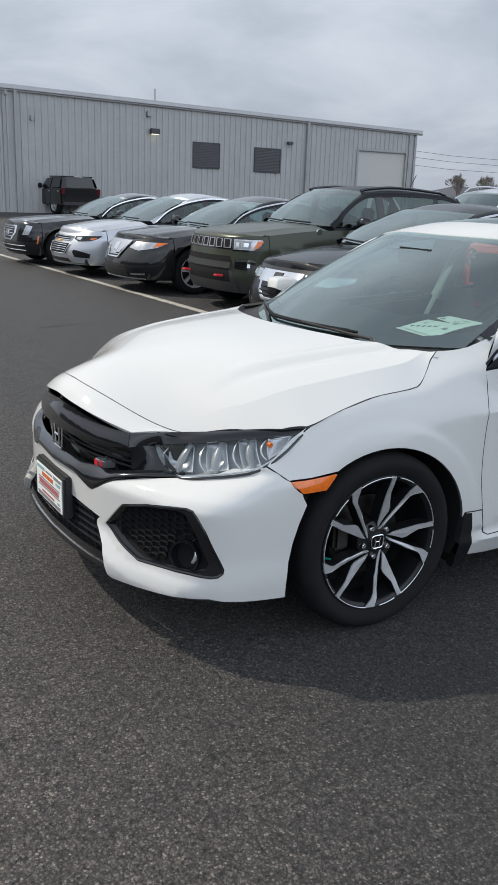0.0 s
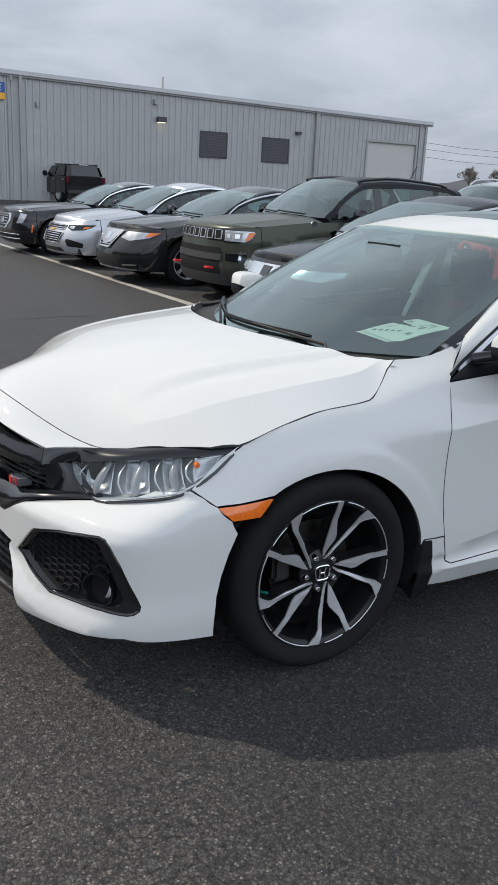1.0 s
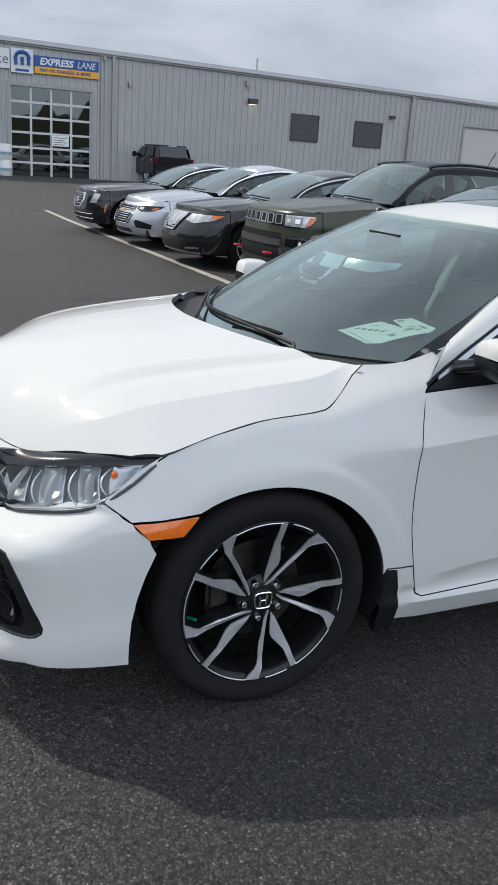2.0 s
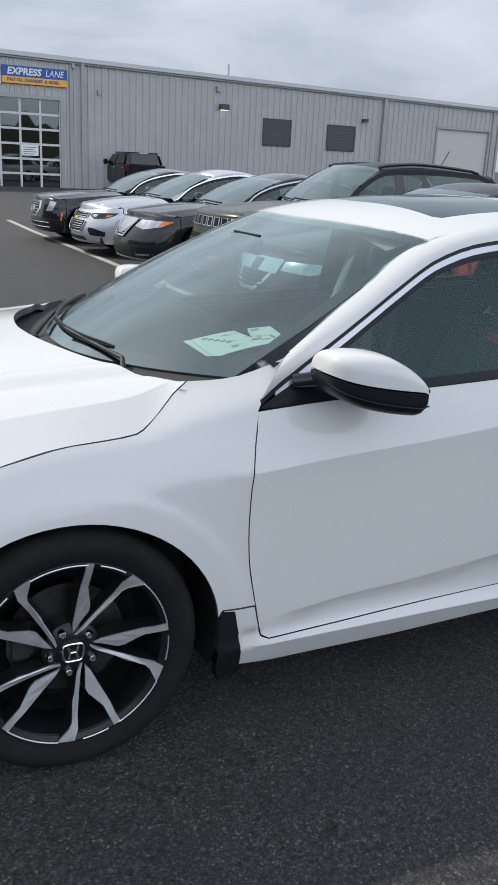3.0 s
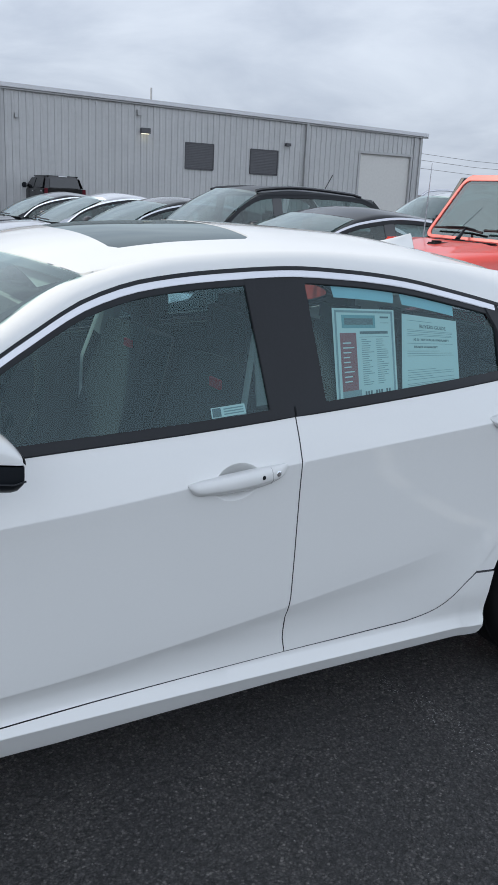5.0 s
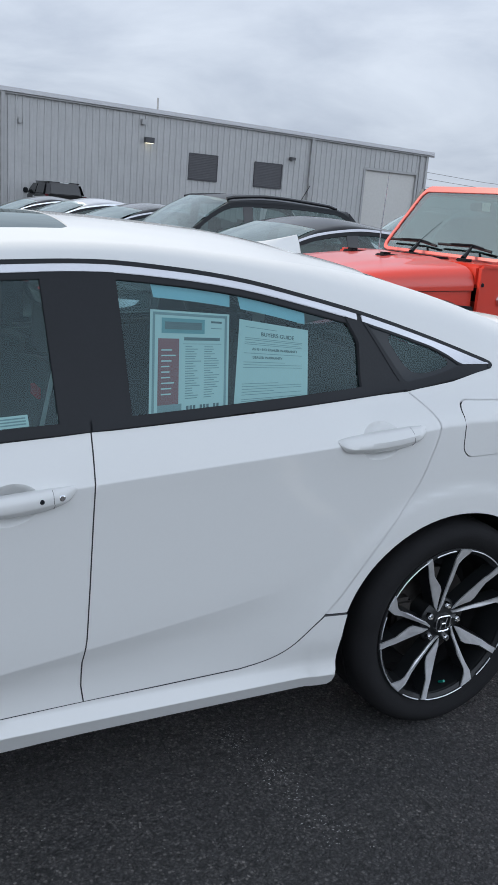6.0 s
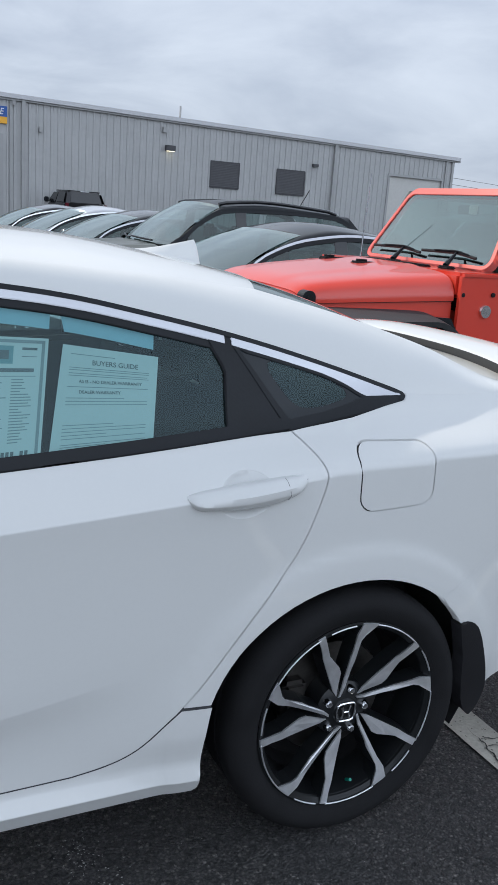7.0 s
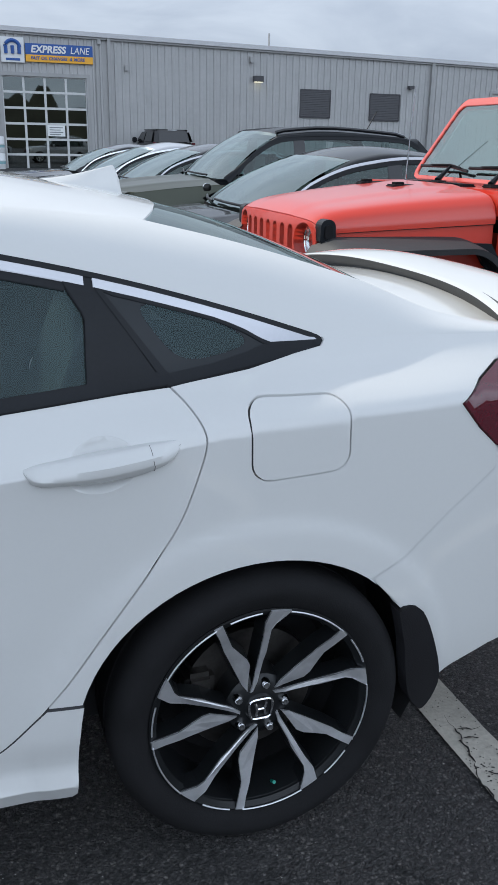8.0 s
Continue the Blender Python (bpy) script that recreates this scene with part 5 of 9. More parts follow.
for s in (False, True):
    bumper = panel("front_bumper", sc(top_half) + sc(low_half), NOSE_S, WHITE, sedan, step=0.014, depth=0.03, holes=[fog], mirror=s)
    surround = panel("fog_surround", fog, NOSE_S, GLOSS, bumper, "gloss black fog lamp surround", step=0.02, lift=-0.007, depth=0.035, holes=[fog_in], mirror=s)
    # thin raised edge round the opening
    edge_line = [np.array(nose(np.array([t * K]), np.array([z]), -0.006)[0]) * (1, -1 if s else 1, 1) for t, z in fine_line(shrink(fog, 0.006), 0.03)]
    tube("surround_edge", edge_line, 0.0035, GLOSS, bumper, n=6, closed=True)
    mesh_root = panel("corner_grille", shrink(fog_in, -0.006), NOSE_S, RUBBER, bumper, "black honeycomb grille", step=0.03, lift=-0.034, depth=0, mirror=s)
    # honeycomb of wide low cells
    hexa = [(-0.0205, 0), (-0.0115, 0.0098), (0.0115, 0.0098), (0.0205, 0), (0.0115, -0.0098), (-0.0115, -0.0098)]
    for c in range(13):
        for r in range(12):
            y, z = -0.405 - 0.0325 * c, 0.285 + 0.0202 * r + 0.0101 * (c % 2)
            q = np.array([at_y(y, z)]) / (K, 1)
            if y < -0.80 or not inside(q, shrink(fog_in, 0.004))[0] or math.hypot(y + 0.755, z - 0.352) < 0.062:
                continue
            V, F = [], []
            for grow, back in ((1.0, -0.034), (1.0, -0.023), (0.84, -0.021), (0.76, -0.033)):
                for hy, hz in hexa:
                    w = at_y(min(y + hy * grow, -0.3), z + hz * grow)
                    V.append(nose(np.array([w[0]]), np.array([w[1]]), back - 0.004 * (hz < 0))[0])
            for a in range(3):
                F += [(6 * a + i, 6 * a + (i + 1) % 6, 6 * a + 6 + (i + 1) % 6, 6 * a + 6 + i) for i in range(6)]
            mesh("grille_cell", np.array(V) * (1, -1 if s else 1, 1), F, RUBBER, mesh_root)
    # fog lamp: oval gloss bezel round a deep dark bowl with a small lens
    c = np.array(nose(np.array([at_y(-0.752, 0.352)[0]]), np.array([0.352]), 0.0)[0])
    d = np.array((-0.80, -0.6, 0.0))
    d /= np.linalg.norm(d)
    M = Vector(d).to_track_quat("Z", "Y").to_matrix().to_4x4()
    M.translation = Vector(c - d * 0.020)
    f = lathe("fog_lamp", [(0.050, -0.05), (0.0535, 0.004), (0.0515, 0.012), (0.047, 0.011), (0.043, 0.000), (0.038, -0.024), (0.030, -0.034), (0.0, -0.036)], GLOSS, bumper, np.zeros(3), "z", 36, "round gloss black fog lamp")
    lens = lathe("lens", [(0.036, -0.030), (0.028, -0.026), (0.016, -0.023), (0.0, -0.022)], LENSGREY, f, np.zeros(3), "z", 28, "dark fog lamp lens")
    # a glint in the lens, built as a bright crescent tube
    glint = tube("reflector", [(0.031 * math.cos(a), 0.031 * math.sin(a), -0.012) for a in np.linspace(-1.3, 0.5, 12)], [0.0006, 0.003, 0.005, 0.0065, 0.0075, 0.008, 0.008, 0.0075, 0.0065, 0.005, 0.003, 0.0006], REFLECT, f, "bright crescent standing for a glint in the lens", n=8)
    for o in (f, lens, glint):
        o.data.transform(M)
        if s:
            o.data.transform(Matrix.Diagonal((1, -1, 1, 1)))
            o.data.flip_normals()
    # headlamp: housing, reflectors, clear cover and the black brow above it
    tl, tr = np.array((-0.665, -0.47, 0.648)), np.array((-0.300, -0.812, 0.733))
    LU = (0.0, 0.10, 0.30, 0.62, 0.84, 1.0)
    low_edge = [spline(LU, c) for c in ((-0.660, -0.652, -0.590, -0.455, -0.375, -0.302), (-0.535, -0.610, -0.712, -0.815, -0.826, -0.814), (0.590, 0.574, 0.594, 0.633, 0.682, 0.731))]

    def lamp_face(u, v, off=0.0):
        u, v = np.asarray(u, float), np.asarray(v, float)
        top = tl * (1 - u[:, None]) + tr * u[:, None]
        bulge = 4 * np.clip(u, 0, 1) * (1 - np.clip(u, 0, 1))
        top = top + np.array((-0.72, -0.62, 0.12)) * (0.045 * bulge)[:, None]
        low = np.stack([f_(u) for f_ in low_edge], 1)
        p = top * (1 - v[:, None]) + low * v[:, None]
        return p + np.array((-0.72, -0.62, 0.12)) * (0.012 * np.sin(np.pi * np.clip(v, 0, 1)) + off)[:, None]

    head = grid("headlamp", lambda u, v: lamp_face(u, v, -0.060 * np.clip(u / 0.05, 0, 1) * np.clip((1 - u) / 0.2, 0, 1) * np.clip(v / 0.06, 0, 1) * np.clip((1 - v) / 0.06, 0, 1)), 30, 12, LAMPBLK, sedan, "clear headlamp with silver reflectors", mirror=s)
    grid("lens", lambda u, v: lamp_face(u, v, 0.003), 22, 8, CLEAR, head, "clear headlamp cover", mirror=s)
    for u0, u1, v0, v1, dz in ((0.015, 0.20, 0.10, 0.86, -0.034), (0.285, 0.42, 0.10, 0.88, -0.030), (0.50, 0.62, 0.08, 0.90, -0.026), (0.70, 0.86, 0.10, 0.84, -0.014)):
        # a leaning bowl, hollow in the middle
        def bowl(u, v, u0=u0, u1=u1, v0=v0, v1=v1, dz=dz):
            uu, vv = u0 + (u1 - u0) * u + 0.075 * (1 - v), v0 + (v1 - v0) * v
            hollow = 0.034 * np.sqrt(np.clip((1 - (2 * u - 1) ** 2) * (1 - (2 * v - 1) ** 2), 0, 1))
            return lamp_face(uu, vv, dz) + np.array((0.72, 0.62, -0.1)) * hollow[:, None]
        grid("reflector", bowl, 14, 12, REFLECT, head, "silver reflector bowl", thick=0.003, mirror=s)
        # bright crescent tube, a highlight built into the inner edge
        vs = np.linspace(0.02, 0.98, 14)
        arc = lamp_face(u0 + 0.075 * (1 - vs) - 0.035 * np.sin(np.pi * vs), v0 + (v1 - v0) * vs, dz + 0.012)
        tube("bowl_highlight", [q * (1, -1 if s else 1, 1) for q in arc], [0.0008 + 0.0024 * math.sin(math.pi * w) for w in vs], REFLECT, head, "bright crescent standing for a highlight on the bowl", n=7)
    for a, b in ((0.25, 0.105), (0.47, 0.34), (0.665, 0.56)):
        # dark blade between two bowls
        def divider(u, v, a=a, b=b):
            return lamp_face(b + (a - b) * (1 - v) ** 1.4 + 0.045 * (u - 0.5) * (0.4 + 0.6 * np.sin(np.pi * v)), 0.06 + 0.86 * v, -0.030 + 0.010 * np.sin(np.pi * u))
        grid("lamp_divider", divider, 6, 14, LAMPBLK, head, "grey blade between the reflectors", thick=0.004, mirror=s)
    # pale ledge along the bottom inside the lamp
    ledge_line = lamp_face(np.linspace(0.10, 0.90, 22), 0.95 - 0.04 * np.linspace(0, 1, 22), -0.004)
    tube("lamp_ledge", [q * (1, -1 if s else 1, 1) for q in ledge_line], 0.0028, REFLECT, head, "pale ledge along the lower edge", n=6)
    turn = lathe("bulb", [(0.0, 0.010), (0.008, 0.007), (0.010, 0.0), (0.008, -0.009), (0.0, -0.010)], AMBER, head, lamp_face(np.array([0.765]), np.array([0.34]), -0.020)[0], "y", 14, "amber turn signal bulb")
    if s:
        turn.data.transform(Matrix.Diagonal((1, -1, 1, 1)))
        turn.data.flip_normals()
    rimline = lamp_face(np.linspace(0.0, 1.0, 16), np.full(16, 1.0), 0.003)
    tube("lamp_seal", [p * (1, -1 if s else 1, 1) for p in rimline], 0.0045, GLOSS, head, n=6)

    BU = (0.0, 0.25, 0.6, 1.0)
    bx, by_, bz_ = spline(BU, (-0.740, -0.610, -0.455, -0.258)), spline(BU, (-0.430, -0.517, -0.684, -0.808)), spline(BU, (0.686, 0.698, 0.729, 0.757))

    def brow(u, v):
        """Gloss strip from the wing bar along the bonnet edge to the tip of the lamp."""
        a = np.stack([bx(u), by_(u), bz_(u)], 1)
        w_ = np.clip((u - 0.2) / 0.8, 0, 1)
        first = np.array((-0.753, -0.447, 0.642)) * np.clip(1 - u / 0.2, 0, 1)[:, None] + (tl + (-0.004, -0.004, 0.0)) * np.clip(u / 0.2, 0, 1)[:, None]
        b = np.where((u < 0.2)[:, None], first, lamp_face(w_, 0 * u, 0.005))
        mid_ = (a + b) / 2 + np.array((-0.006, -0.006, 0.007)) * np.clip(u / 0.2, 0, 1)[:, None]
        v = v[:, None]
        return a * (1 - v) ** 2 + 2 * v * (1 - v) * mid_ + b * v * v

    tube("brow_joint", [np.array(brow(np.array([0.0]), np.array([w]))[0]) * (1, -1 if s else 1, 1) for w in np.linspace(0, 1, 6)], 0.0012, RUBBER, sedan, n=4)
    grid("lamp_brow", brow, 40, 8, GLOSS, sedan, "gloss black brow above the headlamp", thick=-0.012, mirror=s)
    # gloss panel between grille and lamp
    cheek_pts = [np.array(q) for q in ((-0.742, -0.444, 0.648), (-0.662, -0.466, 0.650), (-0.640, -0.585, 0.574), (-0.742, -0.430, 0.535))]

    def cheek(u, v):
        u, w = u[:, None], v[:, None]
        return (cheek_pts[0] * (1 - u) + cheek_pts[1] * u) * (1 - w) + (cheek_pts[3] * (1 - u) + cheek_pts[2] * u) * w + np.array((-0.6, -0.6, 0)) * (0.010 * np.sin(np.pi * u) - 0.012 * np.sin(np.pi * w))
    grid("lamp_cheek", cheek, 12, 10, GLOSS, sedan, "gloss black panel beside the headlamp", mirror=s)

# centre grille
V, F = [], []
ys, zs = np.linspace(-0.56, 0.56, 33), np.linspace(0.455, 0.735, 10)
def deck(y, z, back):
    k = np.abs(y) / 0.56
    return np.array((-0.835 + 0.55 * y * y + back + 0.02 * k**4, y, z))
for y in ys:
    for z in zs:
        V.append(deck(y, z - 0.05 * abs(y) / 0.56 * (z > 0.6), 0.045))
for i in range(32):
    for j in range(9):
        F.append((i * 10 + j, i * 10 + 10 + j, i * 10 + 11 + j, i * 10 + j + 1))
grille = mesh("grille", V, F, GLOSS, sedan, "black honeycomb grille between the lamps")
bar_lo, bar_hi = spline((0, 0.08, 0.24, 0.34, 0.447), (0.630, 0.628, 0.623, 0.625, 0.642)), spline((0, 0.2, 0.33, 0.435), (0.724, 0.704, 0.688, 0.685))
def upper(u, v):
    """Broad wing bar: a sloping face with a rounded lower edge."""
    s_ = (u - 0.5) * 2
    y = s_ * (0.447 * (1 - v) + 0.432 * v)
    a = np.abs(y)
    z = bar_lo(a) * (1 - v) + bar_hi(a) * v
    return np.stack([-0.862 + 0.545 * y * y - 0.010 * (1 - np.abs(s_) ** 6) * np.sin(np.pi * np.clip(v * 1.25, 0, 1)) ** 0.7 + 0.022 * v, y, z], 1)
BY = (0.0, 0.2, 0.316, 0.38, 0.434, 0.52, 0.61)
low_lo, low_hi, low_x_ = spline(BY, (0.494, 0.498, 0.464, 0.494, 0.530, 0.555, 0.574)), spline(BY, (0.545, 0.542, 0.545, 0.550, 0.562, 0.578, 0.588)), spline(BY, (-0.868, -0.856, -0.836, -0.820, -0.796, -0.735, -0.645))
def lower(u, v):
    y = (u - 0.5) * 2 * 0.605
    a = np.abs(y)
    return np.stack([low_x_(a) - 0.020 * np.sin(np.pi * np.clip(v, 0, 1)) ** 0.6 + 0.03 * v, y, low_lo(a) * (1 - v) + low_hi(a) * v], 1)
grid("upper_bar", upper, 44, 9, GLOSS, grille, "gloss black wing bar", thick=-0.012)
grid("lower_bar", lower, 60, 9, GLOSS, grille, "gloss black lower bar", thick=-0.012)
for r in range(4):
    z = 0.562 + 0.018 * r
    tube("grille_slat", [deck(y, z - 0.01 * abs(y) / 0.56, 0.026) for y in np.linspace(-0.42, 0.42, 21)], 0.004, PLAST, grille, n=6)
fx = lambda y: -0.822 + 0.55 * y * y
emblem = tube("emblem", [(fx(0) - 0.028 + 0.02 * abs(b) / 0.07 * 0, a, 0.590 + b) for a, b in ((-0.050, 0.045), (-0.057, 0.03), (-0.050, -0.04), (-0.042, -0.05), (0.042, -0.05), (0.050, -0.04), (0.057, 0.03), (0.050, 0.045))], 0.0036, CHROME, grille, "chrome emblem", n=8, closed=True)
for a in (-0.022, 0.022):
    tube("emblem_bar", [(fx(0) - 0.028, a * 0.8, 0.550), (fx(0) - 0.03, a * 1.25, 0.631)], 0.0042, CHROME, emblem, n=8)
tube("emblem_bar", [(fx(0) - 0.03, -0.02, 0.587), (fx(0) - 0.03, 0.02, 0.587)], 0.0042, CHROME, emblem, n=8)
for k_, (y, w) in enumerate(((-0.272, 0.014), (-0.300, 0.006))):
    badge = box("trim_badge", (fx(y) - 0.018, y - w - 0.003, 0.530), (fx(y) + 0.03, y + w + 0.003, 0.560), BRIGHT, grille, "small badge with a silver edge", bevel=0.003)
    box("badge_face", (fx(y) - 0.0215, y - w, 0.533), (fx(y) - 0.0175, y + w, 0.557), REDCLOTH, badge, "red badge face", bevel=0.001)
# lower middle intake with splitter
def intake(u, v):
    y = (u - 0.5) * 2 * 0.46
    z = 0.225 + 0.20 * v
    return np.stack([-0.83 + 0.22 * y * y + 0 * v, y, z], 1)
low_grille = grid("lower_grille", intake, 24, 8, PLAST, sedan, "black lower intake grille")
for r in range(5):
    tube("grille_slat", [(-0.852 + 0.22 * y * y, y, 0.278 + 0.026 * r) for y in np.linspace(-0.42 + 0.03 * r, 0.42 - 0.03 * r, 13)], 0.006, TRIM, low_grille, n=6)
for c in range(15):
    y = -0.385 + 0.055 * c
    tube("grille_upright", [(-0.850 + 0.22 * y * y, y, 0.262), (-0.850 + 0.22 * y * y, y * 0.92, 0.395)], 0.0045, TRIM, low_grille, n=5)
def lip_fn(z0, z1, off, span):
    return lambda u, v: nose(np.where(np.abs((u - 0.5) * span) < 0.02, 0.02, (u - 0.5) * span), z0 + (z1 - z0) * v, off)
grid("splitter", lip_fn(0.212, 0.232, -0.022, 178), 50, 4, PLAST, sedan, "black lower lip", thick=0.03)
grid("middle_lip", lip_fn(0.232, 0.262, -0.03, 84), 30, 4, GLOSS, sedan, "gloss black lip below the intake", thick=0.02)
grid("lip_edge", lip_fn(0.228, 0.2325, -0.026, 84), 30, 2, BRIGHT, sedan, "thin bright lip edge", thick=0.006)
# dealer plate in a black holder
holder = box("plate_holder", (-0.885, -0.168, 0.304), (-0.85, 0.168, 0.466), PLAST, sedan, "black plate bracket", bevel=0.008)
box("plate", (-0.8885, -0.147, 0.320), (-0.8852, 0.147, 0.448), PAPER, holder, "white dealer plate with coloured print", bevel=0.0)
for y0, y1, z0, z1, mt in ((-0.112, 0.112, 0.372, 0.392, INKRED), (-0.122, 0.122, 0.364, 0.368, INK), (-0.122, 0.122, 0.396, 0.400, INK), (-0.050, 0.075, 0.408, 0.424, AMBER), (-0.138, -0.060, 0.432, 0.443, INK), (-0.130, -0.085, 0.414, 0.424, INKGREEN), (0.05, 0.135, 0.430, 0.441, INKGREEN), (-0.045, 0.03, 0.433, 0.439, INK), (-0.125, -0.10, 0.344, 0.352, INKGREEN), (-0.06, 0.08, 0.344, 0.351, INKRED), (-0.130, 0.130, 0.325, 0.338, INK)):
    box("print", (-0.8902, y0, z0), (-0.8887, y1, z1), mt, holder)
# cowl, wipers
def cowl(u, v):
    y = (u - 0.5) * 2 * 0.72
    a = np.stack([0.02 + 0.58 * y * y, y, 0.915 + 0.02 * np.abs(y)], 1)
    b = np.stack([0.165 + 0.62 * y * y, y, 0.920 + 0.05 * y * y], 1)
    return a * (1 - v[:, None]) + b * v[:, None] + np.stack([0 * y, 0 * y, -0.012 * 4 * v * (1 - v)], 1)
grid("cowl", cowl, 30, 6, PLAST, sedan, "black plastic cowl below the windscreen")
def on_screen(y, v, up):
    return screen(np.array([y]), np.array([v]))[0] + np.array((-0.6, 0, 0.8)) * up
for y0, ya, yb in ((-0.468, -0.345, 0.24), (0.12, 0.18, 0.62)):
    wiper = tube("wiper", [on_screen(y0, -0.06, 0.012), on_screen(y0 + 0.04, 0.0, 0.022), on_screen((ya + yb) / 2, 0.055, 0.024)], [0.009, 0.007, 0.0045], PLAST, sedan, "black wiper arm", n=7)
    tube("wiper_blade", [on_screen(y, 0.05 + 0.012 * math.sin((y - ya) / (yb - ya) * math.pi), 0.014) for y in np.linspace(ya, yb, 12)], [0.004] + [0.0065] * 10 + [0.004], TRIM, wiper, n=6, flat=1.5)
    lathe("pivot_cap", [(0.0, 0.014), (0.010, 0.012), (0.014, 0.0), (0.015, -0.02)], PLAST, wiper, np.array(on_screen(y0, -0.05, 0.008)), "z", 14)

# rear glass, boot and spoiler
def rear_screen(u, v):
    y = (u - 0.5) * 2
    ya, yb = y * 0.515, y * 0.63
    a = np.stack([2.66 - 0.45 * ya * ya, ya, roof_z(2.66 - 0.45 * ya * ya, ya) - 0.004], 1)
    b = np.stack([3.22 - 0.10 * yb * yb, yb, 1.095 - 0.02 * yb * yb], 1)
    v = v[:, None]
    return a * (1 - v) + b * v + np.array((0.3, 0, 1.0)) * 0.022 * 4 * v * (1 - v)
grid("rear_windscreen", rear_screen, 20, 10, glass("rear_glass", (0.25, 0.32, 0.31), 1.5), sedan, "dark tinted rear windscreen")
def deck_top(u, v):
    y = (u - 0.5) * 2
    yy = y * (0.655 - 0.10 * v)
    x = 3.205 + 0.52 * v - 0.06 * yy * yy
    return np.stack([x, yy, 1.085 - 0.05 * np.abs(yy / 0.66) ** 2.2 - 0.03 * v**2], 1)
boot = grid("boot_lid", deck_top, 24, 12, WHITE, sedan, "white boot lid", thick=-0.015)
hi_x, hi_y, hi_z = spline((0, 0.72, 1), (2.53, 3.20, 3.40)), spline((0, 0.72, 1), (0.535, 0.632, 0.62)), spline((0, 0.2, 0.45, 0.72, 1), (1.303, 1.258, 1.187, 1.098, 1.062))
def pillar(u, v):
    x = 2.42 + 0.98 * u
    zq = quarter_top(x) - 0.006 * np.clip((x - 2.84) / 0.06, 0, 1)
    lo = np.stack([x, -side_y(x, zq) + 0.0009 * np.clip((x - 2.84) / 0.06, 0, 1), zq], 1)
    hi = np.stack([hi_x(u), -hi_y(u), np.maximum(hi_z(u), lo[:, 2] + 0.004)], 1)
    rise = (hi[:, 2] - lo[:, 2]) * 0.85
    mid_ = np.stack([(lo[:, 0] + hi[:, 0]) / 2, np.minimum(lo[:, 1] + 0.47 * rise, hi[:, 1]), lo[:, 2] + rise], 1)
    v = v[:, None]
    return lo * (1 - v) ** 2 + 2 * v * (1 - v) * mid_ + hi * v * v
def roof_side(u, v):
    a = u * 1.6
    return np.where((a <= 1)[:, None], rail(np.clip(a, 0, 1), v), pillar(np.clip((a - 1) / 0.6, 0, 1), v))
for s in (False, True):
    grid("roof_rail", roof_side, 129, 9, WHITE, sedan, "white roof rail and rear pillar", mirror=s)
def wing_edge(y, lead):
    """Leading or trailing edge of the boot wing."""
    k = np.abs(y) / 0.70
    x = (3.44 if lead else 3.63) - 0.07 * (y / 0.6) ** 2
    z = (1.107 - 0.050 * k**3.4) if lead else (1.116 - 0.050 * k**3.4)
    return np.stack([x, y, z], 1)
def wing(u, v):
    y = (u - 0.5) * 2 * 0.685
    ang = 2 * np.pi * v
    a, b = wing_edge(y, True), wing_edge(y, False)
    mid_ = (a + b) / 2 + (a - b) / 2 * np.cos(ang)[:, None]
    return mid_ + np.stack([0 * y, 0 * y, 0.010 * np.sin(ang) * (1 - 0.3 * np.cos(ang))], 1)
grid("spoiler", wing, 48, 19, WHITE, sedan, "raised white boot spoiler")
# dark grey strip closing the gap between spoiler and boot lid
def gap_strip(u, v):
    y = (u - 0.5) * 2 * 0.60
    top_ = wing_edge(y, True) + np.array((0.012, 0, -0.002))
    low_ = top_ + np.stack([0.020 + 0 * y, 0 * y, -0.045 + 0.02 * (np.abs(y) / 0.6) ** 4], 1)
    return top_ * (1 - v[:, None]) + low_ * v[:, None]
grid("spoiler_gap_strip", gap_strip, 40, 4, GAP_GREY, sedan, "dark grey strip filling the gap below the spoiler", thick=0.02)
# rear end
def tail_end(u, v):
    y = (u - 0.5) * 2
    z = 0.38 + 0.68 * v
    w = side_y(np.full_like(z, 3.68), z)
    return np.stack([3.675 + 0.06 * (1 - np.abs(y) ** 3), y * w, z], 1)
grid("rear_bumper", tail_end, 24, 12, WHITE, sedan, thick=0.02)

# shark fin aerial
def fin(u, v):
    x = 2.40 + 0.205 * u
    h = 0.068 * np.clip(u / 0.92, 0, 1) ** 1.25 * np.sqrt(np.clip((1 - u) / 0.10, 0, 1))
    w = 0.030 * np.sin(np.pi * np.clip(u * 0.82 + 0.06, 0, 1)) ** 0.7
    a = np.pi * v
    base = roof_z(x, 0 * x)
    return np.stack([x, w * np.cos(a) * (1 - 0.65 * np.sin(a)), base - 0.006 + (h + 0.006) * np.sin(a) ** 0.8], 1)
grid("roof_aerial", fin, 40, 17, WHITE, sedan, "white shark fin aerial")

# underbody boxes, mostly unseen, block light below the car; wheel housings
box("floor_pan", (0.42, -0.80, 0.20), (2.28, 0.80, 0.30), PLAST, sedan)
box("splash_shield", (-0.78, -0.62, 0.205), (0.42, 0.62, 0.225), PLAST, sedan)
box("engine_bay", (-0.62, -0.50, 0.24), (-0.42, 0.50, 0.52), PLAST, sedan)
box("engine_block", (-0.42, -0.55, 0.24), (0.36, 0.55, 0.72), PLAST, sedan)
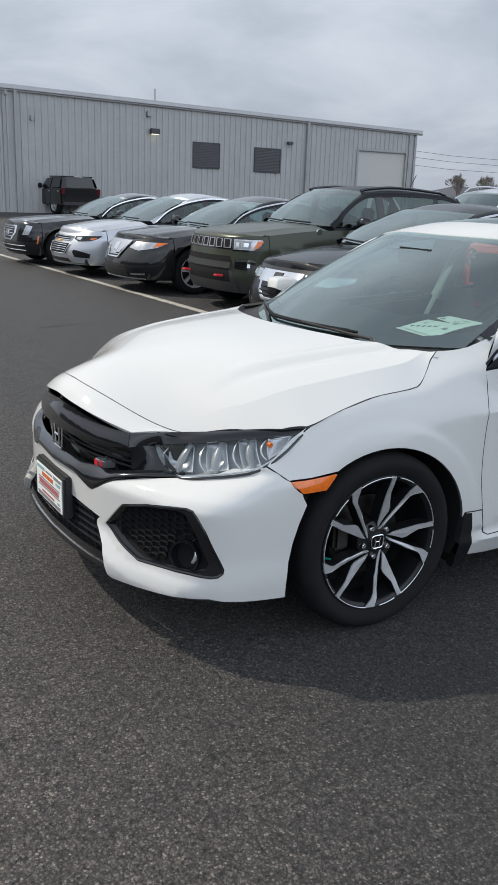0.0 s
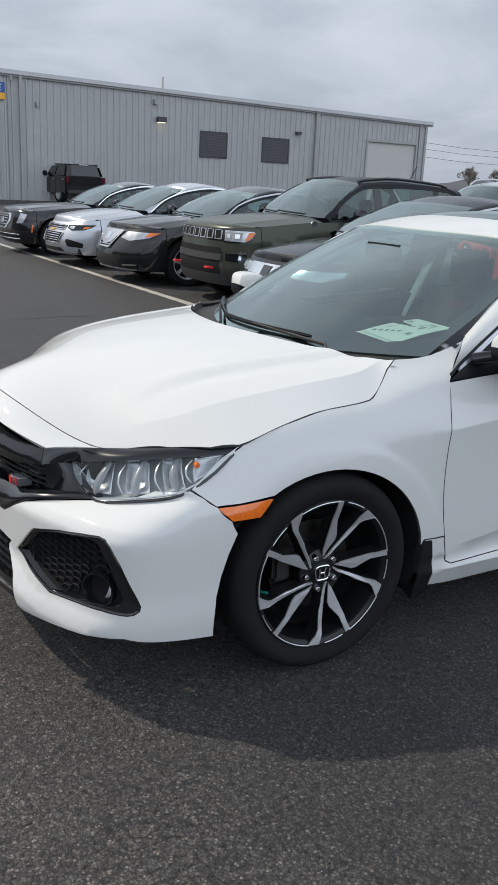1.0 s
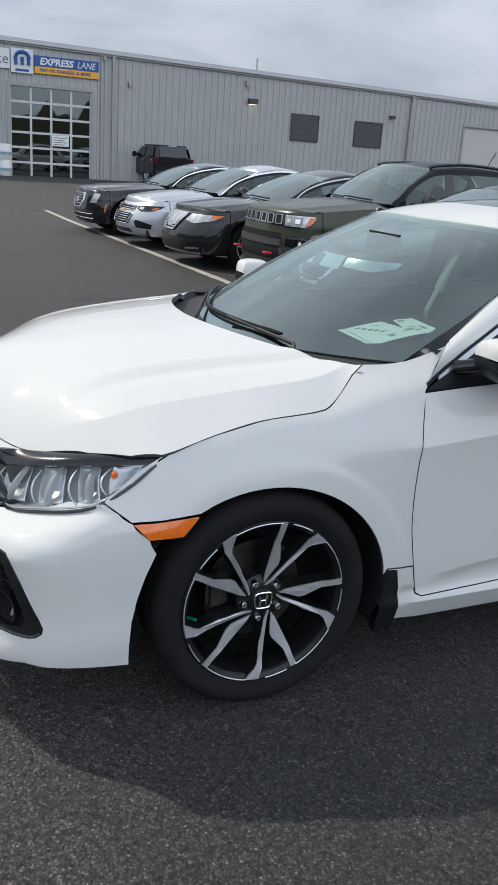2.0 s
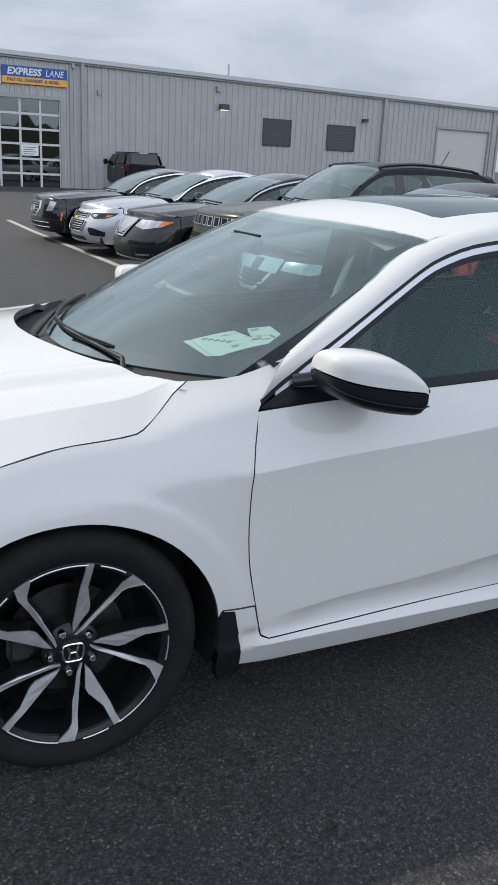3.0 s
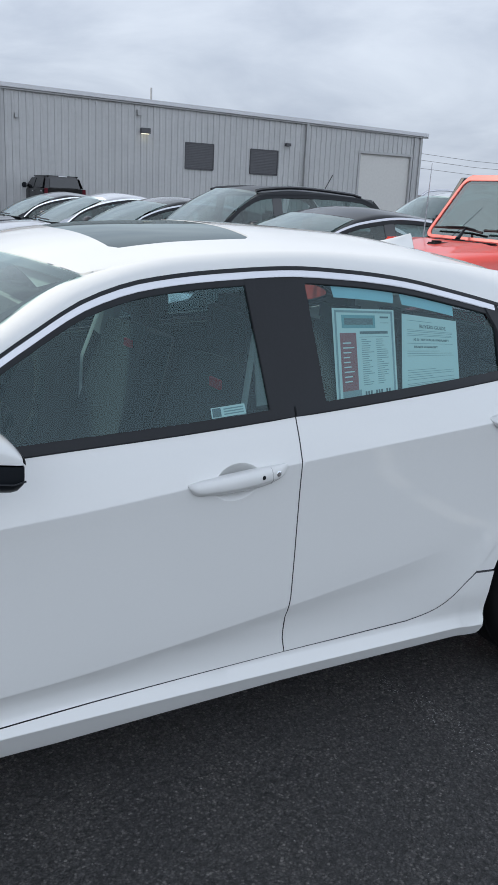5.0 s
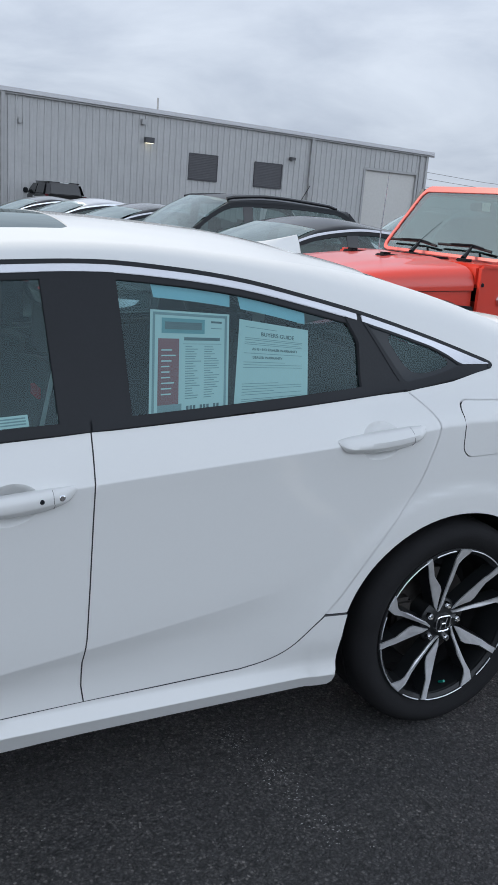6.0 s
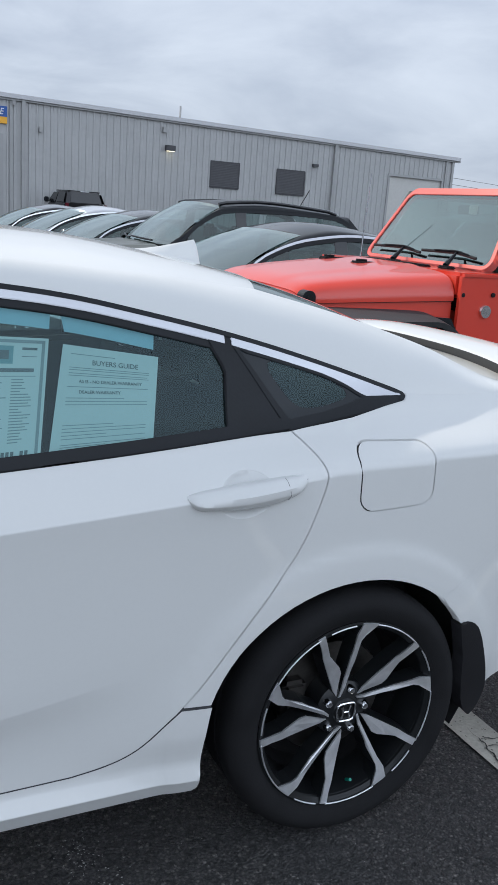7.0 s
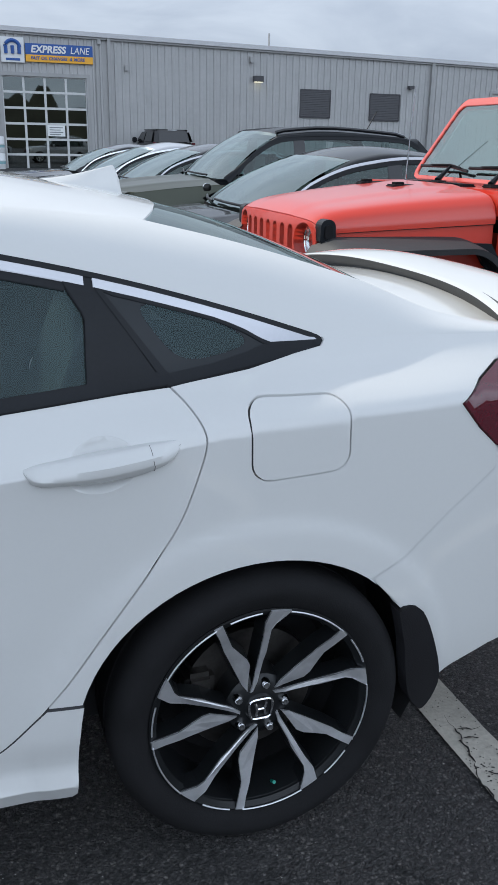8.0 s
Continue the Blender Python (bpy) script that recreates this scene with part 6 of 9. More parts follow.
for i, s in ((0, 1), (0, -1), (1, 1), (1, -1)):
    pts = arch_points(i, -20, 200, 26, 0.012)
    lip = [(x, -s * (float(side_y(x, max(z, 0.2))) - 0.012), z) for x, z in pts]
    inn = [(x, -s * 0.60, z) for x, z in pts]
    n_ = len(pts)
    mesh("wheel_housing", lip + inn, [(j, j + 1, n_ + j + 1, n_ + j) for j in range(n_ - 1)] + [tuple(range(n_, 2 * n_))], PLAST, sedan, "black wheel housing")
for s in (False, True):
    sg = 1 if s else -1
    # unseen box behind the bumper, added to stop light leaking onto the ground
    box("bumper_light_block", (-0.56, min(sg * 0.78, sg * 0.55), 0.22), (-0.37, max(sg * 0.78, sg * 0.55), 0.52), PLAST, sedan, "unseen black box blocking light behind the bumper")
    flap = panel("mud_flap", [(0.384, 0.374), (0.424, 0.368), (0.430, 0.34), (0.441, 0.29), (0.456, 0.21), (0.464, 0.15), (0.455, 0.132), (0.435, 0.126), (0.405, 0.134), (0.385, 0.20), (0.383, 0.30)], SIDE, FLAP, sedan, "black moulded mud flap behind the front wheel", step=0.02, lift=0.004, depth=0.03, mirror=s)
    plate("flap_web", [(0.40, -0.862, 0.36), (0.40, -0.66, 0.36), (0.425, -0.66, 0.135), (0.425, -0.825, 0.135)], 0.012, PLAST, flap, mirror=s)
    flap = panel("mud_flap", eased([(2.995, 0.520), (3.02, 0.526), (3.050, 0.516), (3.072, 0.48), (3.092, 0.43), (3.116, 0.36), (3.126, 0.31), (3.116, 0.27), (3.096, 0.238), (3.080, 0.240), (3.045, 0.285), (3.028, 0.36), (3.018, 0.43)], 1), SIDE, FLAP, sedan, "black moulded mud flap behind the rear wheel", step=0.02, lift=0.012, depth=0.04, mirror=s)
    plate("flap_web", [(3.06, -0.862, 0.46), (3.06, -0.66, 0.46), (3.09, -0.66, 0.25), (3.09, -0.835, 0.25)], 0.012, PLAST, flap, mirror=s)

# ---- wheels ----
turned = lambda pts: [(r * math.cos(radians(a)), r * math.sin(radians(a))) for r, a in pts]
BLADE_A = turned(((0.978, 3.0), (0.985, 8.0), (0.980, 13.5), (0.86, 16.2), (0.72, 16.6), (0.45, 21.5), (0.33, 26.5), (0.24, 34.0), (0.185, 46.0), (0.180, 38.0), (0.26, 23.0), (0.47, 15.2), (0.56, 12.8), (0.79, 12.0), (0.85, 10.0)))
BLADE_B = turned(((0.980, 38.5), (0.980, 43.0), (0.86, 43.2), (0.74, 44.6), (0.46, 46.8), (0.30, 50.0), (0.215, 49.0), (0.27, 42.0), (0.36, 34.5), (0.46, 29.6), (0.53, 31.0), (0.63, 35.5), (0.73, 38.6)))


def alloy_wheel(name, parent, cx, cy, cz, out, spin, valve=(0.038, -0.213), R=0.2445, tyre_r=0.322, tw=0.235):
    """A tyre, a dark barrel and five pairs of machined blades. out: -1 when the face looks to -y."""
    lip = cy
    wheel = lathe(name, [(R * 0.93, 0.012), (R * 0.985, 0.005), (R, 0.006), (R * 0.985, 0.014), (R * 0.93, 0.02), (R * 0.90, 0.05), (R * 0.86, 0.12), (R * 0.86, 0.19), (R * 0.98, 0.2)], WBLACK, parent, np.array((cx, lip, cz)), "y", 64, "black alloy wheel with machined blades", -out)
    h = tyre_r - R
    tyre = [(R * 0.985, 0.012), (R + h * 0.16, 0.000), (R + h * 0.45, -0.010), (R + h * 0.66, -0.008), (R + h * 0.80, 0.0), (R + h * 0.90, 0.010), (R + h * 0.97, 0.022), (tyre_r, 0.042), (tyre_r, tw * 0.3), (tyre_r - 0.006, tw * 0.3 + 0.002), (tyre_r - 0.006, tw * 0.3 + 0.01), (tyre_r, tw * 0.3 + 0.012), (tyre_r, tw * 0.62), (tyre_r - 0.006, tw * 0.62 + 0.002), (tyre_r - 0.006, tw * 0.62 + 0.01), (tyre_r, tw * 0.62 + 0.012), (tyre_r, tw - 0.05), (R + h * 0.9, tw - 0.02), (R + h * 0.5, tw), (R * 0.98, tw - 0.02)]
    lathe("tyre", tyre, RUBBER, wheel, np.array((cx, lip, cz)), "y", 72, "black low-profile tyre", -out)
    lathe("barrel", [(R * 0.92, 0.05), (R * 0.82, 0.16), (0.05, 0.165)], RUBBER, wheel, np.array((cx, lip, cz)), "y", 48, "", -out)
    lathe("brake_disc", [(0.05, 0.10), (0.148, 0.10), (0.15, 0.104), (0.15, 0.12), (0.05, 0.12)], STEEL, wheel, np.array((cx, lip, cz)), "y", 40, "grey steel brake disc", -out)
    box("brake_caliper", (cx - 0.15, min(lip - out * 0.065, lip - out * 0.14), cz - 0.03), (cx - 0.085, max(lip - out * 0.065, lip - out * 0.14), cz + 0.075), STEEL, wheel, "brake caliper", bevel=0.012)
    lathe("hub", [(0.0, 0.022), (0.030, 0.022), (0.033, 0.026), (0.060, 0.030), (0.072, 0.040), (0.075, 0.09), (0.07, 0.12)], WBLACK, wheel, np.array((cx, lip, cz)), "y", 40, "", -out)
    # the dished line of the spokes: depth behind the rim at a radius
    dish = spline((0.0, 0.25, 0.6, 0.9, 1.0), (0.026, 0.024, 0.016, 0.004, 0.001))
    for k in range(5):
        a = radians(spin + 72 * k)
        ca, sa = math.cos(a), math.sin(a)
        for poly in (BLADE_A, BLADE_B):
            P = fine_line(poly, 0.08)
            rad = np.hypot(P[:, 0], P[:, 1])
            tip = rad > 0.95
            P[tip] *= (np.minimum(1.010 * rad[tip], 0.981) / rad[tip])[:, None]
            V, F, n = [], [], len(P)
            G = shrink(P, 0.0)
            mid = G.mean(0)
            for ring, back in ((G, 0.0), (G + (G - mid) * 0.02, 0.004)):
                for u, v in ring:
                    r = math.hypot(u, v)
                    V.append((cx + R * (u * ca - v * sa), lip - out * (float(dish(r)) + back), cz + R * (u * sa + v * ca)))
            face = tuple(range(n))
            F = [face] + [((i + 1) % n, i, n + i, n + (i + 1) % n) for i in range(n)]
            mesh("blade_face", V, F, ALLOY, wheel, "bright machined blade face", smooth=False)
            V = []
            for ring, back in ((shrink(G, -0.006), 0.0038), (shrink(G, -0.022), 0.045)):
                for u, v in ring:
                    r = math.hypot(u, v)
                    q = min(1.0, 0.975 / max(r, 1e-6))
                    V.append((cx + R * q * (u * ca - v * sa), lip - out * (float(dish(r)) + back), cz + R * q * (u * sa + v * ca)))
            mesh("blade_body", V, F, WBLACK, wheel, "", smooth=False)
        # bright rim line from the hook of one blade on to the next
        for a0, a1 in ((3.5, -30.0), (18.5, 34.8)):
            arc = []
            for t in np.linspace(a0, a1, 12):
                b = a + radians(t)
                arc.append((cx + R * 0.978 * math.cos(b), lip - out * 0.0005, cz + R * 0.978 * math.sin(b)))
            tube("rim_edge", arc, 0.002, ALLOY, wheel, n=6)
        b = a + radians(4.0)
        lathe("wheel_nut", [(0.0, 0.018), (0.007, 0.017), (0.0105, 0.022), (0.0115, 0.04)], CHROME, wheel, np.array((cx + 0.056 * math.cos(b), lip, cz + 0.056 * math.sin(b))), "y", 8, "chrome wheel nut", -out)
    w, hgt = 0.026, 0.0235
    ring = [(w * (1 - 0.08 * (q < 0)) * math.copysign(abs(math.cos(p)) ** 0.45, math.cos(p)), hgt * q) for p in np.linspace(0, 2 * math.pi, 28, endpoint=False) for q in (math.copysign(abs(math.sin(p)) ** 0.45, math.sin(p)),)]
    cap = tube("hub_emblem", [(cx + x, lip - out * 0.019, cz + z) for x, z in ring], 0.003, CHROME, wheel, "chrome hub emblem", n=6, closed=True)
    for x in (-0.010, 0.010):
        tube("emblem_bar", [(cx + x * 1.3, lip - out * 0.019, cz + 0.016), (cx + x * 0.8, lip - out * 0.019, cz), (cx + x * 1.05, lip - out * 0.019, cz - 0.016)], 0.0034, CHROME, cap, n=6)
    tube("emblem_bar", [(cx - 0.008, lip - out * 0.019, cz), (cx + 0.008, lip - out * 0.019, cz)], 0.003, CHROME, cap, n=6)
    tube("valve", [(cx + valve[0], lip - out * 0.040, cz + valve[1]), (cx + valve[0] * 0.93, lip - out * 0.018, cz + valve[1] * 0.93)], 0.004, TEALCAP, wheel, "green valve cap", n=8)
    return wheel


alloy_wheel("front_wheel", sedan, 0.005, -0.878, 0.322, -1, 39.5, valve=(-0.213, -0.03))
alloy_wheel("rear_wheel", sedan, 2.70, -0.878, 0.322, -1, 1.5)
alloy_wheel("front_wheel", sedan, 0.005, 0.878, 0.322, 1, 20)
alloy_wheel("rear_wheel", sedan, 2.70, 0.878, 0.322, 1, 10)

# ---- mirrors, handles, cabin ----
MX = (0.620, 0.632, 0.650, 0.698, 0.744, 0.794, 0.838, 0.858)
m_top = spline(MX, (1.010, 1.038, 1.047, 1.051, 1.048, 1.028, 0.998, 0.974))
m_mid = spline(MX, (0.998, 0.994, 0.989, 0.980, 0.974, 0.968, 0.962, 0.959))
m_low = spline(MX, (0.975, 0.958, 0.942, 0.920, 0.909, 0.901, 0.896, 0.910))
m_out = spline(MX, (-0.92, -0.950, -0.975, -1.005, -1.02, -1.03, -1.03, -1.025))


def mirror_shell(u, v, low):
    """Shell of the door mirror: u from its rounded front to the flat rear, v round it."""
    x = 0.620 + 0.238 * np.clip(u, 0, 1) ** 1.4
    a = np.pi * v
    close = np.clip(1 - (u - 1) / 0.1, 0, 1) * np.clip(u / 0.06, 0, 1) ** 0.6
    half, yc = (-0.842 - m_out(x)) / 2, (-0.842 + m_out(x)) / 2
    end = m_low(x) if low else m_top(x)
    y = yc + half * close * np.sign(np.cos(a)) * np.abs(np.cos(a)) ** 0.5
    z = m_mid(x) + (end - m_mid(x)) * close * np.sin(a) ** 0.55
    return np.stack([x - 0.05 * np.clip(np.cos(a), 0, 1) * np.clip(u, 0, 1), y, z], 1)


for s in (False, True):
    base = tube("mirror_arm", [(0.615, -0.775 if not s else 0.775, 0.945), (0.67, -0.83 if not s else 0.83, 0.965), (0.72, -0.88 if not s else 0.88, 0.962)], [0.022, 0.022, 0.024], GLOSS, sedan, "black mirror foot", n=10)
    grid("mirror_cap", lambda u, v: mirror_shell(u * 1.02, v, False) + np.array((0, 0, 0.004)), 30, 19, WHITE, base, "white door mirror cap", mirror=s)
    grid("mirror_housing", lambda u, v: mirror_shell(u * 1.1, v, True), 32, 19, TRIM, base, "black door mirror housing", mirror=s)
    grid("mirror_back", lambda u, v: mirror_shell(1.0 + u * 0.1, v, False) + np.array((0.001, 0, 0.003)), 5, 19, GLOSS, base, mirror=s)
    for dz, sz in ((-0.022, 0.0016),):
        pts = [np.array(mirror_shell(np.array([u]), np.array([0.93]), True)[0]) + (0, -0.003, -0.008) for u in np.linspace(0.05, 1.0, 14)]
        tube("mirror_line", [q * (1, -1 if s else 1, 1) for q in pts], 0.0022, TRIM, base, n=5)


def handle(parent, x0, x1, zb, lock):
    """A pull handle over a dished cup."""
    cx, cz = x0 + 0.137, zb - 0.0105
    dip = lambda x, z: 0.030 * np.clip(1 - ((x - cx) / 0.0665) ** 2 - ((z - cz - 0.1 * (x - cx)) / 0.0475) ** 2, 0, 1) ** 1.1
    dish_f = surface(lambda x, z: np.stack([x, -side_y(x, z) + dip(x, z), z], 1), away(0, -1, 0))
    panel("handle_cup", cup_edge(x0, x1, zb, 1.0), dish_f, WHITE, parent, "white dished handle cup", step=0.008, depth=0.0, lift=0.0)
    top_e = spline((0, 0.04, 0.25, 0.64, 0.83, 0.96, 1.0), (-0.003, 0.0015, 0.010, 0.021, 0.0253, 0.0265, 0.0235))
    low_e = spline((0, 0.05, 0.12, 0.38, 0.66, 0.85, 0.95, 1.0), (-0.008, -0.026, -0.0325, -0.034, -0.029, -0.017, -0.004, 0.016))
    fold = spline((0, 0.05, 0.12, 0.38, 0.66, 0.85, 0.95, 1.0), (-0.006, -0.015, -0.0205, -0.019, -0.0115, -0.004, 0.004, 0.018))
    bow = spline((0, 0.05, 0.15, 0.5, 0.88, 1.0), (-0.001, 0.014, 0.020, 0.025, 0.018, -0.001))
    def grip(u, v):
        x, t, b, f, o = x0 + (x1 - x0) * u, top_e(u), low_e(u), fold(u), bow(u)
        k = np.minimum((v * 8).astype(int), 7)
        w = v * 8 - k
        # inner lower edge, lower edge, fold, face, upper edge, inner upper edge
        Z = np.stack([b + 0.002, b, b + 0.001, f - 0.0015, f + 0.0015, t - 0.005, t - 0.001, t, t - 0.001], 1)
        Y = np.stack([0 * o - 0.002, 0.30 * o, 0.42 * o, 0.95 * o, o, 0.97 * o, 0.85 * o, 0.70 * o, 0 * o - 0.002], 1)
        r = np.arange(len(v))
        z = zb + Z[r, k] * (1 - w) + Z[r, k + 1] * w
        y = Y[r, k] * (1 - w) + Y[r, k + 1] * w
        return np.stack([x, -side_y(x, z) - y, z], 1)
    g = grid("door_handle", grip, 40, 17, WHITE, parent, "white pull handle")
    uj = 0.80
    xs = x0 + (x1 - x0) * uj
    seam = []
    for k in np.linspace(0.14, 0.86, 14):
        q = grip(np.array([uj]), np.array([k]))[0]
        seam.append((q[0] + 0.003 * math.sin(6 * k), q[1] - 0.0001, q[2]))
    tube("handle_joint", seam, 0.0005, SEAM, g, n=4)
    if lock:
        for x, r, mat, up in ((1.485, 0.0058, TRIM, 0.002), (1.530, 0.0078, CHROME, 0.006)):
            z = zb + up
            uu = (x - x0) / (x1 - x0)
            lathe("lock", [(0.0, 0.0), (r * 0.7, 0.0), (r, 0.002), (r, 0.01)], mat, g, np.array((x, -float(side_y(x, z)) - float(bow(uu)) - 0.0012, z)), "y", 16, "door lock", 1)


handle(left_door, *GRIPS[0], True)
handle(left_rear, *GRIPS[1], False)

# cabin
def dash(u, v):
    y = (u - 0.5) * 2 * 0.70
    x = 0.20 + 0.60 * y * y * (1 - v) + (0.80 - 0.20) * v
    z = 0.915 + 0.06 * v + 0.02 * np.sin(np.pi * v) - 0.06 * np.clip(v - 0.9, 0, 1) * 10 * 0.4
    return np.stack([x, y, z], 1)
grid("dashboard", dash, 20, 12, DASH, sedan, "black dashboard")
box("dash_front", (0.76, -0.70, 0.55), (0.82, 0.70, 0.95), DASH, sedan, bevel=0.02)
def seat(y, x, parent=sedan):
    def back(u, v):
        w = 0.235 * (1 - 0.30 * np.clip(v - 0.55, 0, 1) ** 1.2 * 1.6)
        a = (u - 0.5) * 2
        xx = x + 0.20 * v + 0.05 * np.abs(a) ** 3 * -1
        return np.stack([xx, y + w * a, 0.42 + 0.60 * v], 1)
    s_ = grid("seat_backrest", back, 14, 14, CABIN, parent, "black cloth sports seat", thick=-0.10)
    box("seat_cushion", (x - 0.48, y - 0.24, 0.28), (x + 0.06, y + 0.24, 0.46), CABIN, s_, bevel=0.05)
    box("headrest", (x + 0.17, y - 0.125, 1.02), (x + 0.28, y + 0.125, 1.21), CABIN, s_, "black headrest", bevel=0.035)
    box("seat_badge", (x + 0.155, y - 0.035, 0.935), (x + 0.166, y + 0.035, 0.965), REDCLOTH, s_, "small red seat badge", bevel=0.002)
for y in (-0.37, 0.37):
    seat(y, 1.44)
def bench(u, v):
    a = (u - 0.5) * 2
    return np.stack([2.32 + 0.22 * v - 0.04 * np.cos(a * 6), 0.62 * a, 0.42 + 0.58 * v], 1)
rear_bench = grid("rear_seat", bench, 24, 8, CABIN, sedan, "black cloth rear bench", thick=-0.12)
for y in (-0.38, 0.0, 0.38):
    box("headrest", (2.50, y - 0.11, 0.99), (2.60, y + 0.11, 1.11), CABIN, rear_bench, bevel=0.03)
box("parcel_shelf", (2.6, -0.6, 0.98), (3.2, 0.6, 1.0), DASH, sedan)
wheel_ring = [(0.99 + 0.06 * math.sin(a) * 1.0, -0.37 + 0.178 * math.cos(a), 0.90 + 0.168 * math.sin(a)) for a in np.linspace(0, 2 * math.pi, 32, endpoint=False)]
steer = tube("steering_wheel", wheel_ring, 0.014, DASH, sedan, "black steering wheel", n=8, closed=True)
box("steering_hub", (0.93, -0.44, 0.86), (0.98, -0.30, 0.94), DASH, steer, bevel=0.02)
for s in (1, -1):
    plate("door_lining", [(0.62, -0.735 * s, 0.88), (1.58, -0.745 * s, 0.94), (2.45, -0.72 * s, 0.985), (2.35, -0.74 * s, 0.35), (0.6, -0.74 * s, 0.35)][::s], 0.02, CABIN, sedan, "dark door lining")
    tube("pillar_lining", [(1.62, -0.69 * s, 0.95), (1.64, -0.59 * s, 1.20), (1.66, -0.52 * s, 1.32)], [0.05, 0.045, 0.05], LINING, sedan, n=8)
    tube("seat_belt", [(1.62, -0.58 * s, 1.20), (1.52, -0.68 * s, 0.85), (1.50, -0.66 * s, 0.6)], 0.018, LINING, sedan, "grey seat belt", n=6, flat=0.2)
    tube("screen_pillar_lining", [(0.55, -0.69 * s, 0.96), (0.85, -0.635 * s, 1.13), (1.12, -0.565 * s, 1.262)], 0.026, LINING, sedan, n=8)
box("mirror_inside", (0.80, -0.11, 1.20), (0.825, 0.11, 1.265), TRIM, sedan, "black rear-view mirror", bevel=0.008)
# black instrument hood and cabin floor
box("instrument_hood", (0.62, -0.56, 0.95), (0.86, -0.18, 1.0), DASH, sedan, bevel=0.02)

# papers on the dashboard
def sheet(name, tl, tr, br, bl, label, mat=PAPER, parent=None, lift=0.0):
    tl, tr, br, bl = [np.array(p, float) for p in (tl, tr, br, bl)]
    n = np.cross(tr - tl, bl - tl)
    n /= np.linalg.norm(n)
    def f(u, v, off=0.0):
        u, v = np.asarray(u, float)[:, None], np.asarray(v, float)[:, None]
        return (tl * (1 - u) + tr * u) * (1 - v) + (bl * (1 - u) + br * u) * v - n * (0.006 * 4 * u * (1 - u) * lift + off)
    ob = grid(name, f, 10, 8, mat, parent, label, thick=0.0006)
    return ob, f
def print_bar(ob, f, u0, v0, u1, v1, mat=INK, off=0.0012):
    P = f([u0, u1, u1, u0], [v0, v0, v1, v1], off)
    Q = f([u0, u1, u1, u0], [v0, v0, v1, v1], -off)
    mesh("print", np.concatenate([P, Q]), [(0, 1, 2, 3), (7, 6, 5, 4)], mat, ob, smooth=False)
rnd = random.Random(4)
papers, pf = sheet("dash_papers", (0.50, -0.315, 0.972), (0.765, -0.31, 1.004), (0.690, -0.585, 1.015), (0.492, -0.525, 0.962), "white printed sheets lying on the dashboard", lift=1.0)
tagged(papers, category="paper")
sheet("under_sheet", (0.48, -0.30, 0.966), (0.74, -0.34, 1.0), (0.69, -0.56, 1.008), (0.485, -0.50, 0.957), "white printed sheet", parent=papers)
for i in range(5):
    print_bar(papers, pf, 0.10 + 0.05 * i, 0.10 + 0.10 * i, 0.17 + 0.05 * i, 0.16 + 0.10 * i)
for i in range(16):
    u, v = rnd.uniform(0.25, 0.75), rnd.uniform(0.1, 0.9)
    print_bar(papers, pf, u, v, u + rnd.uniform(0.05, 0.12), v + 0.012)
for u, v, w, h in ((0.72, 0.08, 0.12, 0.10), (0.60, 0.62, 0.14, 0.10), (0.30, 0.72, 0.10, 0.12), (0.85, 0.55, 0.05, 0.22)):
    for k in range(5):
        print_bar(papers, pf, u + w * 0.18 * k, v, u + w * 0.18 * k + w * 0.12, v + h)

# documents hung behind the rear side window
on_glass = lambda x, z, d=0.022: (x, -float(side_y(x, z)) + d, z)
card, cf = sheet("window_card", on_glass(1.795, 1.213), on_glass(2.008, 1.203), on_glass(1.968, 0.975), on_glass(1.758, 0.962), "framed white price card with a red column hung in the window")
tagged(card, category="document")
guide, gf = sheet("buyers_guide", on_glass(2.036, 1.193), on_glass(2.240, 1.166), on_glass(2.205, 0.988), on_glass(1.984, 0.976), "white printed form hung in the window")
tagged(guide, category="document")
BORDER = material("grey_card_border", (0.38, 0.41, 0.42), 0.7)
for a in ((0.03, 0.02, 0.97, 0.045), (0.03, 0.955, 0.97, 0.98), (0.03, 0.02, 0.06, 0.98), (0.94, 0.02, 0.97, 0.98)):
    print_bar(card, cf, *a, mat=BORDER)
print_bar(card, cf, 0.10, 0.26, 0.36, 0.86, INKRED)
print_bar(card, cf, 0.10, 0.86, 0.40, 0.93, BORDER)
print_bar(card, cf, 0.14, 0.07, 0.68, 0.21, INKGREEN)
print_bar(card, cf, 0.18, 0.105, 0.64, 0.175, INK, 0.002)
print_bar(card, cf, 0.76, 0.08, 0.90, 0.10)
print_bar(card, cf, 0.76, 0.15, 0.90, 0.155)
print_bar(card, cf, 0.42, 0.245, 0.88, 0.275, INK)
for k, c0 in ((0, 0.44), (1, 0.68)):
    for i in range(22):
        print_bar(card, cf, c0, 0.33 + 0.023 * i, c0 + rnd.uniform(0.08, 0.20), 0.338 + 0.023 * i, BORDER)
print_bar(card, cf, 0.41, 0.305, 0.90, 0.31, BORDER)
for i in range(10):
    if i not in (3, 7):
        print_bar(card, cf, 0.46 + 0.043 * i, 0.885, 0.49 + 0.043 * i, 0.925, INK)
for i in range(9):
    print_bar(card, cf, 0.14, 0.36 + 0.05 * i, rnd.uniform(0.24, 0.32), 0.372 + 0.05 * i, PAPER, 0.002)
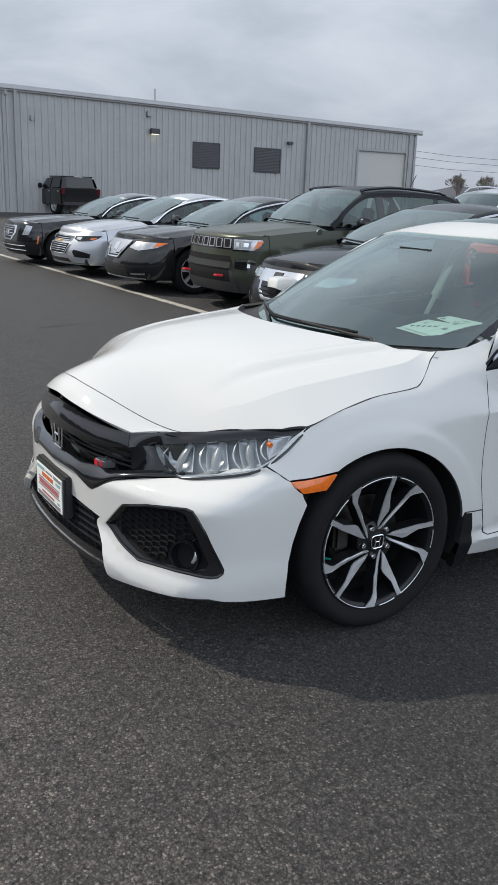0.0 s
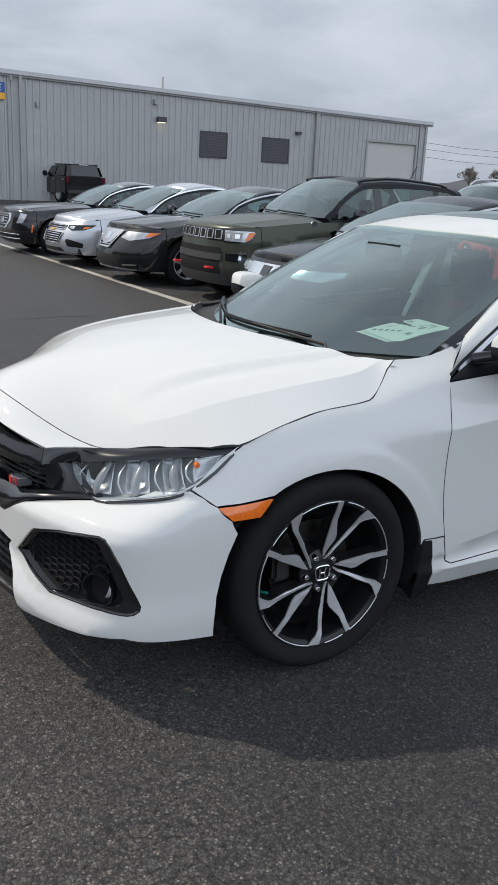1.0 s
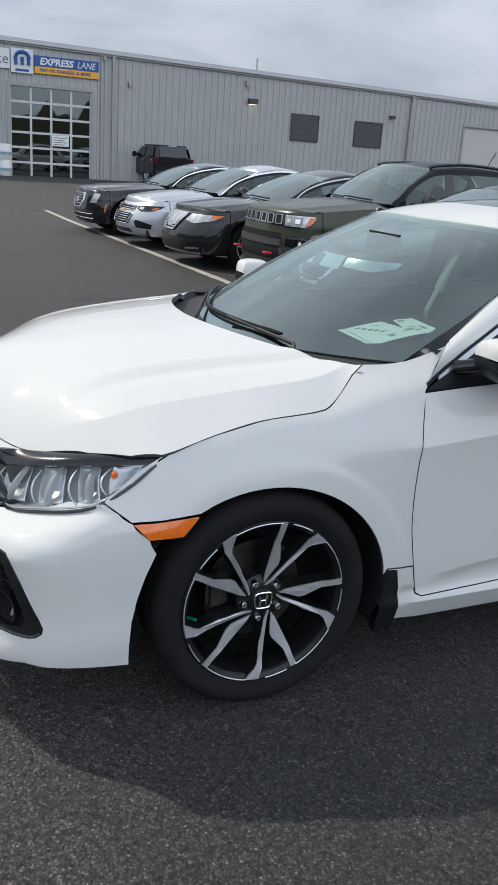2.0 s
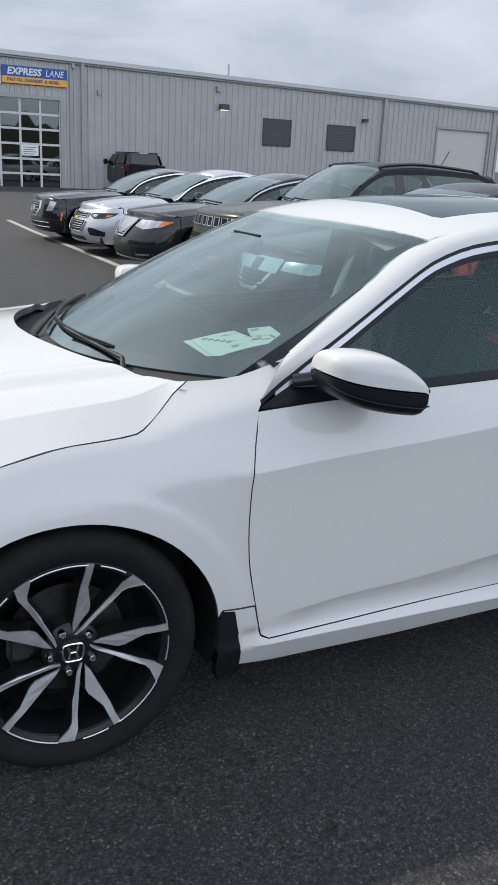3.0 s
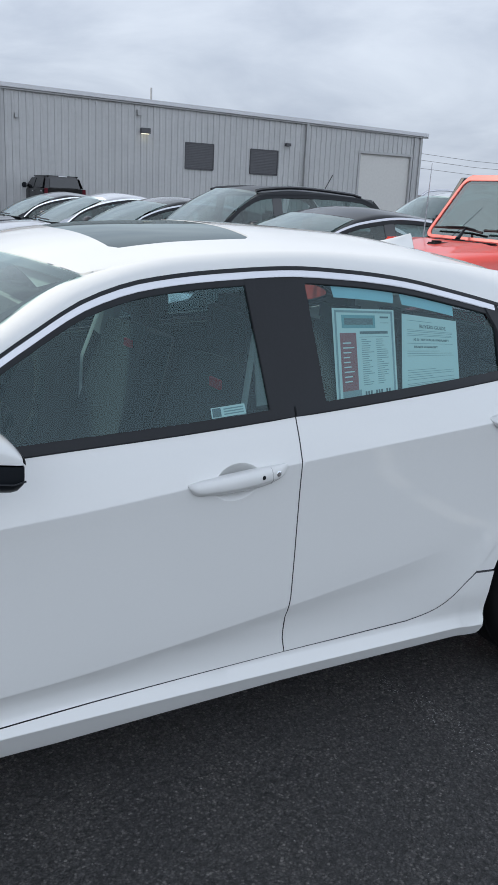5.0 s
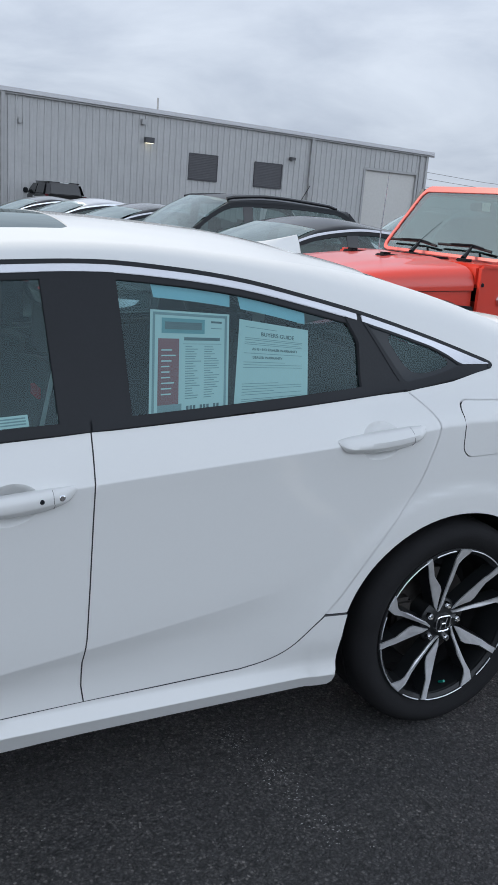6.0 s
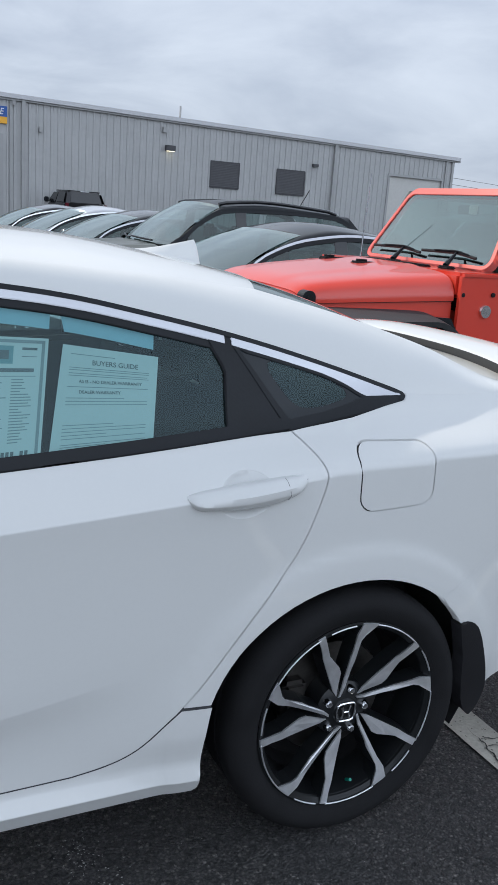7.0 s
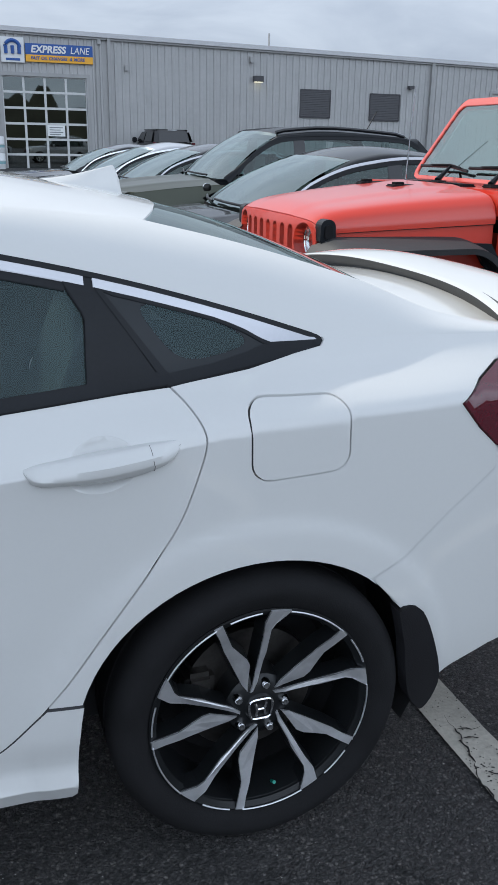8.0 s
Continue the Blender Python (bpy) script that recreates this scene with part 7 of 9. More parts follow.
def on_sheet(f, u, v):
    o = f([u], [v], 0.0015)[0]
    ex = f([u + 0.01], [v], 0.0015)[0] - o
    ey = o - f([u], [v + 0.01], 0.0015)[0]
    ex /= np.linalg.norm(ex)
    ez = np.cross(ex, ey)
    ez /= np.linalg.norm(ez)
    ey = np.cross(ez, ex)
    return Matrix(((ex[0], ey[0], ez[0], o[0]), (ex[1], ey[1], ez[1], o[1]), (ex[2], ey[2], ez[2], o[2]), (0, 0, 0, 1)))
lettering("title", "BUYERS GUIDE", on_sheet(gf, 0.55, 0.14), 0.015, INK, guide, depth=0.0003)
lettering("form_text", "AS IS - NO DEALER WARRANTY", on_sheet(gf, 0.52, 0.315), 0.0095, INK, guide, depth=0.0003)
lettering("form_text", "DEALER WARRANTY", on_sheet(gf, 0.42, 0.41), 0.0095, INK, guide, depth=0.0003)
for i, v in enumerate((0.07, 0.19, 0.21, 0.24, 0.26, 0.36, 0.46, 0.49, 0.52, 0.70, 0.73, 0.76, 0.79, 0.82, 0.87, 0.89, 0.91, 0.93)):
    print_bar(guide, gf, 0.09, v, 0.91 if i % 3 else rnd.uniform(0.5, 0.9), v + 0.006, BORDER)
# pale blue strips along the top of the window
STRIP = material("pale_blue_strip", (0.42, 0.66, 0.76), 0.4, var=0.05)
for a, b in ((1.80, 2.015), (2.035, 2.235)):
    q = [(x, float(window_top(x)) - 0.030) for x in np.linspace(a, b, 6)] + [(x, float(window_top(x)) - 0.066) for x in np.linspace(b - 0.005, a + 0.005, 6)]
    film = panel("window_strip", q, SIDE, STRIP, None, "pale blue film strip stuck inside the window top", step=0.05, lift=-0.016, depth=0.0)
    tagged(film, category="film")
# sticker low on the front side window
st, sf = sheet("window_sticker", on_glass(1.383, 0.983, 0.015), on_glass(1.478, 0.990, 0.015), on_glass(1.480, 0.966, 0.015), on_glass(1.383, 0.959, 0.015), "small grey and white window sticker")
tagged(st, category="sticker")
print_bar(st, sf, 0.03, 0.08, 0.28, 0.92, INK)
for v in (0.2, 0.45, 0.7):
    print_bar(st, sf, 0.36, v, 0.94, v + 0.12, BORDER)

# ---- other parked cars ----
def spoke_wheel(parent, cx, cy, cz, r, rim_r, width, spokes, rim_mat, out):
    """A plain road wheel: tyre, dark barrel, rim ring and spokes."""
    h = r - rim_r
    w = lathe("wheel", [(rim_r * 0.93, 0.004), (rim_r, 0.0), (rim_r * 0.99, 0.02), (rim_r * 0.9, 0.05), (rim_r * 0.85, 0.14)], rim_mat, parent, np.array((cx, cy, cz)), "y", 32, "alloy road wheel", -out)
    lathe("tyre", [(rim_r * 0.98, 0.01), (rim_r + h * 0.4, -0.008), (rim_r + h * 0.8, 0.0), (r, 0.04), (r, width - 0.04), (rim_r + h * 0.5, width), (rim_r * 0.98, width - 0.02)], RUBBER, w, np.array((cx, cy, cz)), "y", 36, "black tyre", -out)
    lathe("barrel", [(rim_r * 0.9, 0.09), (0.04, 0.10)], WBLACK, w, np.array((cx, cy, cz)), "y", 24, "", -out)
    lathe("hub", [(0.0, 0.01), (0.035, 0.012), (0.06, 0.03), (0.06, 0.09)], rim_mat, w, np.array((cx, cy, cz)), "y", 20, "", -out)
    for k in range(spokes):
        a = 2 * math.pi * k / spokes + 0.3
        ca, sa = math.cos(a), math.sin(a)
        V = []
        for rr, half, dp in ((0.04, 0.018, 0.022), (rim_r * 0.95, 0.026, 0.006)):
            for sgn, back in ((-1, 0.0), (1, 0.0), (1, 0.03), (-1, 0.03)):
                V.append((cx + rr * ca - sgn * half * sa, cy - out * (dp + back), cz + rr * sa + sgn * half * ca))
        mesh("spoke", V, [(0, 1, 5, 4), (1, 2, 6, 5), (2, 3, 7, 6), (3, 0, 4, 7)], rim_mat, w, smooth=False)
    return w


CARGLASS = glass("car_glass", (0.36, 0.46, 0.45), 1.7)
CARSCREEN = glass("car_windscreen_glass", (0.50, 0.60, 0.58), 3.5)
TAN = material("beige_cabin_cloth", (0.25, 0.22, 0.18), 0.85, var=0.2)


class Body:
    """The shape of a parked car, nose at x = 0, built from a few lengths."""

    def __init__(self, L, W, H, clear, hood, cowl, roof_f, roof_r, tail, belt, axles, tyre, lean, round_=0.46, plan_p=2.15, nose_low=0.0, tuck=0.94):
        self.L, self.W, self.H, self.clear, self.round, self.p, self.lean = L, W, H, clear, round_, plan_p, lean
        self.hood_z = spline(*hood)
        self.cowl, self.roof_f, self.roof_r, self.tail, self.axles, self.tyre, self.nose_low = cowl, roof_f, roof_r, tail, axles, tyre, nose_low
        self.belt = spline(*belt)
        self.plan = spline((0.0, 0.15, round_, 1.1, L * 0.5, L - 0.7, L - 0.2, L), (0.84, 0.90, 0.975, 1.0, 1.0, 0.985, 0.92, 0.80))
        self.sect = spline((0.0, 0.12, 0.35, 0.75, 1.0), (tuck, 0.975, 1.0, 0.995, 0.945))
        self.roof_mid = spline((roof_f[0], (roof_f[0] * 0.6 + roof_r[0] * 0.4), roof_r[0]), (roof_f[1], H, roof_r[1]))
        self.arch = [(a, tyre, tyre + 0.062) for a in axles]

    def y(self, x, z):
        x, z = np.asarray(x, float), np.asarray(z, float)
        b = self.belt(x)
        lo = self.W / 2 * self.plan(x) * self.sect(np.clip((z - self.clear) / (b - self.clear), 0, 1))
        out = lo - self.lean * np.maximum(z - b, 0) - 0.25 * np.maximum(z - b - 0.3, 0) ** 2
        for cx, cz, r in self.arch:
            q = np.hypot(x - cx, z - cz) / r
            out = out + 0.015 * np.exp(-(((q - 1) / 0.18) ** 4)) * (z < b - 0.02)
        return out

    def side(self):
        return surface(lambda x, z: np.stack([x, -self.y(x, z), z], 1), away(0, -1, 0.2))

    def edge_y(self, x):
        return self.y(x, self.belt(x)) - 0.02

    def bonnet(self, x, y):
        e = self.edge_y(x)
        q = np.clip(np.abs(y) / e, 0, 1.2)
        drop = self.hood_z(x) - (self.belt(x) + 0.012)
        return self.hood_z(x) - drop * q**2.6 + 0.010 * np.exp(-(((q - 0.72) / 0.09) ** 2))

    def nose(self, p, z):
        s, c = np.sin(np.radians(np.abs(p))), np.cos(np.radians(np.abs(p)))
        a = self.y(np.full_like(z, self.round), z)
        rake = self.nose_low * np.clip((z - self.clear) / (self.belt(0.2) - self.clear), 0, 1.2) ** 2
        b = (self.round - rake) - 0.11 * np.clip((self.clear + 0.26 - z) / 0.26, 0, 1) ** 1.6
        return np.stack([self.round - b * np.clip(c, 0, 1) ** 0.9, -np.sign(p) * a * s ** (2 / self.p), z], 1)


def plain_car(name, label, B, paint, at, wheel_mat=ALLOY, spokes=7, group="cars parked in a row", cabin=CABIN, bright=BRIGHT, door_x=None, four_windows=True, cladding=None, yaw=0.0, mirror_mat=None, roof_mat=None):
    """Body, glass, cabin, wheels and mirrors of a parked car. The front is dressed by the caller."""
    car = root(name, label, "car", group, at=at)
    car.rotation_euler = (0, 0, radians(yaw))
    S = B.side()
    ax0, ax1 = B.axles
    d0, d1, d2 = door_x or (ax0 + 0.50, (ax0 + ax1) / 2 + 0.22, ax1 - 0.02)
    c = B.clear
    arc = lambda i, a0, a1: [(B.arch[i][0] + B.arch[i][2] * math.cos(radians(a)), B.arch[i][1] + B.arch[i][2] * math.sin(radians(a))) for a in np.linspace(a0, a1, 16)]
    top = lambda a, b, n: [(x, float(B.belt(x)) + 0.010) for x in np.linspace(a, b, n)]
    down = math.degrees(math.asin((c + 0.03 - B.tyre) / B.arch[0][2]))
    fender = [(B.round, float(B.belt(B.round)) + 0.01), (B.round, c + 0.08)] + arc(0, 180 - down, down) + [(d0 - 0.03, c), (d0, c + 0.12), (d0, float(B.belt(d0)) + 0.01)] + top(d0 - 0.1, B.round + 0.1, 6)
    door1 = [(d0, c + 0.14), (d0 + 0.04, c + 0.08), (d1, c + 0.08), (d1, float(B.belt(d1)))] + top(d1 - 0.15, d0, 6)
    kink = B.arch[1][0] - B.arch[1][2] * 0.72
    door2 = [(d1, c + 0.08), (kink - 0.16, c + 0.08), (kink, c + 0.24), (d2, c + 0.52), (d2 + 0.05, float(B.belt(d2)))] + top(d2 - 0.1, d1, 6)
    quarter = [(kink, c + 0.24)] + arc(1, 160, down)[0:] + [(B.L - 0.25, c + 0.10), (B.L - 0.08, c + 0.2), (B.L - 0.05, float(B.belt(B.L - 0.1)))] + top(B.L - 0.3, d2 + 0.05, 7) + [(d2, c + 0.52)]
    sill = [(d0 - 0.03, c), (kink - 0.1, c), (kink, c + 0.22), (kink - 0.16, c + 0.075), (d0 + 0.02, c + 0.075)]
    rx0, rz0 = B.roof_f
    rx1, rz1 = B.roof_r
    pb = B.cowl[0] + 0.22
    win_top = spline((pb, pb + (rx0 - pb) * 0.55, rx0 + 0.18, (rx0 + rx1) / 2, rx1 - 0.1, rx1 + 0.15 * 1.0), (float(B.belt(pb)) + 0.02, B.cowl[1] + (rz0 - B.cowl[1]) * 0.50, rz0 - 0.055, B.H - 0.085, rz1 - 0.055, rz1 - 0.16))
    wend = rx1 + 0.10
    wt = lambda a, b, n, d=0.0: [(x, float(win_top(x)) + d) for x in np.linspace(a, b, n)]
    for m in (False, True):
        panel("front_fender", fender, S, paint, car, step=0.07, gap=0.003, mirror=m)
        doorf = panel("front_door", door1, S, paint, car, step=0.08, gap=0.003, mirror=m)
        doorr = panel("rear_door", door2, S, paint, car, step=0.08, gap=0.003, mirror=m)
        panel("rear_quarter", quarter, S, paint, car, step=0.08, gap=0.003, mirror=m)
        panel("sill", sill, S, cladding or paint, car, step=0.08, depth=0.03, mirror=m)
        if cladding:
            for i in (0, 1):
                ring = arc(i, 180 - down, down) + [(B.arch[i][0] + (B.arch[i][2] + 0.055) * math.cos(radians(a)), B.arch[i][1] + (B.arch[i][2] + 0.055) * math.sin(radians(a))) for a in np.linspace(down, 180 - down, 16)]
                panel("arch_trim", ring, S, cladding, car, "black plastic wheel arch trim", step=0.06, lift=0.008, mirror=m)
        # side glass
        fg = [(pb + 0.14, float(B.belt(pb + 0.14)) + 0.03)] + wt(pb + 0.16, d1 - 0.07, 8, -0.03) + [(d1 - 0.06, float(B.belt(d1)) + 0.03)]
        panel("front_window", fg, S, CARGLASS, doorf, step=0.1, lift=-0.012, depth=0, mirror=m)
        rgx = d2 + 0.0
        rg = [(d1 + 0.05, float(B.belt(d1)) + 0.03)] + wt(d1 + 0.05, min(rgx, wend - 0.1), 7, -0.03) + [(min(rgx, wend - 0.1) + 0.06, float(B.belt(rgx)) + 0.03)]
        panel("rear_window", rg, S, CARGLASS, doorr, step=0.1, lift=-0.012, depth=0, mirror=m)
        panel("window_pillar", [(d1 - 0.065, float(B.belt(d1)) + 0.015)] + wt(d1 - 0.065, d1 + 0.055, 3, -0.01) + [(d1 + 0.055, float(B.belt(d1)) + 0.015)], S, GLOSS, car, step=0.08, lift=-0.004, mirror=m)
        if four_windows:
            q0 = rgx + 0.10
            if wend - q0 > 0.2:
                qg = [(q0, float(B.belt(q0)) + 0.03)] + wt(q0, wend - 0.06, 6, -0.035) + [(wend + 0.05, float(B.belt(wend)) + 0.08)]
                panel("quarter_window", qg, S, CARGLASS, car, step=0.1, lift=-0.012, depth=0, mirror=m)
        panel("window_trim", [(x, z) for x, z in wt(pb + 0.05, wend, 22, -0.012)] + [(x, z) for x, z in wt(wend, pb + 0.05, 22, 0.008)], S, bright, car, "bright window trim", step=0.08, lift=0.004, mirror=m)
        panel("window_frame", [(x, z) for x, z in wt(pb + 0.10, wend, 22, -0.045)] + [(x, z) for x, z in wt(wend, pb + 0.10, 22, -0.012)], S, TRIM, car, step=0.08, lift=-0.003, mirror=m)
        panel("belt_trim", [(x, float(B.belt(x)) + 0.008) for x in np.linspace(pb, wend, 12)] + [(x, float(B.belt(x)) + 0.032) for x in np.linspace(wend, pb, 12)], S, TRIM, car, step=0.08, lift=0.004, mirror=m)
        # roof rail

        def rail(u, v):
            x0 = pb + 0.0 + (wend - pb) * u
            lo = np.stack([x0, -B.y(x0, win_top(x0)), win_top(x0)], 1)
            k = np.clip((x0 - pb) / (rx0 + 0.12 - pb), 0, 1)
            x1 = np.where(k < 1, B.cowl[0] + 0.16 + (rx0 + 0.12 - B.cowl[0] - 0.16) * k, x0)
            z1 = np.where(k < 1, B.cowl[1] + 0.01 + (float(B.roof_mid(rx0 + 0.12)) - 0.05 - B.cowl[1] - 0.01) * k, B.roof_mid(x0) - 0.05)
            hi = np.stack([x1, -(B.y(x0, win_top(x0)) - 0.03 - 0.055 * k), z1], 1)
            mid = (lo + hi) / 2 + np.array((0, -0.014, 0.012))
            v = v[:, None]
            return lo * (1 - v) ** 2 + 2 * v * (1 - v) * mid + hi * v * v
        grid("roof_rail", rail, 30, 5, roof_mat or paint, car, mirror=m)

        def rear_side(u, v):
            x0 = wend - 0.02 + (B.L - 0.12 - wend) * u
            zt = np.interp(x0, (wend - 0.02, B.tail[0], B.L - 0.1), (rz1 - 0.06, B.tail[1], B.tail[1] - 0.02))
            zl = np.minimum(B.belt(x0) + 0.012 + np.maximum(0, 0.08 - 0.5 * (x0 - wend)), zt)
            z = zl + (zt - zl) * v
            return np.stack([x0, -B.y(x0, z), z], 1)
        grid("rear_pillar", rear_side, 12, 6, roof_mat or paint, car, mirror=m)
        for i, a in enumerate(B.axles):
            sgn = 1 if m else -1
            spoke_wheel(car, a, sgn * (B.W / 2 - 0.025), B.tyre, B.tyre, B.tyre * 0.70, 0.22, spokes, wheel_mat, sgn)
            pts = [(B.arch[i][0] + (B.arch[i][2] + 0.01) * math.cos(radians(t)), B.arch[i][1] + (B.arch[i][2] + 0.01) * math.sin(radians(t))) for t in np.linspace(-15, 195, 18)]
            n = len(pts)
            mesh("wheel_housing", [(x, sgn * (B.W / 2 - 0.04), z) for x, z in pts] + [(x, sgn * 0.55, z) for x, z in pts], [(j, j + 1, n + j + 1, n + j) for j in range(n - 1)] + [tuple(range(n, 2 * n))], PLAST, car)
        my = B.W / 2 - 0.02
        mz = float(B.belt(pb + 0.25)) + 0.02

        def shell(u, v):
            s = np.clip(u, 0, 1)
            a = 2 * np.pi * v
            r = np.sin(np.pi * (0.12 + 0.80 * s)) ** 0.6
            return np.stack([pb + 0.34 - 0.075 * r * np.cos(a) + 0.03 * s, -(my + 0.03 + 0.22 * s), mz + 0.080 + 0.082 * r * np.sign(np.sin(a)) * np.abs(np.sin(a)) ** 0.75], 1)
        mir = grid("door_mirror", shell, 10, 14, mirror_mat or paint, car, "door mirror", mirror=m)
        tube("mirror_foot", [(pb + 0.30, (1 if m else -1) * (my - 0.06), mz), (pb + 0.33, (1 if m else -1) * (my + 0.06), mz + 0.05)], 0.03, TRIM, mir)
    # bonnet, roof, screens
    BON = surface(lambda x, y: np.stack([x, y, B.bonnet(x, y)], 1), away(0, 0, 1))
    x_front = 0.10 + B.nose_low * 0.7
    fr = lambda y: x_front + (B.round - 0.10 - B.nose_low * 0.55) * (abs(y) / (B.W / 2 * 0.9)) ** 2.4
    ymax = B.W / 2 * 0.86
    front = [(fr(y), y) for y in np.linspace(-ymax, ymax, 15)]
    xs = [x for x in np.linspace(B.round + 0.03, B.cowl[0] + 0.12, 7)]
    sidep = [(x, float(B.edge_y(x)) + 0.004) for x in xs]
    rear = [(B.cowl[0] + 0.12 * (y / ymax) ** 2, y) for y in np.linspace(ymax * 0.92, -ymax * 0.92, 9)]
    panel("bonnet", front + sidep + rear + [(x, -y) for x, y in sidep[::-1]], BON, paint, car, step=0.08, depth=0.02)
    yr = lambda x: float(B.y(x, float(win_top(x)))) - 0.085
    ROO = surface(lambda x, y: np.stack([x, y, B.roof_mid(x) - 0.05 * (np.abs(y) / (B.W * 0.33)) ** 2.5], 1), away(0, 0, 1))
    xr = np.linspace(rx0 + 0.12, rx1, 8)
    edge_r = [(x, yr(x)) for x in xr]
    panel("roof", [(x, -y) for x, y in edge_r[::-1]] + [(rx0 + 0.12 * (y / 0.55) ** 2, y) for y in np.linspace(-0.5, 0.5, 9)] + edge_r + [(rx1 + 0.05 - 0.05 * (y / 0.5) ** 2, y) for y in np.linspace(0.45, -0.45, 7)], ROO, roof_mat or paint, car, step=0.09, depth=0.03)

    def screen_(u, v):
        y = (u - 0.5) * 2
        yb, yt = y * (float(B.edge_y(B.cowl[0] + 0.15)) - 0.02), y * (yr(rx0 + 0.12) + 0.01)
        b = np.stack([B.cowl[0] + 0.04 + 0.16 * y * y, yb, B.cowl[1] + 0.0 * y], 1)
        t = np.stack([rx0 + 0.12 * y * y, yt, B.roof_mid(rx0 + 0.12 * y * y) - 0.05 * np.abs(y) ** 2.5], 1)
        v = v[:, None]
        return b * (1 - v) + t * v + np.array((-0.03, 0, 0.03)) * 4 * v * (1 - v)
    grid("windscreen", screen_, 16, 8, CARSCREEN, car, "windscreen reflecting cloud")
    for y0 in (-0.45, 0.1):
        tube("wiper", [screen_(np.array([0.5 + (y0 + k * 0.55) / 1.5]), np.array([0.02 + 0.03 * k]))[0] + np.array((-0.02, 0, 0.02)) for k in (0, 0.5, 1)], 0.011, TRIM, car, "black wiper")

    def back_(u, v):
        y = (u - 0.5) * 2
        a = np.stack([rx1 + 0.05 - 0.05 * y * y, y * yr(rx1), B.roof_mid(rx1) - 0.05 * np.abs(y) ** 2.5], 1)
        w = float(B.y(B.tail[0], B.tail[1])) - 0.01
        b = np.stack([B.tail[0] + 0 * y, y * w, B.tail[1] + 0 * y], 1)
        v = v[:, None]
        return a * (1 - v) + b * v + np.array((0.02, 0, 0.03)) * 4 * v * (1 - v)
    grid("rear_windscreen", back_, 12, 6, CARGLASS, car)

    def end_(u, v):
        y = (u - 0.5) * 2
        z = B.clear + (B.tail[1] - B.clear) * np.clip(v * 1.25, 0, 1)
        x = np.where(v < 0.8, B.L - 0.03 - 0.10 * np.abs(y) ** 3 - 0.05 * v, B.L - 0.07 - 0.10 * np.abs(y) ** 3 + (B.tail[0] - B.L + 0.07) * (v - 0.8) / 0.2)
        w = B.y(np.full_like(z, B.L - 0.12), np.minimum(z, B.belt(B.L - 0.12)))
        return np.stack([np.maximum(x, B.tail[0]), y * w, z], 1)
    grid("tailgate", end_, 14, 14, paint, car)
    # cabin
    mid = (B.axles[0] + B.axles[1]) / 2
    box("floor_pan", (0.3, -B.W * 0.42, c + 0.02), (B.L - 0.3, B.W * 0.42, c + 0.12), PLAST, car)
    box("dashboard", (B.cowl[0] + 0.10, -B.W * 0.38, B.cowl[1] - 0.35), (B.cowl[0] + 0.62, B.W * 0.38, B.cowl[1] - 0.01), DASH, car, bevel=0.03)
    for y0 in (-0.37, 0.37):
        box("seat_backrest", (mid + 0.10, y0 - 0.24, c + 0.2), (mid + 0.28, y0 + 0.24, float(B.belt(mid)) + 0.06), cabin, car, bevel=0.06)
        box("headrest", (mid + 0.17, y0 - 0.12, float(B.belt(mid)) + 0.08), (mid + 0.27, y0 + 0.12, float(B.belt(mid)) + 0.27), cabin, car, bevel=0.035)
    box("rear_seat", (B.axles[1] - 0.30, -0.6, c + 0.2), (B.axles[1] - 0.10, 0.6, float(B.belt(mid)) + 0.08), cabin, car, bevel=0.05)
    return car


def front_panel(name, B, poly, mat, car, label="", lift=0.004, depth=0.02, mirror=False, holes=()):
    """A piece of the front: a polygon given as (half width share, height) laid on the nose."""
    N = surface(lambda p, z: B.nose(np.where(np.abs(p * 90) < 0.02, 0.02, p * 90), z), lambda P: np.stack([P[:, 0] - 1.2, P[:, 1], 0 * P[:, 2] + 0.1], 1))
    conv = lambda q: [(math.degrees(math.asin(min(0.9999, abs(s)) ** (B.p / 2))) / 90 * (1 if s >= 0 else -1), z) for s, z in q]
    return panel(name, conv(poly), N, mat, car, label, step=0.05, lift=lift, depth=depth, mirror=mirror, holes=[conv(h) for h in holes])


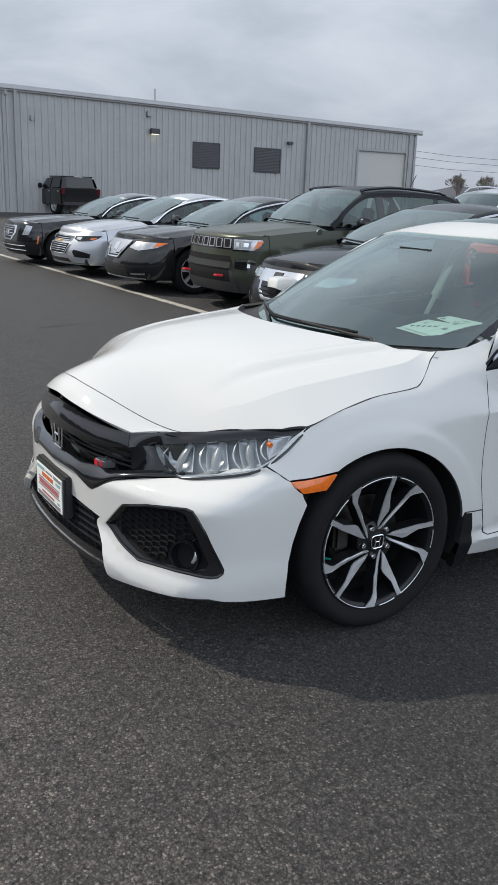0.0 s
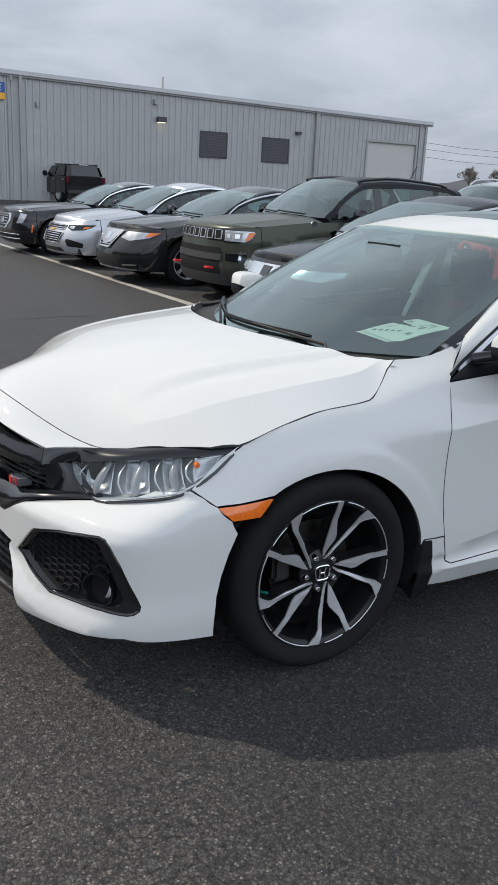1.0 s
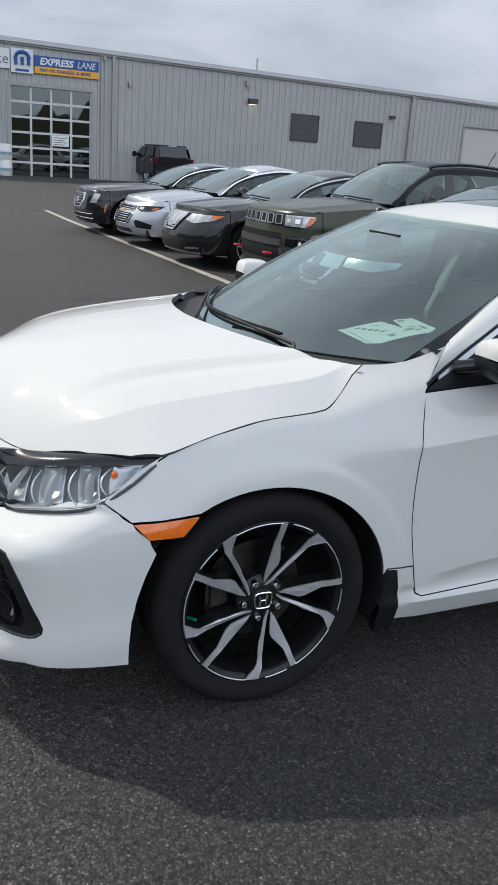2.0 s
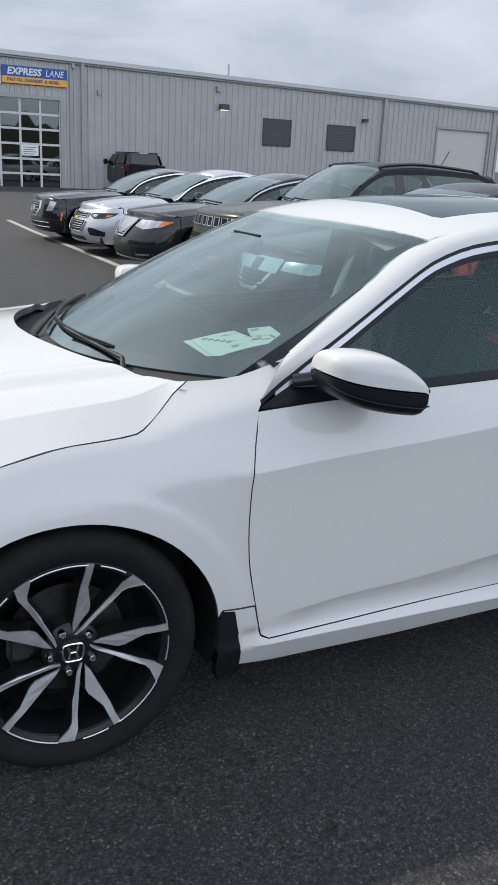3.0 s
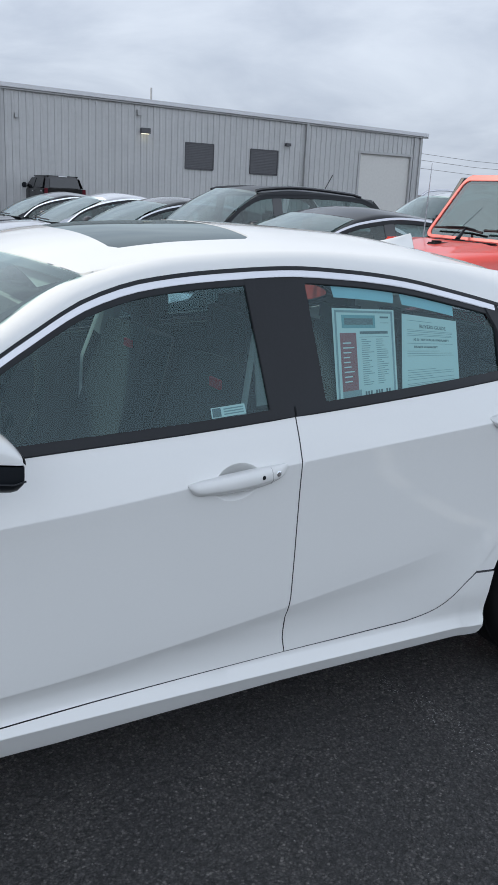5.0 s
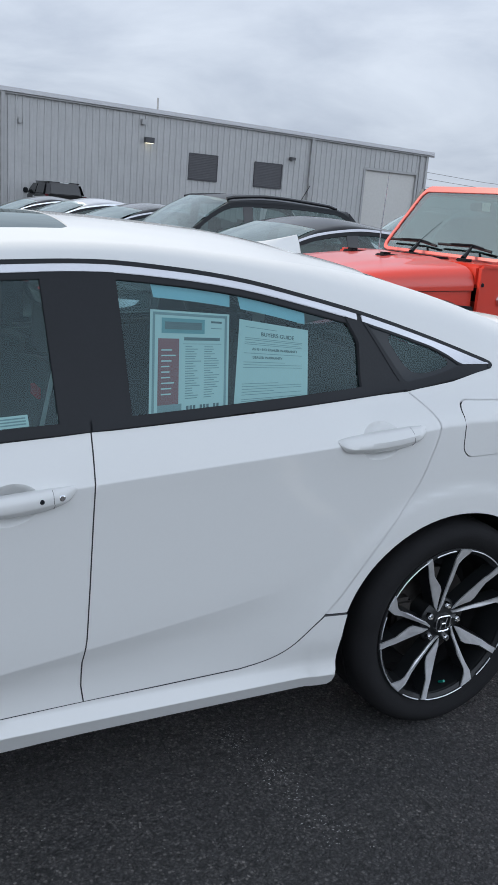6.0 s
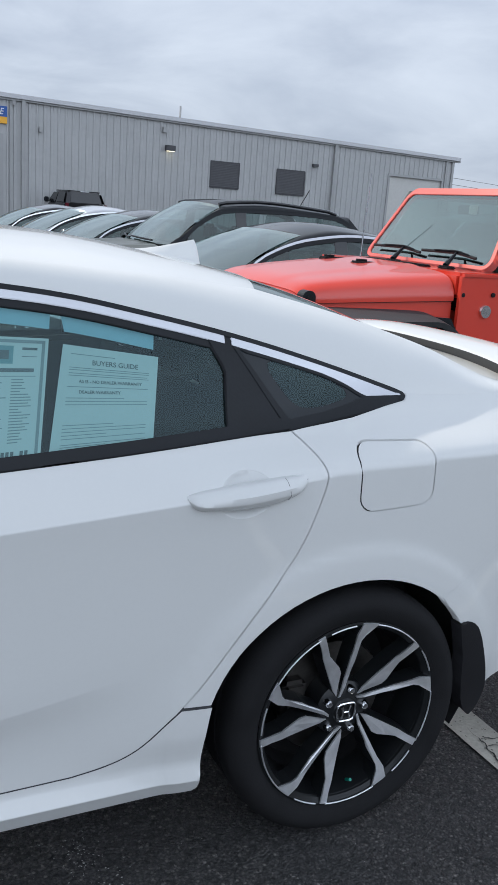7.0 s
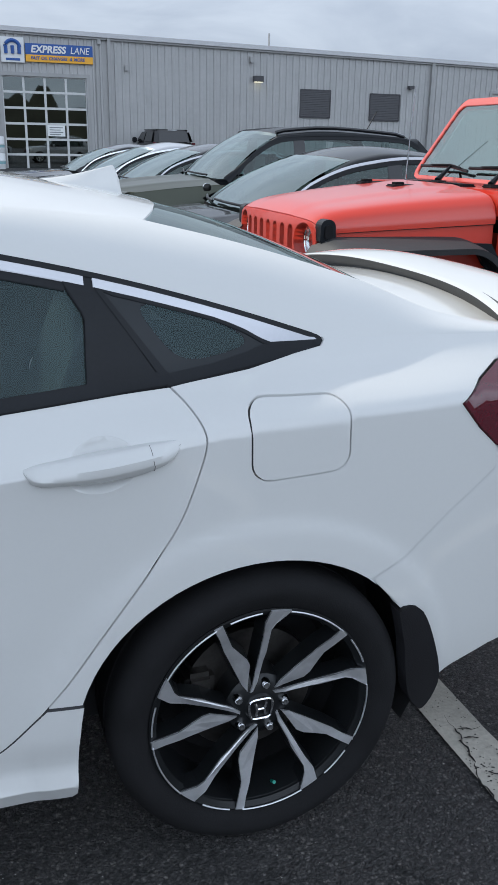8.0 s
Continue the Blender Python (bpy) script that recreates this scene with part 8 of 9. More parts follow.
def fascia(B, car, paint, top):
    """The painted bumper all round the nose."""
    edge = [(s, float(B.belt(B.round)) + (top - float(B.belt(B.round))) * (1 - abs(s) ** 2.2)) for s in np.linspace(-0.9999, 0.9999, 21)]
    # rounded lip from the bumper up to the bonnet
    ymax = B.W / 2 * 0.86
    fr = lambda y: 0.10 + B.nose_low * 0.7 + (B.round - 0.10 - B.nose_low * 0.55) * (np.abs(y) / (B.W / 2 * 0.9)) ** 2.4

    def lip(u, v):
        s = (u - 0.5) * 2 * 0.985
        ang = np.degrees(np.arcsin(np.abs(s) ** (B.p / 2))) * np.sign(s)
        z = float(B.belt(B.round)) + (top - float(B.belt(B.round))) * (1 - np.abs(s) ** 2.2)
        a = B.nose(np.where(np.abs(ang) < 0.02, 0.02, ang), z)
        yb = -s * ymax
        b = np.stack([fr(yb) + 0.02, yb, B.bonnet(fr(yb) + 0.02, yb) - 0.003], 1)
        c = np.stack([0.78 * a[:, 0] + 0.22 * b[:, 0], 0.8 * a[:, 1] + 0.2 * b[:, 1], 0.85 * b[:, 2] + 0.15 * a[:, 2]], 1)
        v = v[:, None]
        return a * (1 - v) ** 2 + 2 * v * (1 - v) * c + b * v * v

    grid("nose_lip", lip, 32, 8, paint, car)
    return front_panel("front_bumper", B, [(s, B.clear + 0.02) for s in np.linspace(0.9999, -0.9999, 21)] + edge, paint, car, lift=0, depth=0.03)


def slats(B, car, s0, s1, zs, mat, r=0.010, off=0.012):
    for z in zs:
        pts = []
        for s in np.linspace(s0, s1, 11):
            p = math.degrees(math.asin(min(0.9999, abs(s)) ** (B.p / 2))) * (1 if s >= 0 else -1)
            q = B.nose(np.array([p if abs(p) > 0.02 else 0.02]), np.array([z]))[0]
            pts.append(q + np.array((-off, 0, 0)))
        tube("grille_bar", pts, r, mat, car, n=6)


def front_line(B, car, pts, mat, r=0.012, off=0.016):
    """A moulding along (half width share, height) points on the nose."""
    out = []
    for s, z in fine_line(pts, 0.06, False):
        p = math.degrees(math.asin(min(0.9999, abs(s)) ** (B.p / 2))) * (1 if s >= 0 else -1)
        q = B.nose(np.array([p if abs(p) > 0.02 else 0.02]), np.array([z]))[0]
        out.append((q[0] - off, q[1], q[2]))
    tube("grille_moulding", out, r, mat, car, "chrome grille moulding", n=6)


def both(B, name, poly, mat, car, label="", **k):
    return [front_panel(name, B, poly, mat, car, label, mirror=m, **k) for m in (False, True)]


PAINT = dict(coat=1.0, var=0.02, scale=1.0)
OLIVE = material("olive_green_paint", (0.064, 0.071, 0.053), 0.32, metal=0.3, spec=0.15, coat=0.25, var=0.02, scale=1.0)
CHARCOAL = material("charcoal_paint", (0.012, 0.013, 0.015), 0.4, spec=0.05, coat=0.6, var=0.02, scale=1.0)
GREYPAINT = material("graphite_paint", (0.010, 0.011, 0.012), 0.45, spec=0.05, **PAINT)
SILVER = material("silver_paint", (0.52, 0.54, 0.58), 0.34, metal=0.55, **PAINT)
BLACKP = material("black_paint", (0.010, 0.010, 0.012), 0.25, spec=0.1, **PAINT)
REDP = material("orange_red_paint", (0.64, 0.046, 0.024), 0.36, coat=0.6, var=0.02, scale=1.0)
CLAD = material("grey_black_cladding", (0.035, 0.036, 0.038), 0.6, var=0.15, bump=0.2)

DULL = material("dull_chrome", (0.30, 0.30, 0.31), 0.2, metal=0.9, var=0.1)
# olive compact off-roader
B1 = Body(4.22, 1.84, 1.64, 0.24, ((0.0, 0.10, 0.5, 0.9, 1.35), (0.88, 0.99, 1.055, 1.10, 1.13)), (1.24, 1.11), (1.94, 1.585), (3.57, 1.585), (4.05, 1.12), ((0, 0.4, 1.35, 4.2), (0.91, 0.96, 1.045, 1.12)), (0.90, 3.40), 0.345, 0.32, round_=0.48, plan_p=2.3, nose_low=0.07)
suv = plain_car("compact_suv", "olive green compact off-road car with black cladding", B1, OLIVE, (3.50, 7.22, 0), ALLOY, 5, bright=TRIM, cladding=CLAD, cabin=CABIN, door_x=(1.40, 2.26, 3.20), mirror_mat=GLOSS, roof_mat=TRIM)
fascia(B1, suv, OLIVE, 0.94)
front_panel("grille", B1, [(-0.62, 0.80), (0.62, 0.80), (0.64, 0.93), (-0.64, 0.93)], GLOSS, suv, "black seven-slot grille", lift=0.008)
for k in range(7):
    s = -0.54 + 0.18 * k
    ring = [(s - 0.065, 0.812), (s + 0.065, 0.812), (s + 0.07, 0.925), (s - 0.07, 0.925)]
    front_panel("slot_ring", B1, ring, BRIGHT, suv, "bright grille slot ring", lift=0.016, holes=[[(s - 0.053, 0.822), (s + 0.053, 0.822), (s + 0.057, 0.917), (s - 0.057, 0.917)]])
    front_panel("slot_mesh", B1, [(s - 0.053, 0.822), (s + 0.053, 0.822), (s + 0.057, 0.917), (s - 0.057, 0.917)], RUBBER, suv, lift=0.010, depth=0)
both(B1, "headlamp", [(0.66, 0.80), (0.92, 0.80), (0.975, 0.86), (0.985, 0.925), (0.66, 0.925)], CARLAMP, suv, "clear headlamp", lift=0.010)
for s0, s1 in ((0.675, 0.76), (0.79, 0.885)):
    both(B1, "lamp_bowl", [(s0, 0.815), (s1, 0.815), (s1 + 0.015, 0.905), (s0, 0.905)], LAMPBLK, suv, "grey lamp bowl", lift=0.013)
    both(B1, "lamp_lens", [(s0 + 0.02, 0.835), (s1 - 0.02, 0.835), (s1 - 0.012, 0.885), (s0 + 0.02, 0.885)], CHROME, suv, "bright lamp lens", lift=0.016)
both(B1, "lamp_border", [(0.64, 0.785), (0.94, 0.785), (0.985, 0.85), (0.992, 0.935), (0.64, 0.935)], GLOSS, suv, lift=0.006)
both(B1, "turn_lamp", [(0.915, 0.812), (0.955, 0.825), (0.990, 0.910), (0.955, 0.910)], AMBER, suv, "amber turn lamp", lift=0.014)
front_panel("bumper_band", B1, [(-0.9, 0.565), (0.62, 0.565), (0.64, 0.64), (-0.64, 0.64), (-0.9, 0.60)][:4] + [(-0.62, 0.565)], CLAD, suv, "dark grey bumper band", lift=0.02, depth=0.05)
front_panel("lower_cladding", B1, [(-0.97, 0.27), (0.97, 0.27), (0.975, 0.36), (0.70, 0.40), (0.66, 0.555), (-0.66, 0.555), (-0.70, 0.40), (-0.975, 0.36)], CLAD, suv, "dark lower cladding", lift=0.004)
front_panel("upper_intake", B1, [(-0.64, 0.645), (0.64, 0.645), (0.60, 0.715), (-0.60, 0.715)], RUBBER, suv, lift=0.006)
front_panel("lower_intake", B1, [(-0.62, 0.40), (0.62, 0.40), (0.60, 0.555), (-0.60, 0.555)], RUBBER, suv, lift=0.006)
front_panel("skid_plate", B1, [(-0.75, 0.27), (0.75, 0.27), (0.72, 0.40), (-0.72, 0.40)], CLAD, suv, "dark grey skid plate", lift=0.015)
both(B1, "fog_surround", [(0.70, 0.57), (0.90, 0.55), (0.94, 0.60), (0.945, 0.685), (0.70, 0.685)], GLOSS, suv, "black fog lamp surround", lift=0.008)
both(B1, "fog_strip", [(0.71, 0.655), (0.94, 0.655), (0.94, 0.683), (0.71, 0.683)], CHROME, suv, lift=0.013)
both(B1, "fog_lamp", [(0.865, 0.585), (0.895, 0.585), (0.90, 0.64), (0.87, 0.64)], CHROME, suv, "small bright fog lamp", lift=0.014)
for y in (-0.45, 0.45):
    tube("tow_hook", [(0.03, y - 0.04, 0.47), (-0.05, y - 0.03, 0.475), (-0.05, y + 0.03, 0.475), (0.03, y + 0.04, 0.47)], 0.014, REDCLOTH, suv, "red tow hook")
for m in (1, -1):
    tube("roof_bar", [(2.04, m * 0.60, 1.565)] + [(x, m * (0.615), float(B1.roof_mid(x)) - 0.016) for x in np.linspace(2.12, 3.42, 8)] + [(3.54, m * 0.60, 1.55)], 0.02, GLOSS, suv, "black roof rail")
lathe("badge", [(0.0, -0.012), (0.042, -0.012), (0.045, 0.0)], CHROME, suv, np.array((1.22, -float(B1.y(1.22, 1.03)) + 0.003, 1.03)), "y", 20, "round silver badge", 1)
tube("aerial", [(3.37, 0, 1.60), (3.50, 0, 1.82)], 0.006, TRIM, suv, "black roof aerial")

# charcoal saloon with a chrome shield grille
B2 = Body(4.85, 1.86, 1.45, 0.20, ((0.0, 0.10, 0.5, 1.1, 1.6), (0.68, 0.77, 0.87, 0.945, 0.975)), (1.32, 0.965), (2.12, 1.37), (3.40, 1.375), (4.25, 1.06), ((0, 0.4, 1.5, 3.5, 4.9), (0.66, 0.72, 0.895, 0.95, 0.98)), (0.98, 3.78), 0.335, 0.40, round_=0.62, nose_low=0.19)
dark = plain_car("dark_saloon", "charcoal grey saloon with a chrome shield grille", B2, CHARCOAL, (2.98, 4.78, 0), ALLOY, 10, cabin=TAN)
fascia(B2, dark, CHARCOAL, 0.74)
front_panel("grille", B2, [(-0.30, 0.50), (-0.16, 0.40), (0.16, 0.40), (0.30, 0.50), (0.42, 0.70), (-0.42, 0.70)], CHROME, dark, "chrome shield grille", lift=0.012, holes=[[(-0.26, 0.51), (-0.13, 0.43), (0.13, 0.43), (0.26, 0.51), (0.36, 0.66), (-0.36, 0.66)]])
front_panel("grille_mesh", B2, [(-0.27, 0.51), (-0.14, 0.42), (0.14, 0.42), (0.27, 0.51), (0.37, 0.67), (-0.37, 0.67)], TRIM, dark, lift=0.004, depth=0)
front_panel("grille_beam", B2, [(-0.40, 0.58), (0.40, 0.58), (0.43, 0.70), (-0.43, 0.70)], CHROME, dark, "chrome grille beam", lift=0.016)
front_panel("emblem", B2, [(-0.07, 0.57), (0.07, 0.57), (0.09, 0.68), (-0.09, 0.68)], GLOSS, dark, lift=0.022)
slats(B2, dark, -0.26, 0.26, (0.46, 0.50, 0.54), TRIM)
both(B2, "headlamp", [(0.46, 0.61), (0.80, 0.60), (0.97, 0.66), (0.985, 0.70), (0.46, 0.69)], CARLAMP, dark, "bright multi-lens headlamp", lift=0.008)
for k in range(4):
    both(B2, "lamp_lens", [(0.52 + 0.1 * k, 0.625), (0.59 + 0.1 * k, 0.625), (0.59 + 0.1 * k, 0.675), (0.52 + 0.1 * k, 0.675)], CLEAR, dark, lift=0.016)
front_panel("lower_intake", B2, [(-0.6, 0.26), (0.6, 0.26), (0.52, 0.36), (-0.52, 0.36)], PLAST, dark, lift=0.005)
both(B2, "fog_surround", [(0.66, 0.30), (0.90, 0.32), (0.93, 0.43), (0.72, 0.42)], PLAST, dark, lift=0.006)

# graphite saloon with a silver visor grille
B3 = Body(4.93, 1.88, 1.45, 0.19, ((0.0, 0.08, 0.5, 1.1, 1.6), (0.70, 0.79, 0.895, 0.965, 0.985)), (1.32, 0.975), (2.15, 1.365), (3.35, 1.375), (4.25, 1.08), ((0, 0.4, 1.5, 3.5, 5.0), (0.69, 0.76, 0.90, 0.96, 1.0)), (1.0, 3.68), 0.335, 0.40, round_=0.66, nose_low=0.20)
visor = plain_car("graphite_saloon", "graphite grey saloon with a silver visor grille", B3, GREYPAINT, (3.12, 9.56, 0), ALLOY, 7, mirror_mat=GLOSS)
fascia(B3, visor, GREYPAINT, 0.77)
front_panel("grille", B3, [(-0.22, 0.50), (0.22, 0.50), (0.38, 0.745), (-0.38, 0.745)], TRIM, visor, lift=0.004)
front_panel("grille_visor", B3, [(-0.20, 0.585), (0.0, 0.53), (0.20, 0.585), (0.40, 0.75), (-0.40, 0.75)], BRIGHT, visor, "satin silver visor grille", lift=0.018)
front_panel("emblem", B3, [(-0.07, 0.60), (0.07, 0.60), (0.08, 0.70), (-0.08, 0.70)], CHROME, visor, "chrome emblem", lift=0.026)
slats(B3, visor, -0.22, 0.22, (0.515, 0.545, 0.575), BRIGHT, 0.008)
both(B3, "headlamp", [(0.40, 0.655), (0.62, 0.62), (0.90, 0.675), (0.985, 0.745), (0.50, 0.745)], CARLAMP, visor, "clear swept headlamp", lift=0.006)
both(B3, "turn_lamp", [(0.86, 0.68), (0.93, 0.695), (0.988, 0.745), (0.90, 0.743)], AMBER, visor, "amber corner lamp", lift=0.012)
front_panel("lower_intake", B3, [(-0.50, 0.24), (0.50, 0.24), (0.44, 0.36), (-0.44, 0.36)], PLAST, visor, lift=0.005)
both(B3, "fog_surround", [(0.55, 0.27), (0.88, 0.29), (0.90, 0.38), (0.62, 0.38)], TRIM, visor, "dark fog lamp surround", lift=0.007)
front_line(B3, visor, [(-0.40, 0.752), (-0.24, 0.56), (-0.20, 0.505), (0.20, 0.505), (0.24, 0.56), (0.40, 0.752)], CHROME)
both(B3, "fog_chrome", [(0.56, 0.272), (0.80, 0.285), (0.80, 0.305), (0.56, 0.292)], CHROME, visor, "chrome fog lamp strip", lift=0.014)
both(B3, "fog_lamp", [(0.74, 0.285), (0.84, 0.29), (0.84, 0.35), (0.76, 0.35)], CLEAR, visor, lift=0.015)
front_panel("chrome_lip", B3, [(-0.8, 0.215), (0.8, 0.215), (0.8, 0.228), (-0.8, 0.228)], CHROME, visor, lift=0.012)

# silver saloon
B4 = Body(4.92, 1.85, 1.455, 0.19, ((0.0, 0.06, 0.5, 1.1, 1.6), (0.67, 0.745, 0.87, 0.95, 0.975)), (1.30, 0.96), (2.20, 1.375), (3.40, 1.375), (4.45, 1.08), ((0, 0.4, 1.5, 3.5, 5.0), (0.66, 0.735, 0.89, 0.955, 1.0)), (0.98, 3.81), 0.335, 0.42, round_=0.66, nose_low=0.20)
silver = plain_car("silver_saloon", "metallic silver saloon with a split grille", B4, SILVER, (3.08, 12.08, 0), ALLOY, 10, bright=CHROME, mirror_mat=GLOSS)
fascia(B4, silver, SILVER, 0.72)
front_panel("upper_grille", B4, [(-0.42, 0.615), (0.42, 0.615), (0.50, 0.680), (-0.50, 0.680)], RUBBER, silver, "slim black upper grille", lift=0.005)
slats(B4, silver, -0.46, 0.46, (0.64, 0.672), CHROME, 0.007)
front_panel("lower_grille", B4, [(-0.42, 0.39), (0.42, 0.39), (0.48, 0.555), (-0.48, 0.555)], RUBBER, silver, "black lower grille", lift=0.005)
slats(B4, silver, -0.40, 0.40, (0.43, 0.465, 0.50, 0.535), CHROME, 0.006)
front_panel("emblem", B4, [(-0.09, 0.575), (0.09, 0.575), (0.09, 0.61), (-0.09, 0.61)], SIGNY, silver, "gold emblem", lift=0.018)
both(B4, "headlamp", [(0.54, 0.635), (0.66, 0.60), (0.88, 0.615), (0.96, 0.66), (0.99, 0.705), (0.54, 0.685)], GLOSS, silver, "dark swept headlamp", lift=0.005)
both(B4, "lamp_lens", [(0.60, 0.632), (0.70, 0.622), (0.72, 0.665), (0.61, 0.668)], CARLAMP, silver, lift=0.012)
both(B4, "turn_lamp", [(0.87, 0.63), (0.93, 0.645), (0.955, 0.672), (0.88, 0.66)], AMBER, silver, "red-orange corner lamp", lift=0.011)
front_line(B4, silver, [(-0.50, 0.683), (-0.44, 0.612), (0.44, 0.612), (0.50, 0.683)], CHROME, 0.009)
front_line(B4, silver, [(-0.49, 0.558), (-0.42, 0.386), (0.42, 0.386), (0.49, 0.558)], CHROME, 0.009)
both(B4, "fog_recess", [(0.60, 0.42), (0.66, 0.34), (0.90, 0.33), (0.91, 0.40), (0.72, 0.45), (0.62, 0.46)], RUBBER, silver, "black fog lamp recess", lift=0.005)
front_panel("lower_intake", B4, [(-0.55, 0.25), (0.55, 0.25), (0.48, 0.31), (-0.48, 0.31)], PLAST, silver, lift=0.005)
front_panel("chrome_lip", B4, [(-0.85, 0.228), (0.85, 0.228), (0.85, 0.245), (-0.85, 0.245)], CHROME, silver, lift=0.012)
tube("lip_spoiler", [(4.62, y, 1.085) for y in np.linspace(-0.6, 0.6, 7)], 0.02, TRIM, silver)

# black saloon with upright lamps
B5 = Body(4.66, 1.81, 1.42, 0.18, ((0.0, 0.08, 0.5, 1.1, 1.6), (0.72, 0.83, 0.90, 0.945, 0.97)), (1.42, 0.955), (2.20, 1.335), (3.35, 1.345), (4.15, 1.06), ((0, 0.4, 1.5, 3.5, 4.7), (0.72, 0.78, 0.89, 0.94, 0.98)), (0.84, 3.62), 0.325, 0.40, round_=0.46, nose_low=0.08)
blk = plain_car("black_saloon", "black saloon with a bright grille and upright lamps", B5, BLACKP, (2.92, 14.52, 0), ALLOY, 10, bright=CHROME)
fascia(B5, blk, BLACKP, 0.78)
front_panel("grille", B5, [(-0.28, 0.46), (0.28, 0.46), (0.46, 0.60), (0.46, 0.745), (-0.46, 0.745), (-0.46, 0.60)], CHROME, blk, "chrome shield grille", lift=0.010, holes=[[(-0.25, 0.49), (0.25, 0.49), (0.40, 0.61), (0.40, 0.715), (-0.40, 0.715), (-0.40, 0.61)]])
front_panel("grille_mesh", B5, [(-0.26, 0.48), (0.26, 0.48), (0.42, 0.61), (0.42, 0.72), (-0.42, 0.72), (-0.42, 0.61)], TRIM, blk, lift=0.003, depth=0)
slats(B5, blk, -0.36, 0.36, (0.535, 0.59, 0.645, 0.69), BRIGHT, 0.010)
front_panel("emblem", B5, [(-0.09, 0.56), (0.09, 0.56), (0.09, 0.66), (-0.09, 0.66)], CHROME, blk, lift=0.022)
both(B5, "headlamp", [(0.70, 0.57), (0.86, 0.58), (0.93, 0.74), (0.80, 0.76)], CARLAMP, blk, "upright clear headlamp", lift=0.008)
both(B5, "side_marker", [(0.975, 0.42), (0.985, 0.42), (0.992, 0.56), (0.984, 0.56)], AMBER, blk, "orange side marker", lift=0.008)
front_panel("lower_intake", B5, [(-0.7, 0.24), (0.7, 0.24), (0.66, 0.40), (-0.66, 0.40)], PLAST, blk, lift=0.005)
slats(B5, blk, -0.80, 0.80, (0.285, 0.37), CHROME, 0.009)

# pale off-roader farther along the lot
B6 = Body(4.5, 1.84, 1.76, 0.22, ((0.0, 0.10, 0.5, 1.0, 1.5), (0.90, 1.00, 1.055, 1.10, 1.13)), (1.30, 1.10), (2.05, 1.67), (3.85, 1.67), (4.3, 1.15), ((0, 0.4, 1.5, 4.5), (0.90, 0.94, 1.03, 1.1)), (0.9, 3.56), 0.345, 0.32, plan_p=3.2, nose_low=0.05)
for k, (x, y, m_, lb) in enumerate(((9.1, 10.1, SILVER, "silver family off-roader with roof bars"), (15.2, 10.0, CHARCOAL, "dark grey family off-roader"), (13.8, 6.3, SILVER, "silver family off-roader with roof bars"))):
    far = plain_car("family_suv", lb, B6, m_, (x, y, 0), ALLOY, 6, group="cars farther along the lot")
    fascia(B6, far, m_, 0.92)
    front_panel("grille", B6, [(-0.5, 0.66), (0.5, 0.66), (0.55, 0.86), (-0.55, 0.86)], TRIM, far, lift=0.006)
    both(B6, "headlamp", [(0.62, 0.74), (0.95, 0.76), (0.97, 0.86), (0.62, 0.86)], CARLAMP, far, lift=0.006)
    for m in (1, -1):
        tube("roof_bar", [(2.2, m * 0.58, float(B6.roof_mid(2.2)) - 0.03)] + [(x_, m * 0.60, float(B6.roof_mid(x_)) + 0.03) for x_ in np.linspace(2.35, 3.6, 6)] + [(3.75, m * 0.58, 1.58)], 0.02, BRIGHT, far, "silver roof bar")

# ---- orange-red off-roader ----
rock = root("offroad_car", "orange-red open-fendered off-road car with round headlamps", "car", "cars parked in a row", at=(3.88, 2.33, 0))
def rbox(name, lo, hi, mat, label="", bevel=0.02, parent=rock):
    return box(name, lo, hi, mat, parent, label, bevel=bevel)
# bonnet: tapers to the nose, raised in the middle, rolled over at the sides down to the seam
hood_w = spline((0.0, 0.15, 0.5, 1.0), (0.565, 0.60, 0.66, 0.735))
hood_top = spline((0.0, 0.04, 0.12, 0.25, 0.6, 1.0), (1.088, 1.112, 1.140, 1.162, 1.203, 1.240))
seam_z = spline((0.0, 0.3, 1.0), (1.030, 1.047, 1.084))
roll = spline((0.0, 0.36, 0.46, 0.54, 0.66, 0.76, 0.85, 0.93, 1.0), (0.0, 0.42, 0.60, 0.74, 0.90, 0.965, 0.99, 1.0, 1.0))
fall = spline((0.0, 0.36, 0.46, 0.54, 0.66, 0.76, 0.85, 0.93, 1.0), (0.0, 0.01, 0.10, 0.13, 0.25, 0.45, 0.66, 0.84, 1.0))
def hood(u, v):
    q = (v - 0.5) * 2
    k = np.abs(q)
    x = 0.03 + 0.93 * u + 0.045 * k**2 * (1 - u) ** 6
    top_ = hood_top(u)
    flat_ = np.clip(u * 6, 0, 1)
    drop = fall(k) * flat_ + (1 - flat_) * (0.6 * fall(k) + 0.4 * k**3)
    return np.stack([x, np.sign(q) * hood_w(u) * roll(k), top_ - (top_ - seam_z(u)) * drop], 1)
grid("bonnet", hood, 34, 61, REDP, rock, "orange-red bonnet with a raised centre", thick=-0.02)
